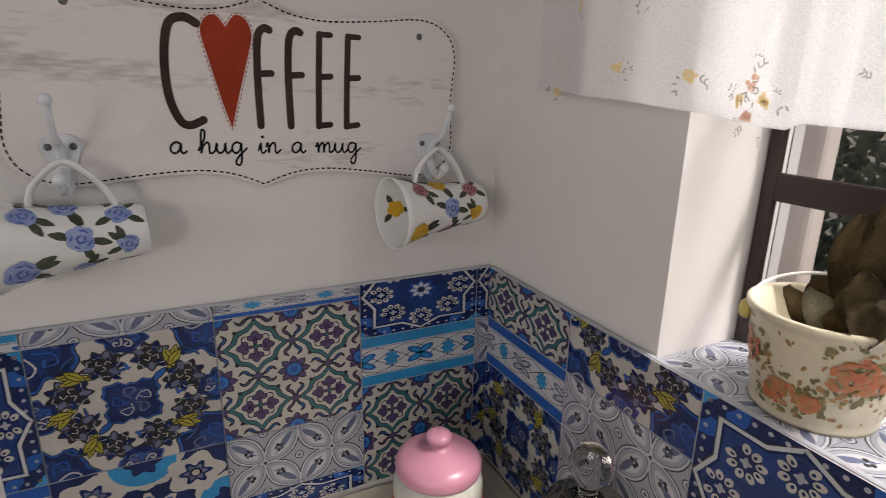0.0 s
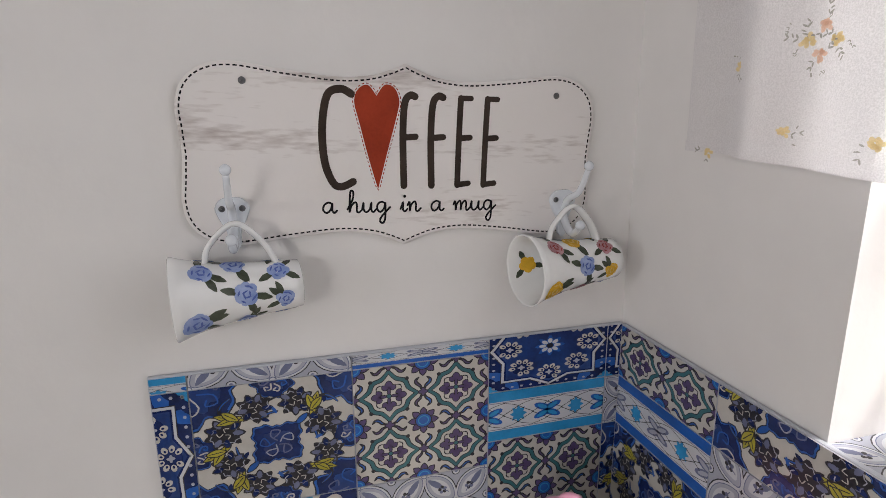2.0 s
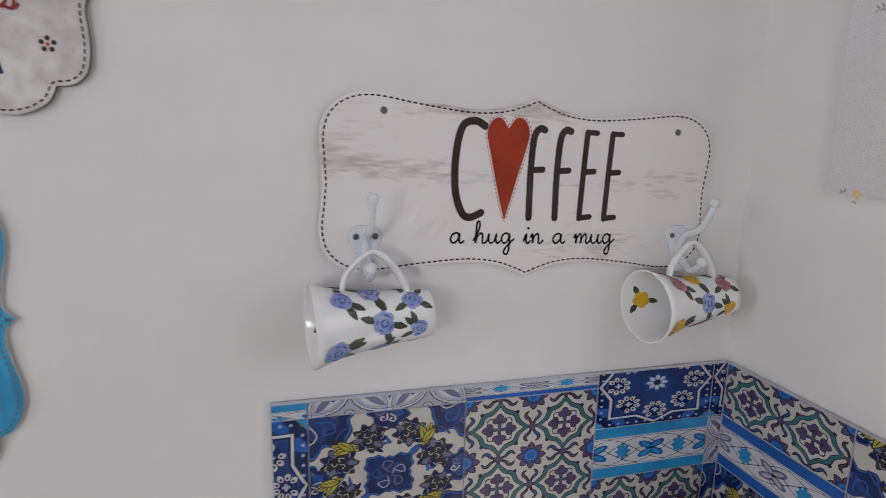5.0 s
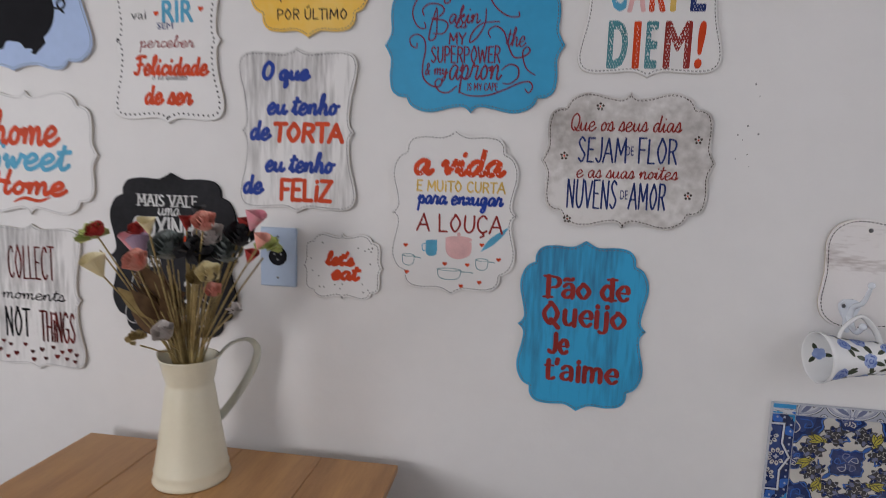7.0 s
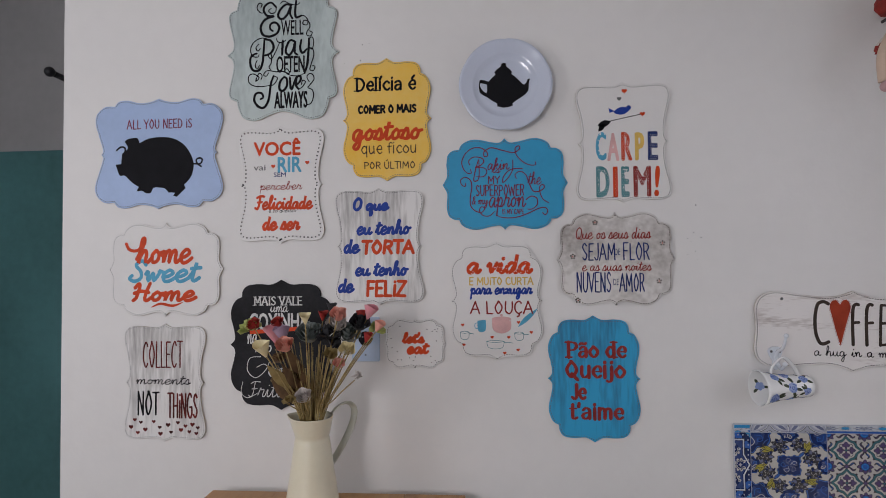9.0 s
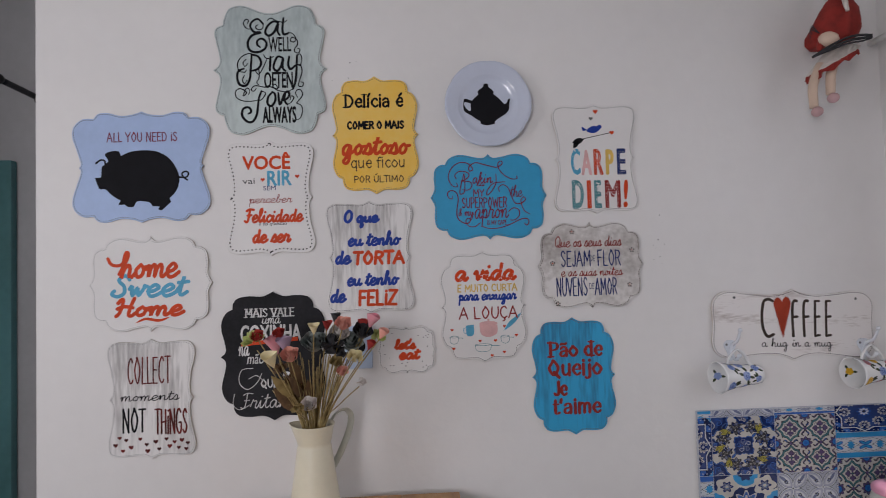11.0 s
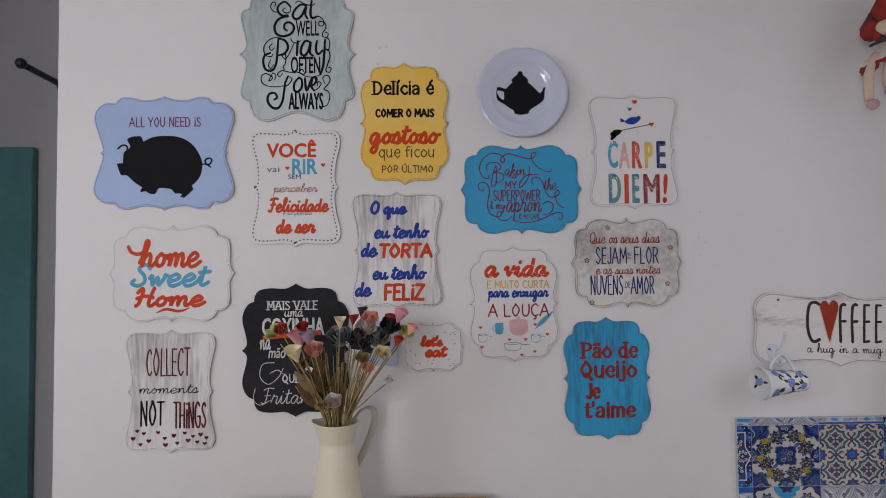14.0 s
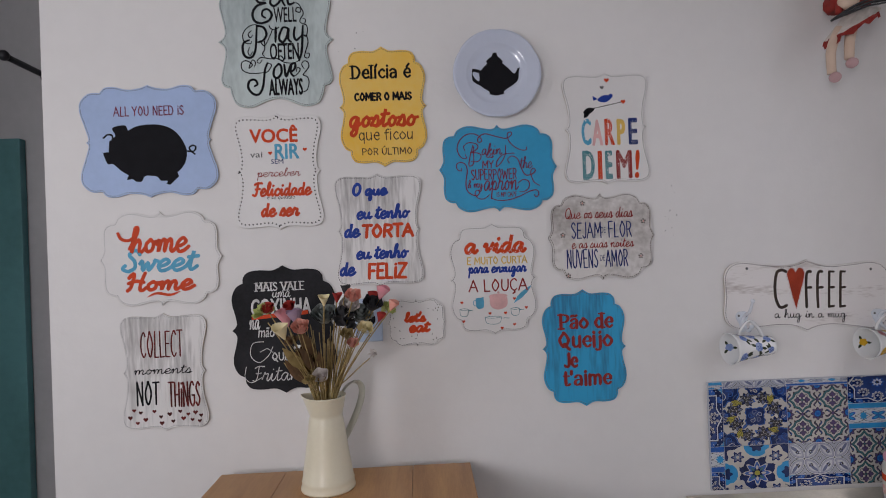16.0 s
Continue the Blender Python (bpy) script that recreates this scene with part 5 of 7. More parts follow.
outlet = thing("wall_outlet", (-1.418, 0, 1.421), "pale blue plastic wall outlet with a dark socket", "outlet")
part("plate", boxes((-0.0345, 0.0345, -0.009, 0.0, -0.0545, 0.0545), bevel=0.0025), M_OUTLET, outlet)
b = bmesh.new()
lathe(b, [(0.0001, 0.0004), (0.0155, 0.0004), (0.017, 0.0016), (0.0175, 0.0)], 24)
o = part("socket", b, M_BLACK, outlet, "dark recessed socket")
o.location, o.rotation_euler = (0.0, -0.009, 0.002), (radians(90), 0, 0)
b = bmesh.new()
for x, z in ((-0.0065, 0.006), (0.0065, 0.006), (0, -0.004)):
    blob(b, x, z, lambda a: 0.0022, -0.0105, 0, 8)
part("contact", b, M_SCREW, outlet)
for s in (-1, 1):
    b = bmesh.new()
    lathe(b, [(0.0001, 0.0012), (0.002, 0.0008), (0.0024, 0)], 10)
    o = part("screw", b, M_SCREW, outlet)
    o.location, o.rotation_euler = (0, -0.009, s * 0.038), (radians(90), 0, 0)

# ---- patterned tiles ----
T_NAVY = mat("tile_navy", (0.010, 0.026, 0.13), 0.25, 0.15, 30, spread=(0.007, 0.013, 0.05))
T_COBALT = mat("tile_cobalt", (0.008, 0.045, 0.20), 0.3, 0.2, 22, spread=(0.008, 0.016, 0.09))
T_BLUE = mat("tile_blue", (0.01, 0.10, 0.42), 0.3, 0.12, 25)
T_CYAN = mat("tile_cyan", (0.02, 0.27, 0.58), 0.3, 0.12, 25)
T_CREAM = mat("tile_cream", (0.50, 0.485, 0.46), 0.3, 0.05, 25)
T_WHITE = mat("tile_white", (0.54, 0.56, 0.60), 0.3, 0.05, 20)
T_GREY = mat("tile_grey", (0.36, 0.38, 0.46), 0.3, 0.06, 20)
T_SLATE = mat("tile_slate", (0.13, 0.15, 0.26), 0.3, 0.1, 30)
T_OLIVE = mat("tile_olive", (0.40, 0.36, 0.04), 0.3, 0.1, 30)
T_TEAL = mat("tile_teal", (0.03, 0.135, 0.165), 0.3, 0.1, 30)
T_PURPLE = mat("tile_purple", (0.085, 0.055, 0.16), 0.3, 0.1, 30)
T_BLACK = mat("tile_ink", (0.014, 0.014, 0.022), 0.3, 0.1, 30)
TILE_MATS = [M_GROUT, T_NAVY, T_COBALT, T_BLUE, T_CYAN, T_CREAM, T_WHITE, T_GREY, T_SLATE, T_OLIVE, T_TEAL, T_PURPLE, T_BLACK]
NAVY, COBALT, BLUE, CYAN, CREAM, WHITE, GREY, SLATE, OLIVE, TEAL, PURPLE, INK = range(1, 13)
STEP = 0.0022


def lay(n):
    """The depth of the n-th layer of print, in units of the tile's side."""
    return -0.012 - n * STEP * 0.5


def rosette(q, x, z, r, petals, n, mi, core=None, rot=0.0):
    blob(q, x, z, lambda a: r * (0.78 + 0.22 * math.cos(petals * a)), lay(n), mi, 8 * petals // 2 + 10, rot)
    if core is not None:
        blob(q, x, z, lambda a: r * 0.36, lay(n + 1), core, 10)


def ground(q, mi):
    flat(q, [(0, 0), (1, 0), (1, 1), (0, 1)], lay(0), mi)


def carnation(q, x, z, r, rot):
    """A dark many-petalled blossom with pale pencilled edges."""
    blob(q, x, z, lambda t: r * (0.86 + 0.14 * math.cos(9 * t)), lay(7), INK, 45, rot)
    for m in range(9):
        t = rot + m * 2 * math.pi / 9
        ellipse(q, x + r * 0.62 * math.cos(t), z + r * 0.62 * math.sin(t), r * 0.26, r * 0.15, t, lay(8), (NAVY, INK, SLATE)[m % 3], 8, 0.3)
    for m in range(7):
        t = rot + m * 2 * math.pi / 7
        k = 0.74 if m % 2 else 0.58
        pts = [(x + r * k * f * math.cos(t + w), z + r * k * f * math.sin(t + w)) for f, w in ((0.8, -0.36), (1.0, -0.12), (0.9, 0.06), (1.02, 0.3))]
        stroke(q, pts, r * 0.05, lay(9), GREY if m % 2 else SLATE, 2)
    for m in range(3):
        t = rot + 0.5 + m * 2.1
        stroke(q, [(x + r * k * math.cos(t + w), z + r * k * math.sin(t + w)) for k, w in ((0.08, 0.0), (0.3, 0.5), (0.36, -0.2))], r * 0.05, lay(9), CREAM, 2)


def tile_floral(q):
    """Cream ground with navy scrolled corners, a navy heart, dark blossoms and yellow leaves."""
    ground(q, CREAM)
    cloud = lambda s: (lambda a: s * (1 + 0.10 * math.cos(7 * a) + 0.06 * math.cos(11 * a + 1)))
    for i, (cx, cz) in enumerate(((0, 0), (1, 0), (0, 1), (1, 1), (0.5, 0), (0.5, 1), (0, 0.5), (1, 0.5))):
        s = (0.25 if i in (0, 3) else 0.29) if i < 4 else 0.13
        blob(q, cx, cz, cloud(s), lay(1), INK, 56, i)
        blob(q, cx, cz, cloud(s * 0.965), lay(2), BLUE, 56, i)
        blob(q, cx, cz, cloud(s * 0.91), lay(3), NAVY, 56, i)
        blob(q, cx, cz, cloud(s * 0.62), lay(4), COBALT, 40, i + 0.4)
        for k in range(7):
            a = k * 0.9 + i
            pts = [(cx + s * r * math.cos(a + w), cz + s * r * math.sin(a + w)) for r, w in ((0.2, 0.0), (0.5, 0.35), (0.68, 0.05), (0.55, -0.3), (0.45, -0.05))]
            stroke(q, pts, 0.011, lay(5), (CREAM, BLUE, SLATE)[k % 3], 3)
    for k in range(8):
        a = k * math.pi / 4 + 0.39
        rr = 0.345 if k % 2 else 0.33
        b0 = a + 0.39
        pts = [(0.5 + r * math.cos(b0 + w), 0.5 + r * math.sin(b0 + w)) for r, w in ((0.30, -0.35), (0.375, -0.1), (0.34, 0.16), (0.29, 0.34))]
        stroke(q, pts, 0.016, lay(3), INK, 3, taper=0.4)
        x, z = 0.5 + rr * math.cos(a), 0.5 + rr * math.sin(a)
        carnation(q, x, z, 0.122 if k % 3 else 0.132, a)
        t = a + 0.42
        if k % 2 == 0 or k == 3:
            for m, (d, ln) in enumerate(((0.45, 0.092), (1.05, 0.078), (0.1, 0.06))):
                lx, lz = 0.5 + 0.345 * math.cos(t) + 0.035 * math.cos(t + d), 0.5 + 0.345 * math.sin(t) + 0.035 * math.sin(t + d)
                ellipse(q, lx, lz, ln + 0.010, 0.034, t + d, lay(10 + 2 * m), INK, 12, 0.6)
                ellipse(q, lx, lz, ln, 0.026, t + d, lay(11 + 2 * m), OLIVE, 12, 0.6)
                stroke(q, [(lx - ln * 0.7 * math.cos(t + d), lz - ln * 0.7 * math.sin(t + d)), (lx + ln * 0.7 * math.cos(t + d), lz + ln * 0.7 * math.sin(t + d))], 0.006, lay(12 + 2 * m) + 0.0003, INK, 2)
        else:
            ellipse(q, 0.5 + 0.40 * math.cos(t), 0.5 + 0.40 * math.sin(t), 0.06, 0.026, t + 1.2, lay(8), NAVY, 10, 0.5)
            ellipse(q, 0.5 + 0.27 * math.cos(t), 0.5 + 0.27 * math.sin(t), 0.034, 0.012, t + 0.4, lay(8), BLUE, 10, 0.5)
    for k in range(12):
        a = k * math.pi / 6 + 0.2
        rr = (0.225, 0.455, 0.50)[k % 3]
        cx, cz = 0.5 + rr * math.cos(a), 0.5 + rr * math.sin(a)
        if not (0.03 < cx < 0.97 and 0.03 < cz < 0.97):
            continue
        pts = [(cx + 0.075 * u * math.cos(a + w), cz + 0.075 * u * math.sin(a + w)) for u, w in ((1.0, 1.9), (0.55, 1.3), (0.35, -0.2), (0.9, -1.2))]
        stroke(q, pts, 0.024, lay(5), INK, 3, taper=0.5)
        stroke(q, pts[1:], 0.010, lay(6), BLUE, 3, taper=0.5)
        ellipse(q, cx + 0.03 * math.cos(a + 2), cz + 0.03 * math.sin(a + 2), 0.036, 0.016, a + 0.8, lay(6), NAVY, 10, 0.5)
    heart_shape = lambda r: (lambda a: r * (1 + 0.17 * math.cos(4 * a) + 0.05 * math.cos(16 * a)))
    for r, n, m in ((0.172, 8, INK), (0.166, 9, BLUE), (0.155, 10, NAVY), (0.095, 11, COBALT)):
        blob(q, 0.5, 0.5, heart_shape(r), lay(n), m, 72, math.pi / 4)
    for k in range(2):
        a = k * math.pi + 0.8
        ellipse(q, 0.5 + 0.235 * math.cos(a), 0.5 + 0.235 * math.sin(a), 0.062, 0.026, a, lay(9), INK, 12, 0.3)
        ellipse(q, 0.5 + 0.235 * math.cos(a), 0.5 + 0.235 * math.sin(a), 0.052, 0.019, a, lay(10), BLUE, 12, 0.3)
    for k in range(5):
        a = k * 1.257 + 0.4
        pts = [(0.5 + r * math.cos(a + w), 0.5 + r * math.sin(a + w)) for r, w in ((0.02, 0), (0.07, 0.5), (0.11, 0.2), (0.10, -0.3), (0.065, -0.15), (0.05, 0.3))]
        stroke(q, pts, 0.009, lay(12), (GREY, SLATE, BLUE)[k % 3], 3)


def tile_quad(q):
    """Cream ground with four teal-edged pointed medallions, blue-eyed stars and curled horns."""
    ground(q, CREAM)

    def ogee(x, z, s, n, mi):
        def r(a):
            d = abs(((a + math.pi / 4) % (math.pi / 2)) - math.pi / 4)
            return s * (0.78 + 0.22 * math.exp(-d * 7) + 0.035 * math.cos(8 * d))
        blob(q, x, z, r, lay(n), mi, 64)
    for x in (0.25, 0.75):
        for z in (0.25, 0.75):
            for s, n, m in ((0.226, 1, INK), (0.217, 2, TEAL), (0.182, 3, INK), (0.174, 4, CREAM)):
                ogee(x, z, s, n, m)
            blob(q, x, z, lambda a: 0.092 + 0.032 * math.cos(4 * a + math.pi), lay(5), INK, 40)
            blob(q, x, z, lambda a: 0.083 + 0.032 * math.cos(4 * a + math.pi), lay(6), CREAM, 40)
            for k in range(4):
                a = k * math.pi / 2
                for w, ln, wd, d in ((0.0, 0.034, 0.026, 0.092), (0.42, 0.022, 0.017, 0.078), (-0.42, 0.022, 0.017, 0.078), (0.0, 0.036, 0.010, 0.045)):
                    ellipse(q, x + d * math.cos(a + w), z + d * math.sin(a + w), ln + 0.006, wd + 0.006, a + w * 1.4, lay(7), INK, 10, 0.2)
                    ellipse(q, x + d * math.cos(a + w), z + d * math.sin(a + w), ln, wd, a + w * 1.4, lay(8), PURPLE, 10, 0.2)
                t = a + math.pi / 4
                blob(q, x + 0.186 * math.cos(t), z + 0.186 * math.sin(t), lambda u: 0.016, lay(5), INK, 8)
            blob(q, x, z, lambda a: 0.021, lay(9), INK, 10)
            blob(q, x, z, lambda a: 0.015, lay(10), TEAL, 10)
    for x, z in [(i, j) for i in (0, 0.5, 1) for j in (0, 0.5, 1)]:
        for k in range(8):
            a = k * math.pi / 4
            ellipse(q, x + 0.072 * math.cos(a), z + 0.072 * math.sin(a), 0.046, 0.032, a, lay(8), INK, 10, 0.6)
            ellipse(q, x + 0.070 * math.cos(a), z + 0.070 * math.sin(a), 0.038, 0.024, a, lay(9), PURPLE, 10, 0.6)
        for r, n, m in ((0.064, 10, INK), (0.057, 11, BLUE), (0.042, 12, CYAN), (0.034, 13, BLUE)):
            blob(q, x, z, lambda a, r=r: r, lay(n), m, 20)
    for x, z in ((0.25, 0.5), (0.75, 0.5), (0.5, 0.25), (0.5, 0.75), (0.25, 0), (0.75, 0), (0.25, 1), (0.75, 1), (0, 0.25), (0, 0.75), (1, 0.25), (1, 0.75)):
        blob(q, x, z, lambda a: 0.034 + 0.008 * math.cos(4 * a), lay(8), INK, 16)
        blob(q, x, z, lambda a: 0.026 + 0.008 * math.cos(4 * a), lay(9), PURPLE, 16)
        along = 1 if (z * 4) % 2 == 0 else 0
        for d in (-1, 1):
            for m in (-1, 1):
                pts = []
                for u, v in ((0.015, 0.012), (0.05, 0.02), (0.08, 0.05), (0.105, 0.052), (0.125, 0.03)):
                    pts.append((x + d * u, z + m * v) if along else (x + m * v, z + d * u))
                stroke(q, pts, 0.030, lay(7), INK, 3, taper=0.7)
                stroke(q, pts[1:4], 0.010, lay(8), BLUE if m > 0 else PURPLE, 3, taper=0.6)


def tile_grey(q):
    """Pale tile with double-lined leaf panels that hold pencilled sprigs."""
    ground(q, GREY)
    for cx, cz in ((0, 0), (0.5, 0), (1, 0), (0, 0.5), (0.5, 0.5), (1, 0.5), (0, 1), (0.5, 1), (1, 1)):
        for k in range(4):
            a = math.pi / 4 + k * math.pi / 2
            x, z = cx + 0.177 * math.cos(a), cz + 0.177 * math.sin(a)
            for ln, wd, n, m in ((0.176, 0.108, 1, INK), (0.168, 0.100, 2, WHITE), (0.152, 0.086, 3, SLATE), (0.145, 0.080, 4, GREY), (0.11, 0.056, 5, WHITE)):
                ellipse(q, x, z, ln, wd, a, lay(n), m, 22, 0.35)
            ellipse(q, x - 0.05 * math.cos(a), z - 0.05 * math.sin(a), 0.080, 0.026, a + 0.15, lay(6), SLATE, 10, 0.5)
            stroke(q, [(x - 0.09 * math.cos(a), z - 0.09 * math.sin(a)), (x, z), (x + 0.08 * math.cos(a + 0.2), z + 0.08 * math.sin(a + 0.2))], 0.007, lay(7), SLATE, 2)
            for m in range(5):
                t = m * 1.257 + k
                blob(q, x + 0.025 * math.cos(a) + 0.022 * math.cos(t), z + 0.025 * math.sin(a) + 0.022 * math.sin(t), lambda u: 0.015, lay(7), SLATE if m % 2 else INK, 7)
        blob(q, cx, cz, lambda a: 0.026, lay(7), SLATE, 12)
        blob(q, cx, cz, lambda a: 0.018, lay(8), WHITE, 12)
    for x, z in ((0.25, 0.0), (0.75, 0.0), (0.25, 0.5), (0.75, 0.5), (0.25, 1), (0.75, 1), (0, 0.25), (0, 0.75), (0.5, 0.25), (0.5, 0.75), (1, 0.25), (1, 0.75)):
        blob(q, x, z, lambda a: 0.034, lay(6), INK, 14)
        blob(q, x, z, lambda a: 0.027, lay(7), WHITE, 14)
        blob(q, x, z, lambda a: 0.014, lay(8), SLATE, 10)


def tile_star(q):
    """Deep blue tile with a pale eight-cornered band and rosettes of beads."""
    ground(q, NAVY)
    for x, z in ((0, 0), (1, 0), (0, 1), (1, 1)):
        blob(q, x, z, lambda a: 0.25, lay(1), BLUE, 24)
        blob(q, x, z, lambda a: 0.16 + 0.02 * math.cos(8 * a), lay(2), NAVY, 32)
        blob(q, x, z, lambda a: 0.06 + 0.02 * math.cos(4 * a), lay(3), CYAN, 20)
    star = lambda s: (lambda a: s * (1.0, 0.87, 1.15, 0.87)[round(a / (math.pi / 8)) % 4])
    for s, n, m in ((0.505, 3, INK), (0.495, 4, WHITE), (0.468, 5, NAVY), (0.45, 6, COBALT)):
        blob(q, 0.5, 0.5, star(s), lay(n), m, 16)
    for e in range(4):
        for k in range(13):
            t = (k + 0.5) / 13
            x, z = ((t, 0.035), (0.965, t), (t, 0.965), (0.035, t))[e]
            blob(q, x, z, lambda a: 0.014, lay(4), GREY, 6)
    for k in range(8):
        a = k * math.pi / 4
        x, z = 0.5 + 0.335 * math.cos(a), 0.5 + 0.335 * math.sin(a)
        blob(q, x, z, lambda t: 0.085, lay(7), NAVY, 16)
        for m in range(8):
            t = a + math.pi + (m - 3.5) * 0.70
            ellipse(q, x + 0.078 * math.cos(t), z + 0.078 * math.sin(t), 0.030, 0.023, t, lay(8), CREAM, 10, 0.1)
            ellipse(q, x + 0.070 * math.cos(t), z + 0.070 * math.sin(t), 0.012, 0.009, t, lay(9), NAVY, 7)
        rosette(q, x, z, 0.032, 4, 8, GREY)
    for m in range(8):
        t = m * math.pi / 4
        ellipse(q, 0.5 + 0.062 * math.cos(t), 0.5 + 0.062 * math.sin(t), 0.030, 0.020, t, lay(8), WHITE, 9)
    blob(q, 0.5, 0.5, lambda t: 0.03, lay(9), INK, 10)
    rosette(q, 0.5, 0.5, 0.13, 8, 7, BLUE)


def tile_border(q, edge=CYAN):
    """A strip of stars and four-petalled flowers between two blue bands."""
    ground(q, WHITE)
    for z0, z1 in ((0.0, 0.20), (0.80, 1.0)):
        flat(q, [(0, z0), (1, z0), (1, z1), (0, z1)], lay(2), edge)
    for z in (0.225, 0.775):
        stroke(q, [(0, z), (1, z)], 0.012, lay(2), SLATE, 1, caps=False)
    for k in range(5):
        x = k * 0.25
        if k % 2 == 0:
            for m in range(4):
                a = m * math.pi / 2 + math.pi / 4
                ellipse(q, x + 0.062 * math.cos(a), 0.5 + 0.11 * math.sin(a), 0.105, 0.052, math.atan2(1.5 * math.sin(a), math.cos(a)), lay(3), BLUE if edge == CYAN else SLATE, 12)
                ellipse(q, x + 0.062 * math.cos(a), 0.5 + 0.11 * math.sin(a), 0.07, 0.028, math.atan2(1.5 * math.sin(a), math.cos(a)), lay(4), CYAN if edge == CYAN else GREY, 10)
        else:
            flat(q, [(x + (0.075 if k2 % 2 == 0 else 0.045) * math.cos(k2 * math.pi / 8), 0.5 + (0.19 if k2 % 2 == 0 else 0.115) * math.sin(k2 * math.pi / 8)) for k2 in range(16)], lay(3), CYAN)
        for s in (-1, 1):
            stroke(q, [(x - 0.13, 0.5 + s * 0.26), (x - 0.03, 0.5 + s * 0.2), (x + 0.05, 0.5 + s * 0.10), (x + 0.13, 0.5)], 0.009, lay(3), INK, 4)
            stroke(q, [(x + 0.13, 0.5 + s * 0.26), (x + 0.03, 0.5 + s * 0.2), (x - 0.05, 0.5 + s * 0.10), (x - 0.13, 0.5)], 0.009, lay(3), INK, 4)


def tile_medallion(q):
    """Cream and navy tile with turquoise half rounds at the edges and a star medallion."""
    ground(q, NAVY)
    for x, z in ((0.5, 0), (0.5, 1), (0, 0.5), (1, 0.5)):
        blob(q, x, z, lambda a: 0.24 + 0.012 * math.cos(12 * a), lay(1), CREAM, 48)
        blob(q, x, z, lambda a: 0.20, lay(2), CYAN, 24)
        blob(q, x, z, lambda a: 0.10 + 0.02 * math.cos(6 * a), lay(3), NAVY, 30)
    for x, z in ((0.2, 0.2), (0.8, 0.2), (0.2, 0.8), (0.8, 0.8)):
        blob(q, x, z, lambda a: 0.17 + 0.025 * math.cos(5 * a), lay(4), CREAM, 40)
        rosette(q, x, z, 0.11, 6, 5, NAVY, CYAN)
        rosette(q, x, z, 0.075, 6, 6, SLATE, CREAM)
    rosette(q, 0.5, 0.5, 0.235, 8, 7, CREAM)
    rosette(q, 0.5, 0.5, 0.20, 8, 8, BLUE)
    rosette(q, 0.5, 0.5, 0.14, 8, 9, NAVY)
    for k in range(8):
        a = k * math.pi / 4
        ellipse(q, 0.5 + 0.10 * math.cos(a), 0.5 + 0.10 * math.sin(a), 0.04, 0.022, a, lay(10), TEAL if k % 2 else CREAM, 9)
    blob(q, 0.5, 0.5, lambda a: 0.045, lay(11), OLIVE, 12)


DESIGNS = {}


def tile_mesh(design, side_w, side_h, crop):
    """A tile w by h metres that shows the part crop = (u0, u1, v0, v1) of a design; its face looks to -y."""
    key = (design, round(side_w, 4), round(side_h, 4), crop)
    if key in DESIGNS:
        return DESIGNS[key]
    q = bmesh.new()
    design[0](q, *design[1:])
    u0, u1, v0, v1 = crop
    for co, no in (((u0, 0, 0), (-1, 0, 0)), ((u1, 0, 0), (1, 0, 0)), ((0, 0, v0), (0, 0, -1)), ((0, 0, v1), (0, 0, 1))):
        bmesh.ops.bisect_plane(q, geom=list(q.verts) + list(q.edges) + list(q.faces), plane_co=co, plane_no=no, clear_outer=True)
    g = 0.0007
    sx, sz = (side_w - 2 * g) / (u1 - u0), (side_h - 2 * g) / (v1 - v0)
    for v in q.verts:
        v.co = ((v.co.x - u0) * sx + g, -0.0016 + (v.co.y + 0.012) * 0.013, (v.co.z - v0) * sz + g)
    bmesh.ops.recalc_face_normals(q, faces=[])
    for f in q.faces:
        f.normal_update()
        if f.normal.y > 0:
            f.normal_flip()
    box(q, g, side_w - g, -0.00155, 0.0, g, side_h - g, 0)
    me = bpy.data.meshes.new("tile")
    q.to_mesh(me)
    q.free()
    for m in TILE_MATS:
        me.materials.append(m)
    DESIGNS[key] = me
    return me


def tile(parent, design, x, z, w, h, crop=(0, 1, 0, 1)):
    ob = new("tile", tile_mesh(design, w, h, crop))
    ob.parent = parent
    ob.location = (x, 0, z)
    return ob


FLORAL, QUAD, GREYLEAF, STAR, BORDER, MEDAL = (tile_floral,), (tile_quad,), (tile_grey,), (tile_star,), (tile_border,), (tile_medallion,)
BORDER_DARK = (tile_border, BLUE)
BOTTOM, TOP = 0.945, 1.226
# the backsplash on the north wall: its local origin lies in the lower left corner of its face
splash = part("backsplash", boxes((0, 0.548, 0, 0.0065, 0, TOP - BOTTOM), bevel=0.002), M_GROUT)
splash.location = (-0.552, -0.0067, BOTTOM)
tagged(splash, "backsplash of blue and cream patterned tiles on the wall", "backsplash", kind="structure")
H = TOP - BOTTOM
C0, C1, C2, C3, C4 = 0.001, 0.037, 0.2055, 0.3675, 0.5265
R1 = H - 0.0185
R2 = R1 - 0.149
tile(splash, BORDER, C0, R1, C1 - C0, H - R1 - 0.001, (0.7, 0.92, 0.55, 1.0))
tile(splash, STAR, C0, R2, C1 - C0, R1 - R2, (0.75, 1.0, 0, 1))
tile(splash, BORDER_DARK, C0, R2 - 0.066, C1 - C0, 0.066, (0.1, 0.32, 0, 1))
tile(splash, STAR, C0, 0.001, C1 - C0, R2 - 0.067, (0.75, 1.0, 0.5, 1))
tile(splash, GREYLEAF, C1, R1, C2 - C1, H - R1 - 0.001, (0, 1, 0.0, 0.12))
tile(splash, FLORAL, C1, R2, C2 - C1, R1 - R2)
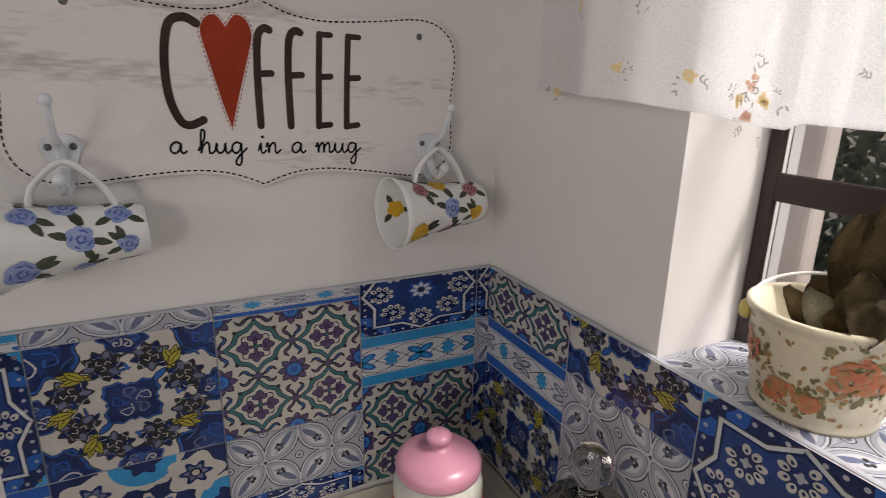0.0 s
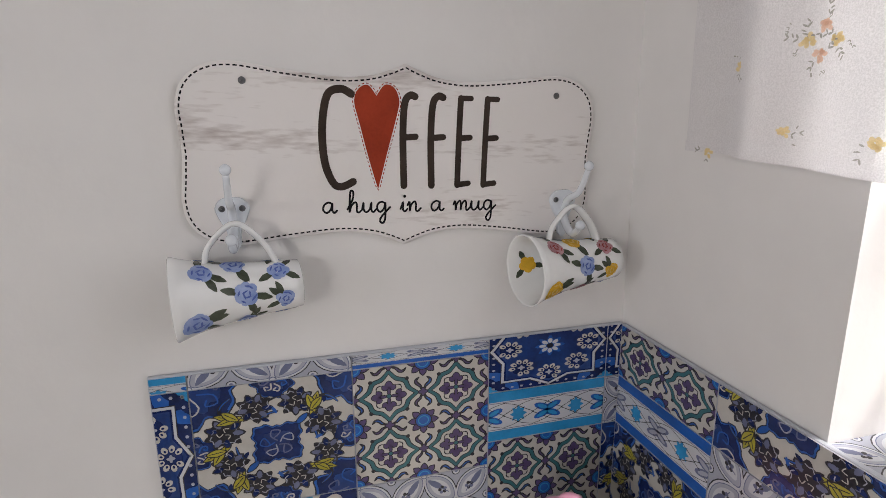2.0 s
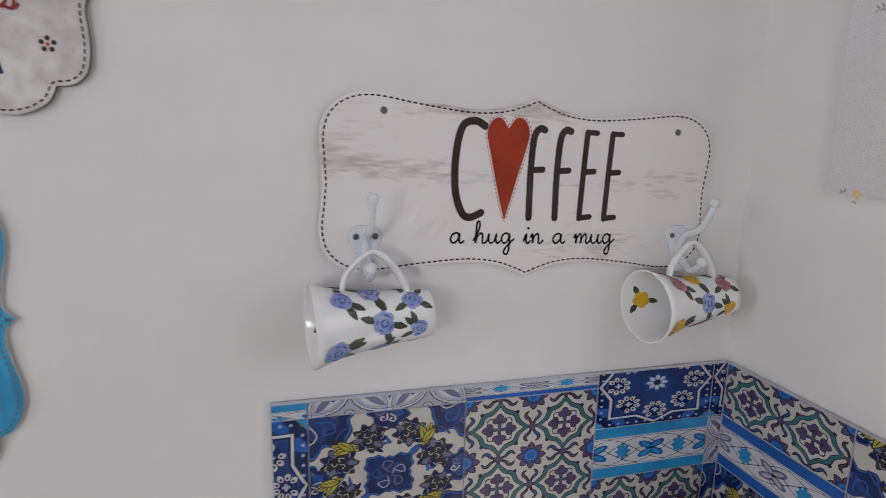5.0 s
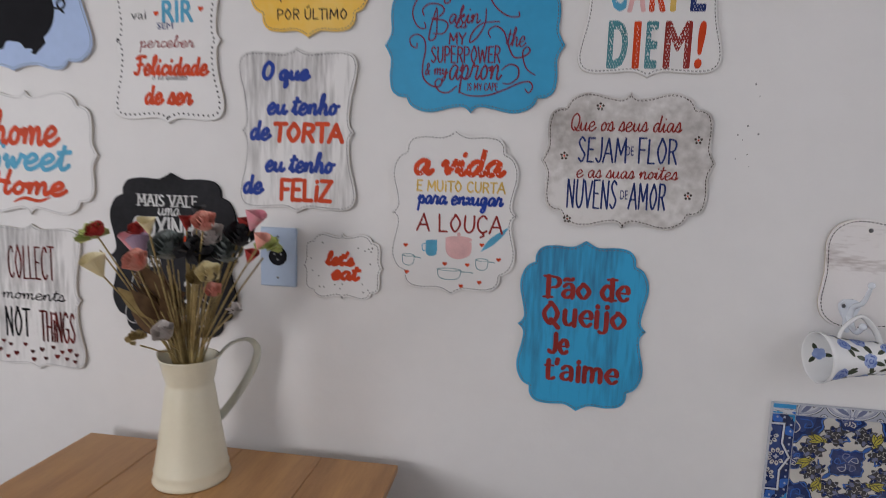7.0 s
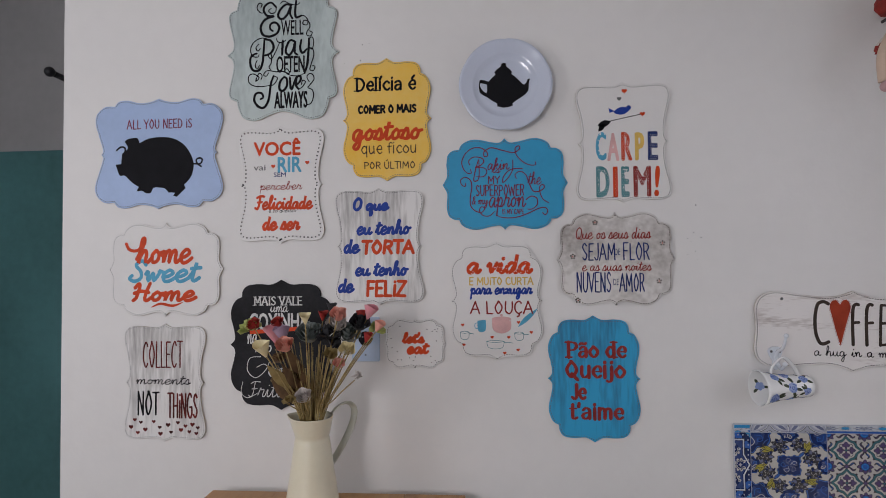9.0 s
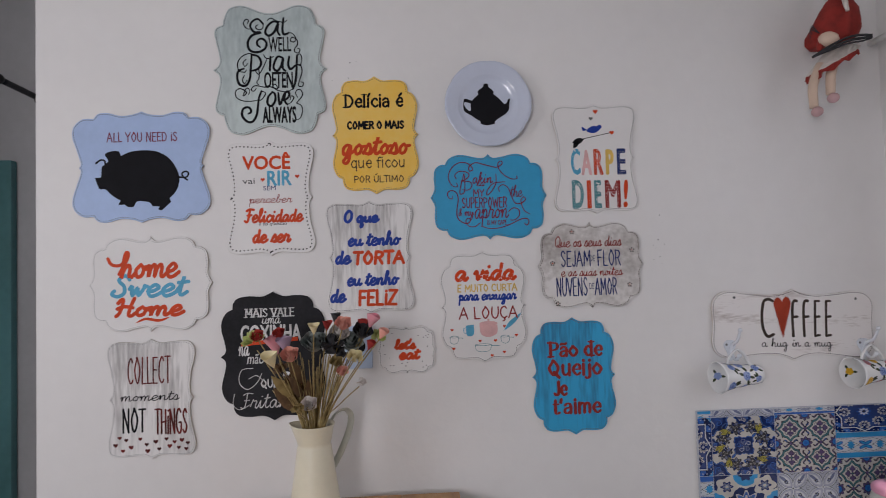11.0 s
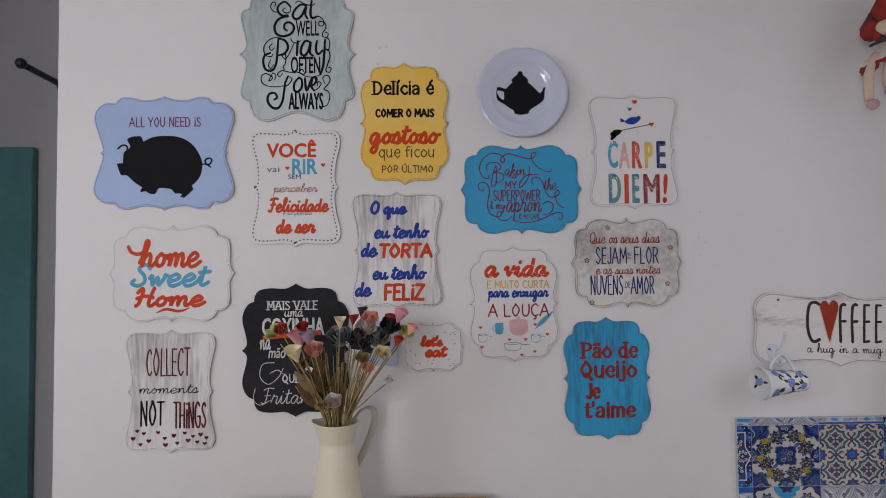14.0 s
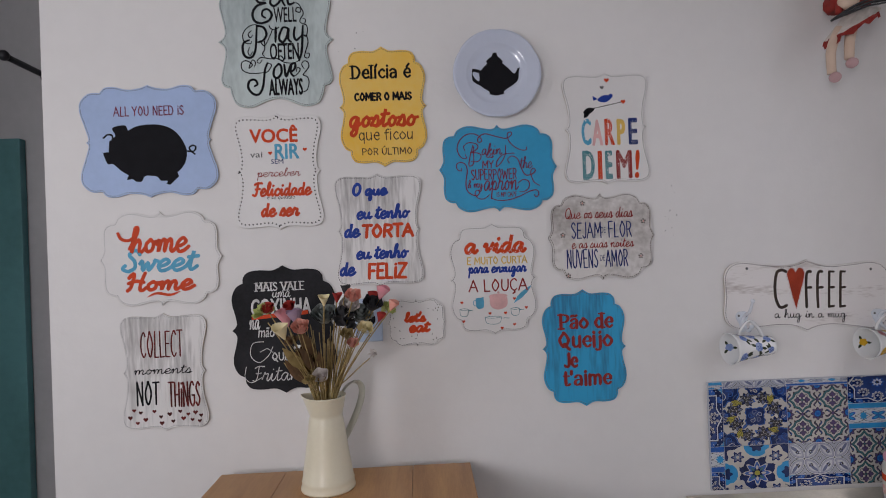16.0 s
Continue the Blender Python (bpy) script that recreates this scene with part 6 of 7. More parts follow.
tile(splash, MEDAL, C1, 0.001, C2 - C1, R2 - 0.001, (0, 1, 0.22, 1))
tile(splash, BORDER_DARK, C2, R1, C3 - C2, H - R1 - 0.001, (0, 1, 0.0, 0.72))
tile(splash, QUAD, C2, R2, C3 - C2, R1 - R2)
tile(splash, GREYLEAF, C2, R2 - 0.082, C3 - C2, 0.082, (0, 1, 0.5, 1))
tile(splash, STAR, C2, 0.001, C3 - C2, R2 - 0.083, (0, 1, 0.66, 1))
tile(splash, STAR, C3, H - 0.071, C4 - C3, 0.070, (0, 1, 0, 0.66))
tile(splash, BORDER, C3, H - 0.137, C4 - C3, 0.066)
tile(splash, QUAD, C3, 0.001, C4 - C3, H - 0.138, (0, 1, 0.1, 1))
tile(splash, STAR, C4, H - 0.071, 0.547 - C4, 0.070, (0, 0.14, 0, 0.66))
tile(splash, GREYLEAF, C4, H - 0.137, 0.547 - C4, 0.066, (0, 0.14, 0, 0.5))
tile(splash, FLORAL, C4, 0.001, 0.547 - C4, H - 0.138, (0, 0.14, 0.1, 1))
# the band under the window, turned to face into the room
band = part("backsplash", boxes((0, 1.90, 0, 0.0065, 0, TOP - BOTTOM), bevel=0.002), M_GROUT)
band.matrix_world = pose(-0.0067, -0.0085, BOTTOM, 0, 0, -90)
tagged(band, "patterned tile band below the window", "backsplash", kind="structure")
W = 0.1665
cols = [[(QUAD, 0.068, (0, 1, 0.5, 1)), (BORDER_DARK, 0.066, (0, 1, 0, 1)), (FLORAL, 0.146, (0, 1, 0, 0.9))],
        [(FLORAL, 0.068, (0, 1, 0, 0.45)), (GREYLEAF, 0.146, (0, 1, 0.0, 0.9)), (QUAD, 0.066, (0, 1, 0.5, 0.95))],
        [(STAR, 0.148, (0, 1, 0, 1)), (FLORAL, 0.132, (0, 1, 0.1, 1))],
        [(GREYLEAF, 0.132, (0, 1, 0, 0.9)), (QUAD, 0.148, (0, 1, 0, 1))],
        [(MEDAL, 0.148, (0, 1, 0, 1)), (BORDER, 0.066, (0, 1, 0, 1)), (STAR, 0.066, (0, 1, 0, 0.45))]]
for i in range(11):
    z = H
    for d, h, crop in cols[i if i < 5 else (i * 2) % 5]:
        tile(band, d, 0.004 + i * W, z - h, W, h - 0.0005, crop)
        z -= h
# the tiled window sill
sill = part("window_sill", boxes((0, 0.872, 0, 0.010, 0, 0.134)), M_GROUT)
sill.matrix_world = pose(-0.008, -0.288, SILL - 0.009, 0, 0, -90) @ pose(0, 0, 0, -90, 0, 0) @ pose(0, -0.0075, 0)
tagged(sill, "window sill covered with pale patterned tiles", "window sill", kind="structure")
for i in range(6):
    o = tile(sill, GREYLEAF if i % 3 != 2 else STAR, i * 0.1453, 0.0, 0.1453, 0.134, (0, 1, 0, 0.92))

# ---- window ----
M_GLASS = bpy.data.materials.new("window_glass")
M_GLASS.use_nodes = True
_p = M_GLASS.node_tree.nodes["Principled BSDF"]
_p.inputs["Transmission Weight"].default_value, _p.inputs["Roughness"].default_value, _p.inputs["IOR"].default_value = 1.0, 0.02, 1.45
win = tagged(thing("window_1", (0.103, 0, 0), "", ""), "dark brown iron-framed window above the tiled sill", "window", kind="structure")
for y in (-0.2955, -0.510, -0.722, -0.936, -1.152):
    part("window_bar", boxes((-0.004, 0.004, y - 0.0065, y + 0.0065, 1.222, 2.12), bevel=0.002), M_FRAME, win)
for z in (1.3735, 1.585, 1.80, 2.01):
    part("window_bar", boxes((-0.0028, 0.0028, -1.159, -0.289, z - 0.0125, z + 0.0125), bevel=0.002), M_FRAME, win)
for y0, y1 in ((-0.501, -0.3075), (-0.713, -0.519), (-0.927, -0.731), (-1.140, -0.945)):
    o = part("pane", boxes((-0.0015, 0.0015, y0, y1, 1.222, 2.118)), M_GLASS, win)
    o.visible_shadow = False

# ---- outside ----
M_GROUND = mat("garden_soil", (0.22, 0.19, 0.14), 0.9, 0.25, 2, 0.4, 30)
M_OUT = mat("garden_wall_plaster", (0.80, 0.75, 0.71), 0.85, 0.10, 3, 0.4, 25, spread=(0.66, 0.54, 0.50))
M_FOL = mat("garden_leaves", (0.06, 0.085, 0.04), 0.7, 0.4, 5, spread=(0.02, 0.035, 0.012))
structure("ground", boxes((0.15, 40, -30, 30, -0.12, -0.02)), M_GROUND, "bare garden soil outside the window", "ground")
structure("garden_wall", boxes((0.62, 0.668, -0.035, 1.2, -0.05, 3.2), bevel=0.01), M_OUT, "weathered pale plaster wall outside the window", "wall")
rg = random.Random(8)
b = bmesh.new()
for i in range(22000):
    c = Vector((rg.uniform(1.5, 2.6), rg.uniform(-3.2, 1.6), rg.uniform(0.0, 2.5)))
    d = Euler((rg.uniform(-1.2, 1.2), rg.uniform(-1.2, 1.2), rg.uniform(0, 6.3))).to_matrix()
    s = rg.uniform(0.03, 0.07)
    vs = [b.verts.new(c + d @ Vector(p) * s) for p in ((-1, 0, 0), (-0.2, 0.34, 0.08), (0.9, 0.1, 0), (1.1, 0, -0.05), (0.9, -0.1, 0), (-0.2, -0.34, 0.08))]
    b.faces.new(vs)
tagged(part("hedge", b, M_FOL), "dark green garden hedge seen through the window", "hedge", kind="stuff")

# ---- curtain, rod and doll ----
def sheer(name, color, clear_lo, clear_hi, glow):
    """Thin cloth: part of the light is scattered back, part shines through, a little passes between the threads."""
    m = bpy.data.materials.new(name)
    m.use_nodes = True
    n, l = m.node_tree.nodes, m.node_tree.links
    front, back, gap = n["Principled BSDF"], n.new("ShaderNodeBsdfTranslucent"), n.new("ShaderNodeBsdfTransparent")
    front.inputs["Base Color"].default_value, front.inputs["Roughness"].default_value = (*color, 1), 0.9
    back.inputs[0].default_value = (*[min(0.95, c * 1.12) for c in color], 1)
    co, weave, mix, holes = n.new("ShaderNodeTexCoord"), n.new("ShaderNodeTexNoise"), n.new("ShaderNodeMixShader"), n.new("ShaderNodeMixShader")
    weave.inputs["Scale"].default_value = 900
    l.new(co.outputs["Object"], weave.inputs["Vector"])
    mix.inputs[0].default_value = glow
    l.new(front.outputs[0], mix.inputs[1])
    l.new(back.outputs[0], mix.inputs[2])
    rng_ = n.new("ShaderNodeMapRange")
    for k, v in (("From Min", 0.35), ("From Max", 0.65), ("To Min", clear_lo), ("To Max", clear_hi)):
        rng_.inputs[k].default_value = v
    l.new(weave.outputs["Fac"], rng_.inputs["Value"])
    l.new(rng_.outputs[0], holes.inputs[0])
    l.new(mix.outputs[0], holes.inputs[1])
    l.new(gap.outputs[0], holes.inputs[2])
    l.new(holes.outputs[0], n["Material Output"].inputs["Surface"])
    return m


M_CLOTH = sheer("sheer_curtain", (0.84, 0.83, 0.85), 0.20, 0.34, 0.62)
ROD_X, ROD_Z, HEM = -0.062, 2.168, 1.442


def cloth_x(y, z):
    f = (ROD_Z - z) / (ROD_Z - HEM)
    return ROD_X + 0.022 * f + 0.011 * math.sin(y * 36 + 0.6 * math.sin(z * 5)) * (0.9 - 0.35 * f) + 0.004 * math.sin(y * 83 + z * 3)


def hem_z(y):
    return HEM + 0.010 * math.cos((y + 0.14) * 9) * (1 if y > -0.4 else 0.35) - 0.002


curtain = thing("curtain", (0, 0, 0), "white sheer curtain printed with small yellow and pink sprigs", "curtain")
b = bmesh.new()
NY, NZ = 150, 26
grid = []
for i in range(NY + 1):
    y = -0.135 - i * (1.12 / NY)
    grid.append([b.verts.new((cloth_x(y, z), y, z)) for z in (hem_z(y) + (ROD_Z + 0.012 - hem_z(y)) * k / NZ for k in range(NZ + 1))])
for i in range(NY):
    for k in range(NZ):
        b.faces.new((grid[i][k], grid[i + 1][k], grid[i + 1][k + 1], grid[i][k + 1]))
part("cloth", b, M_CLOTH, curtain, smooth=True)
b = bmesh.new()
for i in range(NY):
    y0, y1 = -0.135 - i * (1.12 / NY), -0.135 - (i + 1) * (1.12 / NY)
    vs = [b.verts.new((cloth_x(y, z) - 0.0012, y, z)) for y, z in ((y0, hem_z(y0) - 0.001), (y1, hem_z(y1) - 0.001), (y1, hem_z(y1) + 0.009), (y0, hem_z(y0) + 0.009))]
    b.faces.new(vs)
bmesh.ops.remove_doubles(b, verts=b.verts, dist=0.0004)
part("hem", b, M_CLOTH, curtain, smooth=True)
M_SPR_Y, M_SPR_P, M_SPR_L = sheer("sprig_yellow", (0.84, 0.68, 0.36), 0.15, 0.25, 0.5), sheer("sprig_peach", (0.84, 0.58, 0.44), 0.15, 0.25, 0.5), sheer("sprig_leaf", (0.36, 0.36, 0.33), 0.15, 0.25, 0.5)


def sprig(q, y, z, s, kind):
    def petal(dy, dz, a, w, h, mi):
        vs = []
        for k in range(7):
            t = 2 * math.pi * k / 7
            u, v = w * math.cos(t), h * math.sin(t)
            yy, zz = y + dy + u * math.cos(a) - v * math.sin(a), z + dz + u * math.sin(a) + v * math.cos(a)
            vs.append(q.verts.new((cloth_x(yy, zz) - 0.0014, yy, zz)))
        q.faces.new(vs).material_index = mi
    if kind:
        for k in range(9):
            a, d = k * 0.7 + rg.random(), s * rg.uniform(0.2, 0.75)
            petal(d * math.cos(a), d * math.sin(a), a, s * 0.36, s * 0.27, kind - 1)
    for k in range(2 if kind else 1):
        a = rg.uniform(0, 6.28)
        bend = rg.uniform(-0.35, 0.35)
        for m in range(1, 4):
            r = s * (0.55 + 0.5 * m)
            t = a + bend * m
            for w in (-0.75, 0.75):
                if rg.random() < 0.78:
                    ww = w + rg.uniform(-0.3, 0.3)
                    petal(r * math.cos(t) + s * 0.3 * math.cos(t + ww), r * math.sin(t) + s * 0.3 * math.sin(t + ww), t + ww, s * rg.uniform(0.26, 0.4), s * rg.uniform(0.09, 0.14), 2)


b = bmesh.new()
for i in range(15):
    for j in range(11):
        y, z = -0.17 - (i + (j % 2) * 0.5 + rg.uniform(-0.25, 0.25)) * 0.072, HEM + 0.02 + (j + rg.uniform(-0.3, 0.3)) * 0.062
        if (i + 2 * j) % 6 == 3:
            for k in range(4):
                sprig(b, y + 0.011 * math.cos(k * 1.6), z + 0.010 * math.sin(k * 1.6), 0.0062, 1 + (k % 2))
            for k in range(5):
                sprig(b, y + 0.022 * math.cos(k * 1.26 + 0.6), z + 0.022 * math.sin(k * 1.26 + 0.6), 0.0034, 0)
        else:
            sprig(b, y, z, rg.uniform(0.0046, 0.0068), rg.choice((0, 1, 1, 2)))
part("printed_sprig", b, [M_SPR_Y, M_SPR_P, M_SPR_L], curtain, "small printed flower sprigs")

rod = thing("curtain_rod", (ROD_X, 0, ROD_Z), "white curtain rod on a wall bracket", "curtain rod")
b = bmesh.new()
tube(b, [(0, -0.045, 0.002), (0, -0.6, 0.002), (0, -1.3, 0.002)], 0.008, 12, steps=3)
part("pole", b, M_WHITE, rod)
for y in (-0.105, -1.27):
    b = boxes((0.0, 0.060, y - 0.006, y + 0.006, -0.004, 0.004), (0.054, 0.0615, y - 0.012, y + 0.012, -0.02, 0.02), bevel=0.001)
    part("bracket", b, M_WHITE, rod)
M_RINGRED = mat("red_wood_ring", (0.33, 0.045, 0.04), 0.45, 0.12, 40)
for y, drop, turn in ((-0.150, 0.006, -38), (-0.182, 0.036, -20)):
    b = bmesh.new()
    tube(b, [(0.018 * math.cos(k * math.pi / 6), 0, 0.018 * math.sin(k * math.pi / 6)) for k in range(13)], 0.0052, 10, steps=3)
    o = part("curtain_ring", b, M_RINGRED, None)
    o.location = (ROD_X, y, ROD_Z - drop)
    o.rotation_euler = (0, 0, radians(turn))
    tagged(o, "red wooden ring on the curtain rod", "curtain ring", "rings of the curtain rod")

# the rag doll, one plain mesh
M_D_RED, M_D_SKIN, M_D_PINK, M_D_DARK, M_D_LACE = mat("doll_red_cloth", (0.27, 0.020, 0.014), 0.85, 0.15, 40, 0.2, 200), mat("doll_cotton", (0.62, 0.47, 0.37), 0.85, 0.05, 30, 0.2, 200), \
    mat("doll_pink_felt", (0.50, 0.32, 0.33), 0.85, 0.08, 40), mat("doll_dark_felt", (0.035, 0.035, 0.04), 0.85, 0.1, 40), mat("doll_lace", (0.62, 0.58, 0.54), 0.9, 0.1, 60)
b = bmesh.new()
DX, DY, DZ = -0.180, -0.088, 2.115


def doll_tube(pts, r, mi, end=1.0, fl=1.0, seg=10):
    tube(b, [(DX + p[0], DY + p[1], DZ + p[2]) for p in pts], r, seg, mi, 5, fl, end)


# a loose red cape, wide at the elbows, gathered at the neck
CAPE = ((0.158, 0.008, 0.020, 0.018), (0.150, 0.008, 0.030, 0.022), (0.125, 0.006, 0.046, 0.032), (0.095, -0.002, 0.058, 0.040), (0.065, -0.012, 0.066, 0.044), (0.048, -0.018, 0.062, 0.044), (0.036, -0.020, 0.050, 0.038))
rows = []
for dz, cx, rx, ry in CAPE:
    rows.append([b.verts.new((DX + cx + rx * math.cos(2 * math.pi * k / 28) * (1 + 0.07 * math.sin(k * 1.9 + dz * 60)), DY + ry * math.sin(2 * math.pi * k / 28) * (1 + 0.10 * math.sin(k * 2.3 + dz * 40)),
                              DZ + dz + rx * 0.22 * math.cos(2 * math.pi * k / 28) * (1 - dz / 0.17))) for k in range(28)])
for p, q in zip(rows, rows[1:]):
    for k in range(28):
        f = b.faces.new((p[k], p[(k + 1) % 28], q[(k + 1) % 28], q[k]))
        f.smooth = True
b.faces.new(rows[-1])
b.faces.new(rows[0][::-1])
doll_tube([(-0.048, -0.020, 0.060), (-0.070, -0.034, 0.034), (-0.078, -0.036, 0.008)], 0.012, 0, 0.5)
ball(b, (DX - 0.058, DY - 0.044, DZ + 0.034), 0.019, 1, 1.35, 0.8, 0.95)
ball(b, (DX + 0.012, DY - 0.008, DZ + 0.192), 0.030, 1)
ball(b, (DX + 0.012, DY + 0.006, DZ + 0.200), 0.033, 3)
doll_tube([(0.002, -0.024, 0.158), (-0.004, -0.036, 0.128), (-0.006, -0.044, 0.105)], 0.008, 4, 0.5)
# skirt with a ruffle
SK = 36
top = [b.verts.new((DX + 0.012 + 0.040 * math.cos(2 * math.pi * k / SK), DY + 0.028 * math.sin(2 * math.pi * k / SK), DZ + 0.028)) for k in range(SK)]
low, ruf = [], []
for k in range(SK):
    a = 2 * math.pi * k / SK
    w = 1 + 0.07 * math.cos(k * 2.1)
    low.append(b.verts.new((DX - 0.024 + 0.056 * w * math.cos(a), DY - 0.006 + 0.046 * w * math.sin(a), DZ - 0.012 + 0.030 * math.cos(a))))
    ruf.append(b.verts.new((DX - 0.025 + 0.059 * (1 + 0.10 * math.cos(k * 2.6)) * math.cos(a), DY - 0.007 + 0.052 * (1 + 0.10 * math.sin(k * 2.2)) * math.sin(a), DZ - 0.025 + 0.034 * math.cos(a) + 0.006 * math.cos(k * 1.7))))
for k in range(SK):
    j = (k + 1) % SK
    b.faces.new((top[k], top[j], low[j], low[k])).material_index = 4
    b.faces.new((low[k], low[j], ruf[j], ruf[k])).material_index = 0
b.faces.new(top[::-1]).material_index = 4
doll_tube([(-0.058, -0.014, -0.02), (-0.083, -0.016, -0.07), (-0.081, -0.012, -0.128)], 0.0125, 1, 0.80)
doll_tube([(-0.022, -0.018, 0.0), (-0.043, -0.026, -0.045), (-0.047, -0.026, -0.098)], 0.0125, 1, 0.80)
ball(b, (DX - 0.079, DY - 0.020, DZ - 0.139), 0.0125, 2, 1.0, 1.2, 1.0)
ball(b, (DX - 0.046, DY - 0.033, DZ - 0.109), 0.0125, 2, 1.0, 1.2, 1.0)
for k, (lift, thick) in enumerate(((0.0, 0.0042), (0.008, 0.0036), (-0.007, 0.003))):
    doll_tube([(-0.108, -0.054, -0.014), (-0.066, -0.058, 0.006 + lift * 0.7), (-0.02, -0.058, 0.024 + lift), (0.02, -0.052, 0.032 + lift), (0.050, -0.046, 0.038 + lift * 0.5)], thick, 3, 0.9, 0.7)
for k in range(5):
    a = 0.5 * k
    doll_tube([(-0.070, -0.03, 0.055), (-0.090 - 0.006 * math.cos(a), -0.034, 0.060 + 0.012 * math.sin(a)), (-0.097 + 0.004 * k, -0.034, 0.040 + 0.010 * k)], 0.0008, 3, 0.8)
tagged(part("rag_doll", b, [M_D_RED, M_D_SKIN, M_D_PINK, M_D_DARK, M_D_LACE]), "red-clad rag doll sitting on the curtain rod", "doll")

# ---- tin bucket with dried leaves on the sill ----
M_TIN = mat("painted_tin", (0.66, 0.60, 0.46), 0.4, 0.06, 18, 0.05, 60, coat=0.2)
M_T_RED, M_T_GRN, M_T_BRN = mat("tin_rose_red", (0.46, 0.10, 0.045), 0.45, 0.25, 60, spread=(0.48, 0.22, 0.10)), mat("tin_leaf_green", (0.20, 0.19, 0.08), 0.45, 0.2, 60), mat("tin_bud_brown", (0.42, 0.24, 0.10), 0.45, 0.2, 60)
BK = Vector((0.049, -0.395, SILL))
bucket = thing("tin_bucket", BK, "cream tin bucket printed with faded red roses", "bucket")
BH, B0, B1 = 0.078, 0.0425, 0.0525
brad = lambda z: B0 + (B1 - B0) * z / BH
b = bmesh.new()
lathe(b, [(0.0001, 0.002), (B0 - 0.002, 0.002), (B0, 0.0), (B0 + 0.0012, 0.004), (B0, 0.007)] + [(brad(BH * k / 8), BH * k / 8) for k in range(1, 8)] + [(B1, BH - 0.004), (B1 + 0.003, BH - 0.002), (B1 + 0.003, BH + 0.002), (B1, BH + 0.003), (B1 - 0.002, BH), (B0, 0.012), (0.0001, 0.012)], 48)
bmesh.ops.recalc_face_normals(b, faces=b.faces)
part("pail", b, M_TIN, bucket, smooth=True)


def on_pail(q, u, v, s, mi, out, n=8, stretch=1.0, rot=0.0):
    ring = []
    for k in range(n):
        t = 2 * math.pi * k / n
        a, c = s * math.cos(t) * stretch, s * math.sin(t)
        a, c = a * math.cos(rot) - c * math.sin(rot), a * math.sin(rot) + c * math.cos(rot)
        z = min(max(v + c, 0.008), BH - 0.006)
        r = brad(z) + out
        ring.append(q.verts.new((r * math.cos(u + a / r), r * math.sin(u + a / r), z)))
    q.faces.new(ring).material_index = mi


b = bmesh.new()
ROSES = ((228, 0.050, 0.017), (180, 0.024, 0.013), (247, 0.046, 0.011), (205, 0.022, 0.008), (140, 0.048, 0.015), (100, 0.026, 0.014), (60, 0.05, 0.016), (20, 0.03, 0.013), (-20, 0.05, 0.015), (-62, 0.026, 0.014))
for deg, v, size in ROSES:
    u = radians(deg)
    for k in range(80):
        a, d = rg.uniform(0, 6.28), rg.random() ** 0.7 * size
        on_pail(b, u + d * math.cos(a) / 0.05, v + d * math.sin(a) * 0.85, rg.uniform(0.0008, 0.0024), rg.choice((0, 0, 0, 3, 2)), 0.0004 + 0.00002 * k, 6, 1.5, a + 1.57)
    for k in range(26):
        a, d = rg.uniform(0, 6.28), size * rg.uniform(0.85, 1.6)
        on_pail(b, u + d * math.cos(a) / 0.05, v + d * math.sin(a), rg.uniform(0.001, 0.0024), rg.choice((1, 1, 2)), 0.0003 + 0.00002 * k, 6, 2.0, rg.uniform(0, 3))
for i in range(170):
    on_pail(b, rg.uniform(0, 6.28), rg.uniform(0.008, BH - 0.007), rg.uniform(0.0006, 0.0018), rg.choice((1, 2, 2)), 0.00025, 6, 1.8, rg.uniform(0, 3))
M_T_PALE = mat("tin_rose_pale", (0.52, 0.24, 0.12), 0.45, 0.2, 60)
part("rose_print", b, [M_T_RED, M_T_GRN, M_T_BRN, M_T_PALE], bucket, "faded printed roses")
EAR = radians(118)
b = bmesh.new()
arc = [math.pi * k / 12 for k in range(13)]
tube(b, [((B1 * 1.05 * math.cos(t)) * math.cos(EAR) + 0.040 * math.sin(t) * math.sin(EAR), (B1 * 1.05 * math.cos(t)) * math.sin(EAR) - 0.040 * math.sin(t) * math.cos(EAR), BH - 0.010 + 0.026 * math.sin(t) ** 0.8) for t in arc], 0.0014, 8, steps=4)
part("bail_handle", b, M_WHITE, bucket, "white wire handle")
M_EAR = mat("yellowed_ear", (0.62, 0.52, 0.16), 0.4, 0.1, 40)
for s in (0, 1):
    b = bmesh.new()
    t = EAR + math.pi * s
    ball(b, (B1 * 1.04 * math.cos(t), B1 * 1.04 * math.sin(t), BH - 0.012), 0.0075, 0, 0.75, 0.75, 1.1)
    part("handle_ear", b, M_EAR, bucket, "yellowed side ear")

M_DRY = mat("dried_leaf", (0.17, 0.125, 0.06), 0.75, 0.3, 30, 0.5, 60, spread=(0.035, 0.028, 0.018))
M_GREYLEAF = mat("grey_dried_leaf", (0.36, 0.34, 0.26), 0.7, 0.25, 30, 0.5, 60, spread=(0.15, 0.14, 0.10))
plant = thing("dried_plant", BK + Vector((0, 0, 0.013)), "bunch of crumpled brown and grey dried leaves", "plant")
SIDE, TOWARD = Vector((0.456, -0.89, 0)), Vector((-0.89, -0.456, 0))


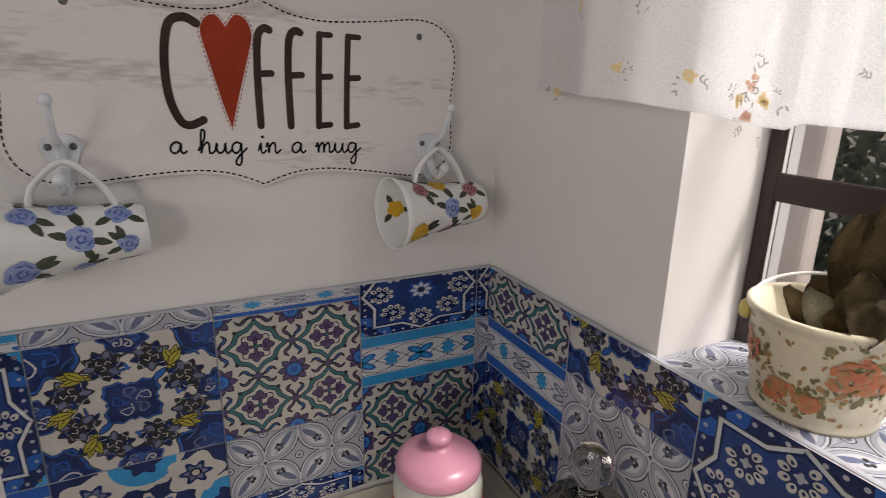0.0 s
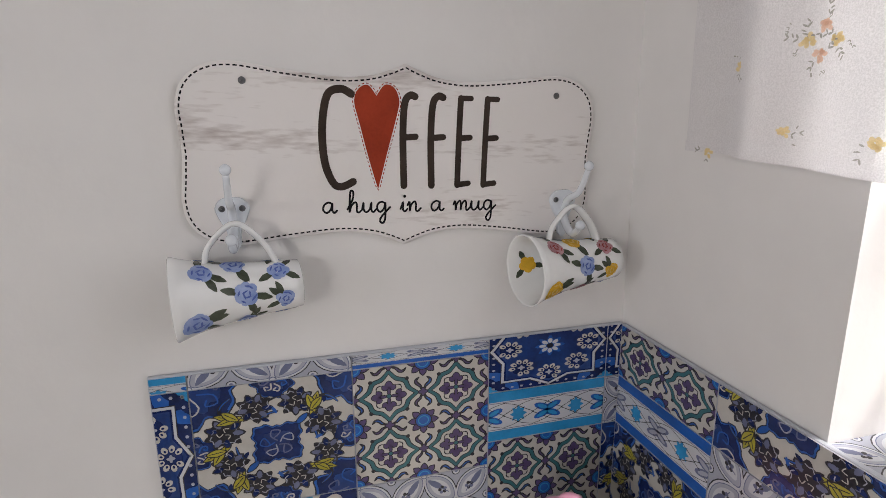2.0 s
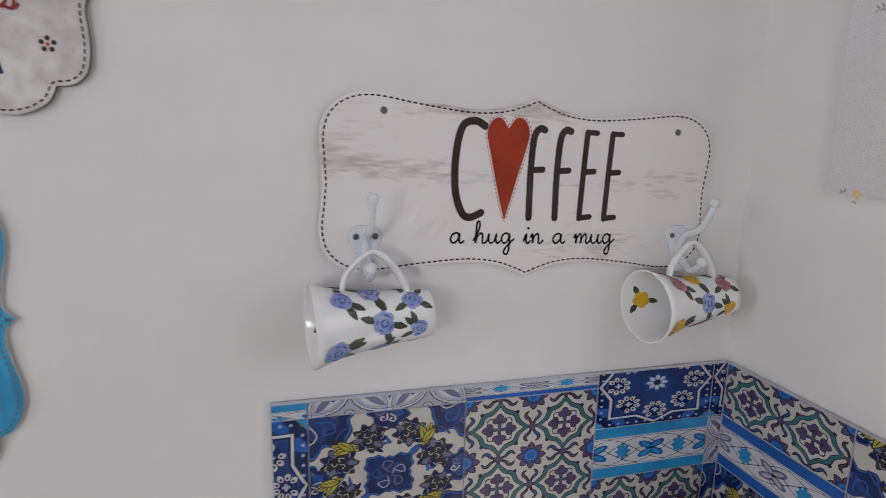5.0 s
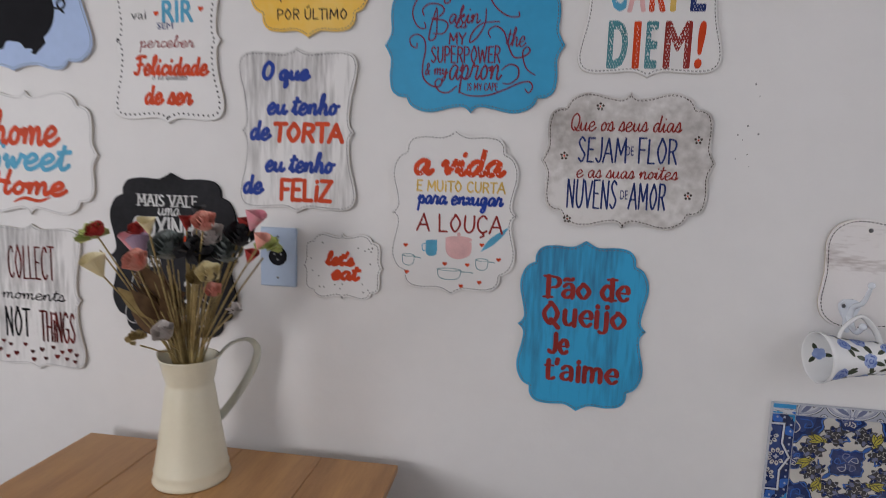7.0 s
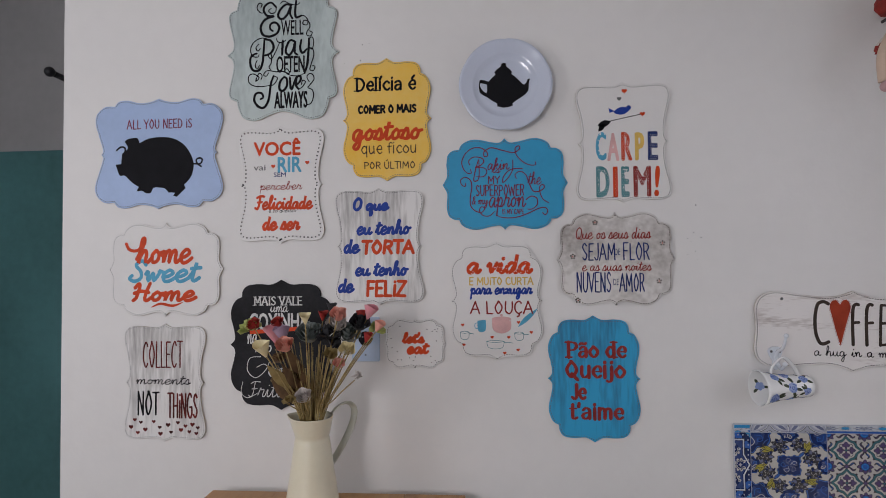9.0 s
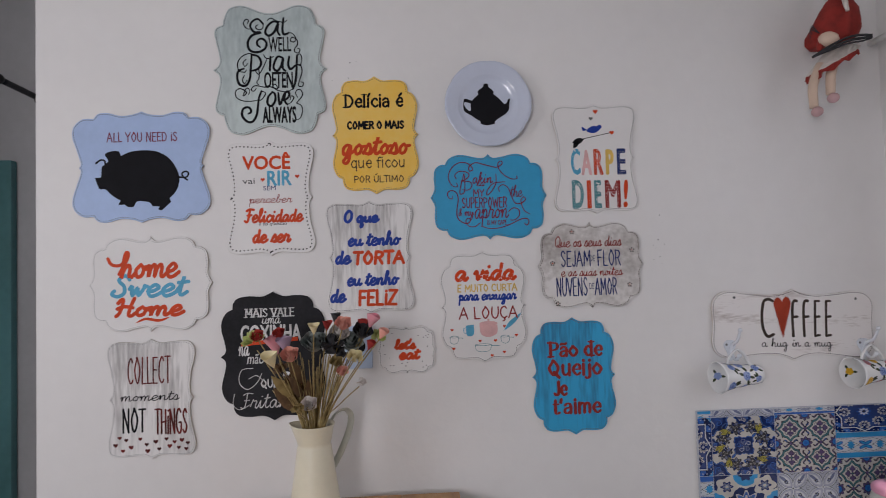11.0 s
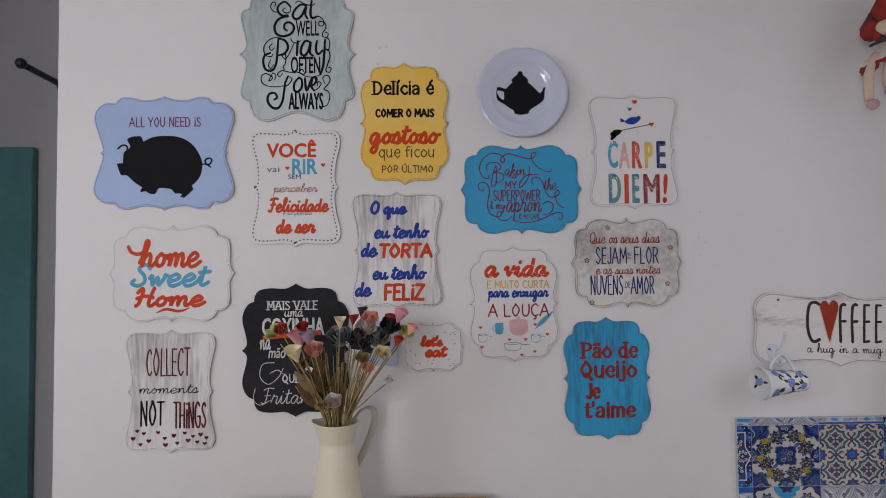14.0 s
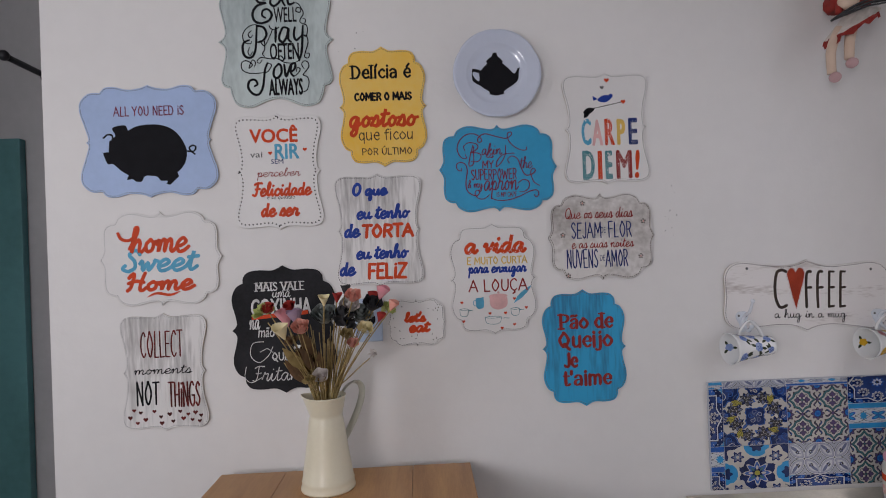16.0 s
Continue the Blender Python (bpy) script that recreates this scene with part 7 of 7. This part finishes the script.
def dry_leaf(base, tip, bend, wide, face, material):
    """A broad crumpled leaf from base to tip, bowed by bend, its flat side towards face."""
    b = bmesh.new()
    rows = []
    ph = rg.uniform(0, 6)
    for k in range(13):
        t = k / 12
        c = base.lerp(tip, t) + bend * math.sin(math.pi * t)
        along = (tip - base).normalized()
        across = along.cross(face).normalized()
        out = across.cross(along).normalized()
        w = wide * (math.sin(math.pi * (0.06 + 0.90 * t)) ** 0.7) * (1 + 0.12 * math.sin(9 * t + ph))
        row = []
        for m in (-1, -0.66, -0.33, 0, 0.33, 0.66, 1):
            fold = 0.32 * abs(m) ** 1.5 + 0.16 * math.sin(7 * t + 2.4 * m + ph) + 0.08 * math.sin(17 * t - 4 * m + ph)
            row.append(b.verts.new(c + across * w * m * (1 - 0.12 * abs(m)) + out * wide * fold))
        rows.append(row)
    for p, q in zip(rows, rows[1:]):
        for k in range(6):
            b.faces.new((p[k], p[k + 1], q[k + 1], q[k]))
    bmesh.ops.solidify(b, geom=b.faces[:], thickness=0.0009)
    part("leaf", b, material, plant, smooth=True)


RIM = BH - 0.013
UP = Vector((0, 0, 1))


def spot(s, f, z):
    return SIDE * s + TOWARD * f + UP * (RIM + z)


dry_leaf(spot(0.012, 0.012, -0.03), spot(-0.017, 0.022, 0.020), TOWARD * 0.004 + UP * 0.006, 0.013, TOWARD, M_GREYLEAF)
dry_leaf(spot(-0.004, 0.004, -0.03), spot(-0.030, 0.004, 0.014), UP * 0.006, 0.011, TOWARD - SIDE * 0.4, M_DRY)
dry_leaf(spot(-0.01, -0.01, -0.03), spot(-0.008, -0.012, 0.022), UP * 0.004, 0.014, TOWARD, M_DRY)
dry_leaf(spot(0.010, 0.020, -0.02), spot(0.000, 0.034, 0.014), UP * 0.004, 0.010, TOWARD, M_DRY)
for s0, f0, z0, s1, f1, z1, wd in ((0.010, 0.0, -0.02, 0.004, 0.0, 0.050, 0.017), (0.02, 0.0, -0.02, 0.024, 0.0, 0.062, 0.018), (0.03, 0.0, -0.02, 0.050, 0.0, 0.055, 0.018),
                                   (0.02, 0.02, -0.02, 0.012, 0.038, 0.030, 0.017), (0.02, 0.02, 0.03, 0.020, 0.048, -0.006, 0.019), (0.03, 0.02, 0.03, 0.046, 0.044, -0.004, 0.018),
                                   (0.03, 0.01, 0.0, 0.046, 0.026, 0.045, 0.017), (0.02, 0.01, 0.0, 0.020, 0.030, 0.056, 0.016), (0.01, -0.02, 0.0, 0.016, -0.025, 0.05, 0.017), (0.03, -0.02, 0.0, 0.042, -0.022, 0.06, 0.018)):
    dry_leaf(spot(s0, f0, z0), spot(s1, f1, z1 * (1.45 if z1 > 0 else 1)), UP * 0.008 + TOWARD * 0.004, wd, TOWARD + UP * rg.uniform(-0.2, 0.5), M_DRY)
dry_leaf(spot(0.024, 0.006, 0.082), spot(0.050, 0.008, 0.094), UP * 0.006, 0.009, UP + TOWARD * 0.6, M_GREYLEAF)

# ---- jars on the worktop ----
M_PINK = mat("pink_enamel_lid", (0.66, 0.30, 0.42), 0.3, 0.05, 14, coat=0.3)
M_CLEAR = bpy.data.materials.new("clear_glass")
M_CLEAR.use_nodes = True
_p = M_CLEAR.node_tree.nodes["Principled BSDF"]
_p.inputs["Transmission Weight"].default_value, _p.inputs["Roughness"].default_value, _p.inputs["IOR"].default_value = 1.0, 0.03, 1.45
jar = thing("storage_jar", (-0.139, -0.135, COUNTER + 0.0001), "floral storage jar with a pink knobbed lid", "jar")
b = bmesh.new()
lathe(b, [(0.0001, 0.002), (0.042, 0.002), (0.046, 0.006), (0.050, 0.04), (0.050, 0.098), (0.046, 0.110), (0.040, 0.114), (0.0001, 0.114)], 36)
bmesh.ops.recalc_face_normals(b, faces=b.faces)
part("body", b, mat("jar_cream", (0.62, 0.62, 0.58), 0.3, 0.06, 20), jar, smooth=True)
b = bmesh.new()
lathe(b, [(0.0503, 0.066), (0.0508, 0.068), (0.0508, 0.080), (0.0503, 0.082)], 36)
part("red_band", b, M_RED, jar)
for i in range(9):
    u, v = i * 0.7, 0.045 + 0.018 * (i % 2)
    b = bmesh.new()
    for m in range(5):
        a = m * 1.257
        vs = []
        for k in range(7):
            t = 2 * math.pi * k / 7
            uu, vv = u + (0.007 * math.cos(a) + 0.005 * math.cos(t)) / 0.047, v + 0.007 * math.sin(a) + 0.005 * math.sin(t)
            vs.append(b.verts.new((0.0504 * math.cos(uu), 0.0504 * math.sin(uu), vv)))
        b.faces.new(vs)
    part("flower_print", b, (M_TEALINK, M_PINKINK, M_YELINK)[i % 3], jar)
b = bmesh.new()
lathe(b, [(0.042, 0.112), (0.0465, 0.112), (0.0475, 0.115), (0.0475, 0.122), (0.0455, 0.1265), (0.038, 0.132), (0.015, 0.1385), (0.0105, 0.1415), (0.0095, 0.144), (0.013, 0.147), (0.015, 0.151), (0.013, 0.155), (0.007, 0.157), (0.0001, 0.1575)], 40)
part("lid", b, M_PINK, jar, "glossy pink lid with a knob", smooth=True)

glass = thing("glass_jar", (-0.060, -0.284, COUNTER), "clear glass jar with a ball-knobbed domed lid", "jar")
b = bmesh.new()
lathe(b, [(0.0001, 0.0), (0.040, 0.0), (0.046, 0.005), (0.047, 0.10), (0.044, 0.12), (0.0415, 0.12), (0.0440, 0.10), (0.043, 0.008), (0.0001, 0.006)], 36)
bmesh.ops.recalc_face_normals(b, faces=b.faces)
part("body", b, M_CLEAR, glass, smooth=True)
b = bmesh.new()
lathe(b, [(0.046, 0.122), (0.0475, 0.124), (0.046, 0.132), (0.038, 0.150), (0.024, 0.162), (0.010, 0.167), (0.007, 0.171), (0.013, 0.176), (0.019, 0.187), (0.0195, 0.196), (0.016, 0.206), (0.008, 0.212), (0.0001, 0.213)], 36)
part("lid", b, M_CLEAR, glass, smooth=True)
b = bmesh.new()
for i in range(40):
    a, r = rg.uniform(0, 6.28), rg.random() ** 0.5 * 0.032
    ball(b, (r * math.cos(a), r * math.sin(a), 0.018 + rg.random() * 0.085), rg.uniform(0.008, 0.011), rg.choice((0, 0, 1)), 1, 1, 0.7, 8)
o = part("biscuit", b, [mat("biscuit_tan", (0.5, 0.36, 0.18), 0.8, 0.2, 60), mat("biscuit_cream", (0.66, 0.58, 0.42), 0.8, 0.1, 60)], None)
o.location = (-0.060, -0.284, COUNTER)
o.name = "biscuits"
tagged(o, "small tan biscuits inside the glass jar", "biscuits", kind="stuff")

# ---- enamel pitcher and paper flowers ----
PX, PYY, VASE = -1.507, -0.150, 0.965
pitcher = thing("pitcher", (PX, PYY, TABLE_Z), "cream enamel pitcher used as a vase on the table", "pitcher")
pitcher.scale = (VASE, VASE, VASE)
b = bmesh.new()
prof = [(0.0001, 0.002), (0.059, 0.002), (0.0625, 0.0), (0.064, 0.003), (0.0625, 0.008), (0.0605, 0.018), (0.0615, 0.021), (0.0598, 0.025), (0.0505, 0.085), (0.0415, 0.150), (0.0392, 0.165), (0.0378, 0.170), (0.0388, 0.174), (0.0425, 0.190), (0.0465, 0.212), (0.0478, 0.214),
        (0.0475, 0.2165), (0.0455, 0.2145), (0.0372, 0.172), (0.040, 0.150), (0.058, 0.02), (0.0001, 0.012)]
lathe(b, prof, 56)
for v in b.verts:
    if v.co.z > 0.18:
        a = math.atan2(v.co.y, v.co.x)
        k = max(0, math.cos(a - math.pi)) ** 8 * (v.co.z - 0.18) / 0.036
        v.co.x -= 0.010 * k
        v.co.z += 0.004 * k
bmesh.ops.recalc_face_normals(b, faces=b.faces)
part("body", b, M_CREAM, pitcher, smooth=True)
b = bmesh.new()
tube(b, [(0.043, 0, 0.200), (0.070, 0, 0.224), (0.102, 0, 0.228), (0.121, 0, 0.208), (0.113, 0, 0.172), (0.080, 0, 0.124), (0.0485, 0, 0.092)], 0.0085, 12, steps=6, flatten=0.35)
o = part("handle", b, mat("handle_enamel", (0.50, 0.50, 0.43), 0.35, 0.05, 20, coat=0.2), pitcher, "grey-green strap handle")
o.rotation_euler = (0, 0, radians(52))

M_F = {k: mat("paper_" + k, c, 0.75, 0.12, 60, 0.25, 220, spread=s) for k, c, s in (
    ("pink", (0.70, 0.24, 0.31), (0.66, 0.34, 0.36)), ("salmon", (0.74, 0.31, 0.25), (0.76, 0.42, 0.34)), ("red", (0.46, 0.04, 0.03), (0.30, 0.02, 0.02)), ("lavender", (0.33, 0.24, 0.36), (0.42, 0.30, 0.40)),
    ("yellow", (0.70, 0.60, 0.33), (0.74, 0.67, 0.46)), ("green", (0.40, 0.48, 0.13), (0.50, 0.52, 0.22)), ("grey", (0.07, 0.09, 0.088), (0.30, 0.33, 0.32)), ("black", (0.02, 0.02, 0.025), (0.05, 0.05, 0.055)),
    ("white", (0.66, 0.62, 0.60), (0.55, 0.50, 0.48)), ("brown", (0.16, 0.09, 0.04), (0.09, 0.05, 0.025)), ("straw", (0.38, 0.29, 0.12), (0.22, 0.155, 0.06)))}


def spiral_rose(q, c, s, up):
    """A rolled paper rose: bands of petal round a core, opening towards up."""
    m = up.to_track_quat("Z", "Y").to_matrix()
    for ring in range(4):
        r0, n = s * (0.22 + 0.25 * ring), 22
        low = [q.verts.new(c + m @ Vector((r0 * 0.55 * math.cos(2 * math.pi * k / n), r0 * 0.55 * math.sin(2 * math.pi * k / n), -s * 0.75))) for k in range(n)]
        hi = [q.verts.new(c + m @ Vector((r0 * (1 + 0.10 * math.cos(5 * 2 * math.pi * k / n + ring)) * math.cos(2 * math.pi * k / n), r0 * (1 + 0.10 * math.cos(5 * 2 * math.pi * k / n + ring)) * math.sin(2 * math.pi * k / n),
                                           s * (0.45 - 0.13 * ring + 0.10 * math.cos(3 * 2 * math.pi * k / n + ring * 1.7))))) for k in range(n)]
        for k in range(n):
            q.faces.new((low[k], low[(k + 1) % n], hi[(k + 1) % n], hi[k]))


def cone_flower(q, c, s, up):
    """A rolled paper cone with a wavy mouth."""
    m = up.to_track_quat("Z", "Y").to_matrix()
    n, rings = 20, []
    for t in (0, 0.35, 0.7, 1.0):
        r = s * (0.10 + 0.72 * t)
        rings.append([q.verts.new(c + m @ Vector((r * math.cos(2 * math.pi * k / n), r * math.sin(2 * math.pi * k / n), s * (1.5 * t - 0.9) + 0.14 * s * t * math.cos(2 * math.pi * k / n * 2)))) for k in range(n)])
    for p, r in zip(rings, rings[1:]):
        for k in range(n):
            q.faces.new((p[k], p[(k + 1) % n], r[(k + 1) % n], r[k]))


def ruffle(q, c, s, up):
    """A crumpled rosette of many thin leaves."""
    m = up.to_track_quat("Z", "Y").to_matrix()
    for k in range(26):
        a, e = rg.uniform(0, 6.28), rg.uniform(0.1, 1.35)
        d = m @ Vector((math.cos(a) * math.sin(e), math.sin(a) * math.sin(e), math.cos(e)))
        sd = d.cross(Vector((rg.uniform(-1, 1), rg.uniform(-1, 1), rg.uniform(-1, 1)))).normalized()
        q.faces.new([q.verts.new(c + p) for p in (d * s * 0.15, d * s * 0.8 + sd * s * 0.34, d * s * 1.1, d * s * 0.8 - sd * s * 0.34)])


bouquet = thing("paper_flower_bouquet", (PX, PYY, TABLE_Z + 0.0285), "bunch of mixed paper flowers on long dry stems", "flowers")
bouquet.scale = (VASE, VASE, VASE)
FLOWERS = (("red", "rose", 458, 540, 14), ("green", "ruffle", 452, 555, 22), ("red", "rose", 490, 540, 13), ("pink", "cone", 480, 562, 24), ("lavender", "cone", 503, 560, 20), ("yellow", "cone", 491, 578, 19),
           ("salmon", "rose", 517, 574, 18), ("red", "cone", 641, 531, 15), ("red", "cone", 657, 566, 12), ("yellow", "cone", 570, 527, 13), ("black", "cone", 598, 514, 12), ("red", "cone", 583, 527, 12), ("salmon", "rose", 615, 522, 16), ("white", "rose", 603, 540, 20),
           ("grey", "rose", 560, 553, 24), ("black", "ruffle", 590, 566, 24), ("grey", "rose", 622, 556, 25), ("black", "rose", 645, 538, 20), ("pink", "cone", 661, 522, 17), ("salmon", "cone", 684, 544, 13),
           ("green", "ruffle", 664, 560, 19), ("yellow", "rose", 641, 577, 15), ("white", "ruffle", 640, 632, 11), ("white", "rose", 549, 662, 16), ("salmon", "rose", 606, 610, 12), ("brown", "ruffle", 512, 640, 22), ("brown", "ruffle", 490, 618, 20), ("brown", "ruffle", 528, 655, 18), ("straw", "rose", 600, 590, 13),
           ("black", "ruffle", 594, 582, 20), ("straw", "ruffle", 535, 668, 13))
DEPTH = {"yellow": -0.24, "grey": -0.18, "white": -0.20, "pink": -0.15, "salmon": -0.19, "green": -0.17, "black": -0.16, "red": -0.17, "lavender": -0.18, "brown": -0.13, "straw": -0.2}
for kind, form, u, v, s in FLOWERS:
    x = -0.093 + (u - 470) * 0.001236
    y = DEPTH[kind] + rg.uniform(-0.03, 0.03) + 0.115
    z = 0.400 - (v - 545) * 0.00127
    k = 1 + (y + 0.085) * 0.75
    x, c = x * k, None
    c = Vector((x, y, z))
    root = Vector((max(-0.022, min(0.022, x * 0.22)) + rg.uniform(-0.006, 0.006), max(-0.022, min(0.022, y * 0.25)) + rg.uniform(-0.006, 0.006), 0.0))
    up = (c - Vector((root.x, root.y, 0.10))).normalized()
    b = bmesh.new()
    size = s * 0.00118
    if form == "rose":
        spiral_rose(b, c, size, (up + Vector((0, -0.7, 0))).normalized())
    elif form == "cone":
        cone_flower(b, c, size, up)
    else:
        ruffle(b, c, size * 1.05, up)
    fl = part("flower", b, M_F[kind], bouquet, kind + " paper flower")
    b = bmesh.new()
    out = Vector((x, y, 0))
    out = out * (min(0.027, out.length * 0.3) / max(out.length, 0.001))
    mouth = Vector((out.x, out.y, 0.182))
    root = Vector((out.x * -0.3, out.y * -0.3, 0.0))
    tube(b, [root, mouth, mouth.lerp(c, 0.5) + Vector((x * -0.04, 0, 0.002)), c - up * size * 0.7], 0.0013, 6, steps=4)
    part("stem", b, M_F["straw"], fl)
for i in range(44):
    a, r = rg.uniform(0, 6.28), rg.uniform(0.015, 0.075)
    tip = Vector((r * math.cos(a) * 1.1, r * math.sin(a) * 0.7 - 0.03, rg.uniform(0.27, 0.37)))
    b = bmesh.new()
    base = Vector((tip.x * -0.1, tip.y * -0.1, 0.0))
    tube(b, [base, Vector((tip.x * 0.3, tip.y * 0.3, 0.182)), tip], 0.0013, 6, steps=4, end=0.7)
    part("stem", b, M_F["straw"], bouquet)

for i in range(14):
    a, r, z0 = rg.uniform(2.4, 5.6), rg.uniform(0.028, 0.062), rg.uniform(0.23, 0.32)
    b = bmesh.new()
    ax = Vector((r * math.cos(a) * 1.15, r * math.sin(a) * 0.8 - 0.02, z0))
    up = Vector((ax.x * 2.2, ax.y * 2.2, 0.16)).normalized()
    sd = up.cross(Vector((rg.uniform(-1, 1), rg.uniform(-1, 1), 0.2))).normalized()
    rows = []
    for k in range(6):
        t = k / 5
        w = 0.013 * math.sin(math.pi * (0.12 + 0.86 * t))
        c = ax + up * (t - 0.5) * 0.075
        rows.append([b.verts.new(c + sd * w * m + Vector((0, 0, -0.35 * w * abs(m)))) for m in (-1, 0, 1)])
    for p, q in zip(rows, rows[1:]):
        for k in range(2):
            b.faces.new((p[k], p[k + 1], q[k + 1], q[k]))
    part("dry_leaf", b, M_F[rg.choice(("brown", "straw", "brown"))], bouquet, smooth=True)

# ---- the passage beyond the wall's end ----
structure("door_1", boxes((-3.6, -2.757, 0.684, 0.716, 0.005, 2.065), bevel=0.003), M_TEAL, "teal painted door standing in the shaded passage", "door")
hp = thing("wall_pole", (-2.668, 0.72, 2.30), "black iron pole with a ball end on a wall", "pole")
b = bmesh.new()
tube(b, [(0, 0, 0), (0.004, -0.12, 0), (0.008, -0.225, 0)], 0.011, 12, steps=3)
part("pole", b, M_BLACKROD, hp)
b = bmesh.new()
ball(b, (0.009, -0.236, 0), 0.018)
part("ball_end", b, M_BLACKROD, hp)
b = bmesh.new()
lathe(b, [(0.0001, 0.010), (0.022, 0.010), (0.026, 0.004), (0.026, 0)], 20)
o = part("wall_flange", b, M_BLACKROD, hp)
o.rotation_euler = (radians(90), 0, 0)
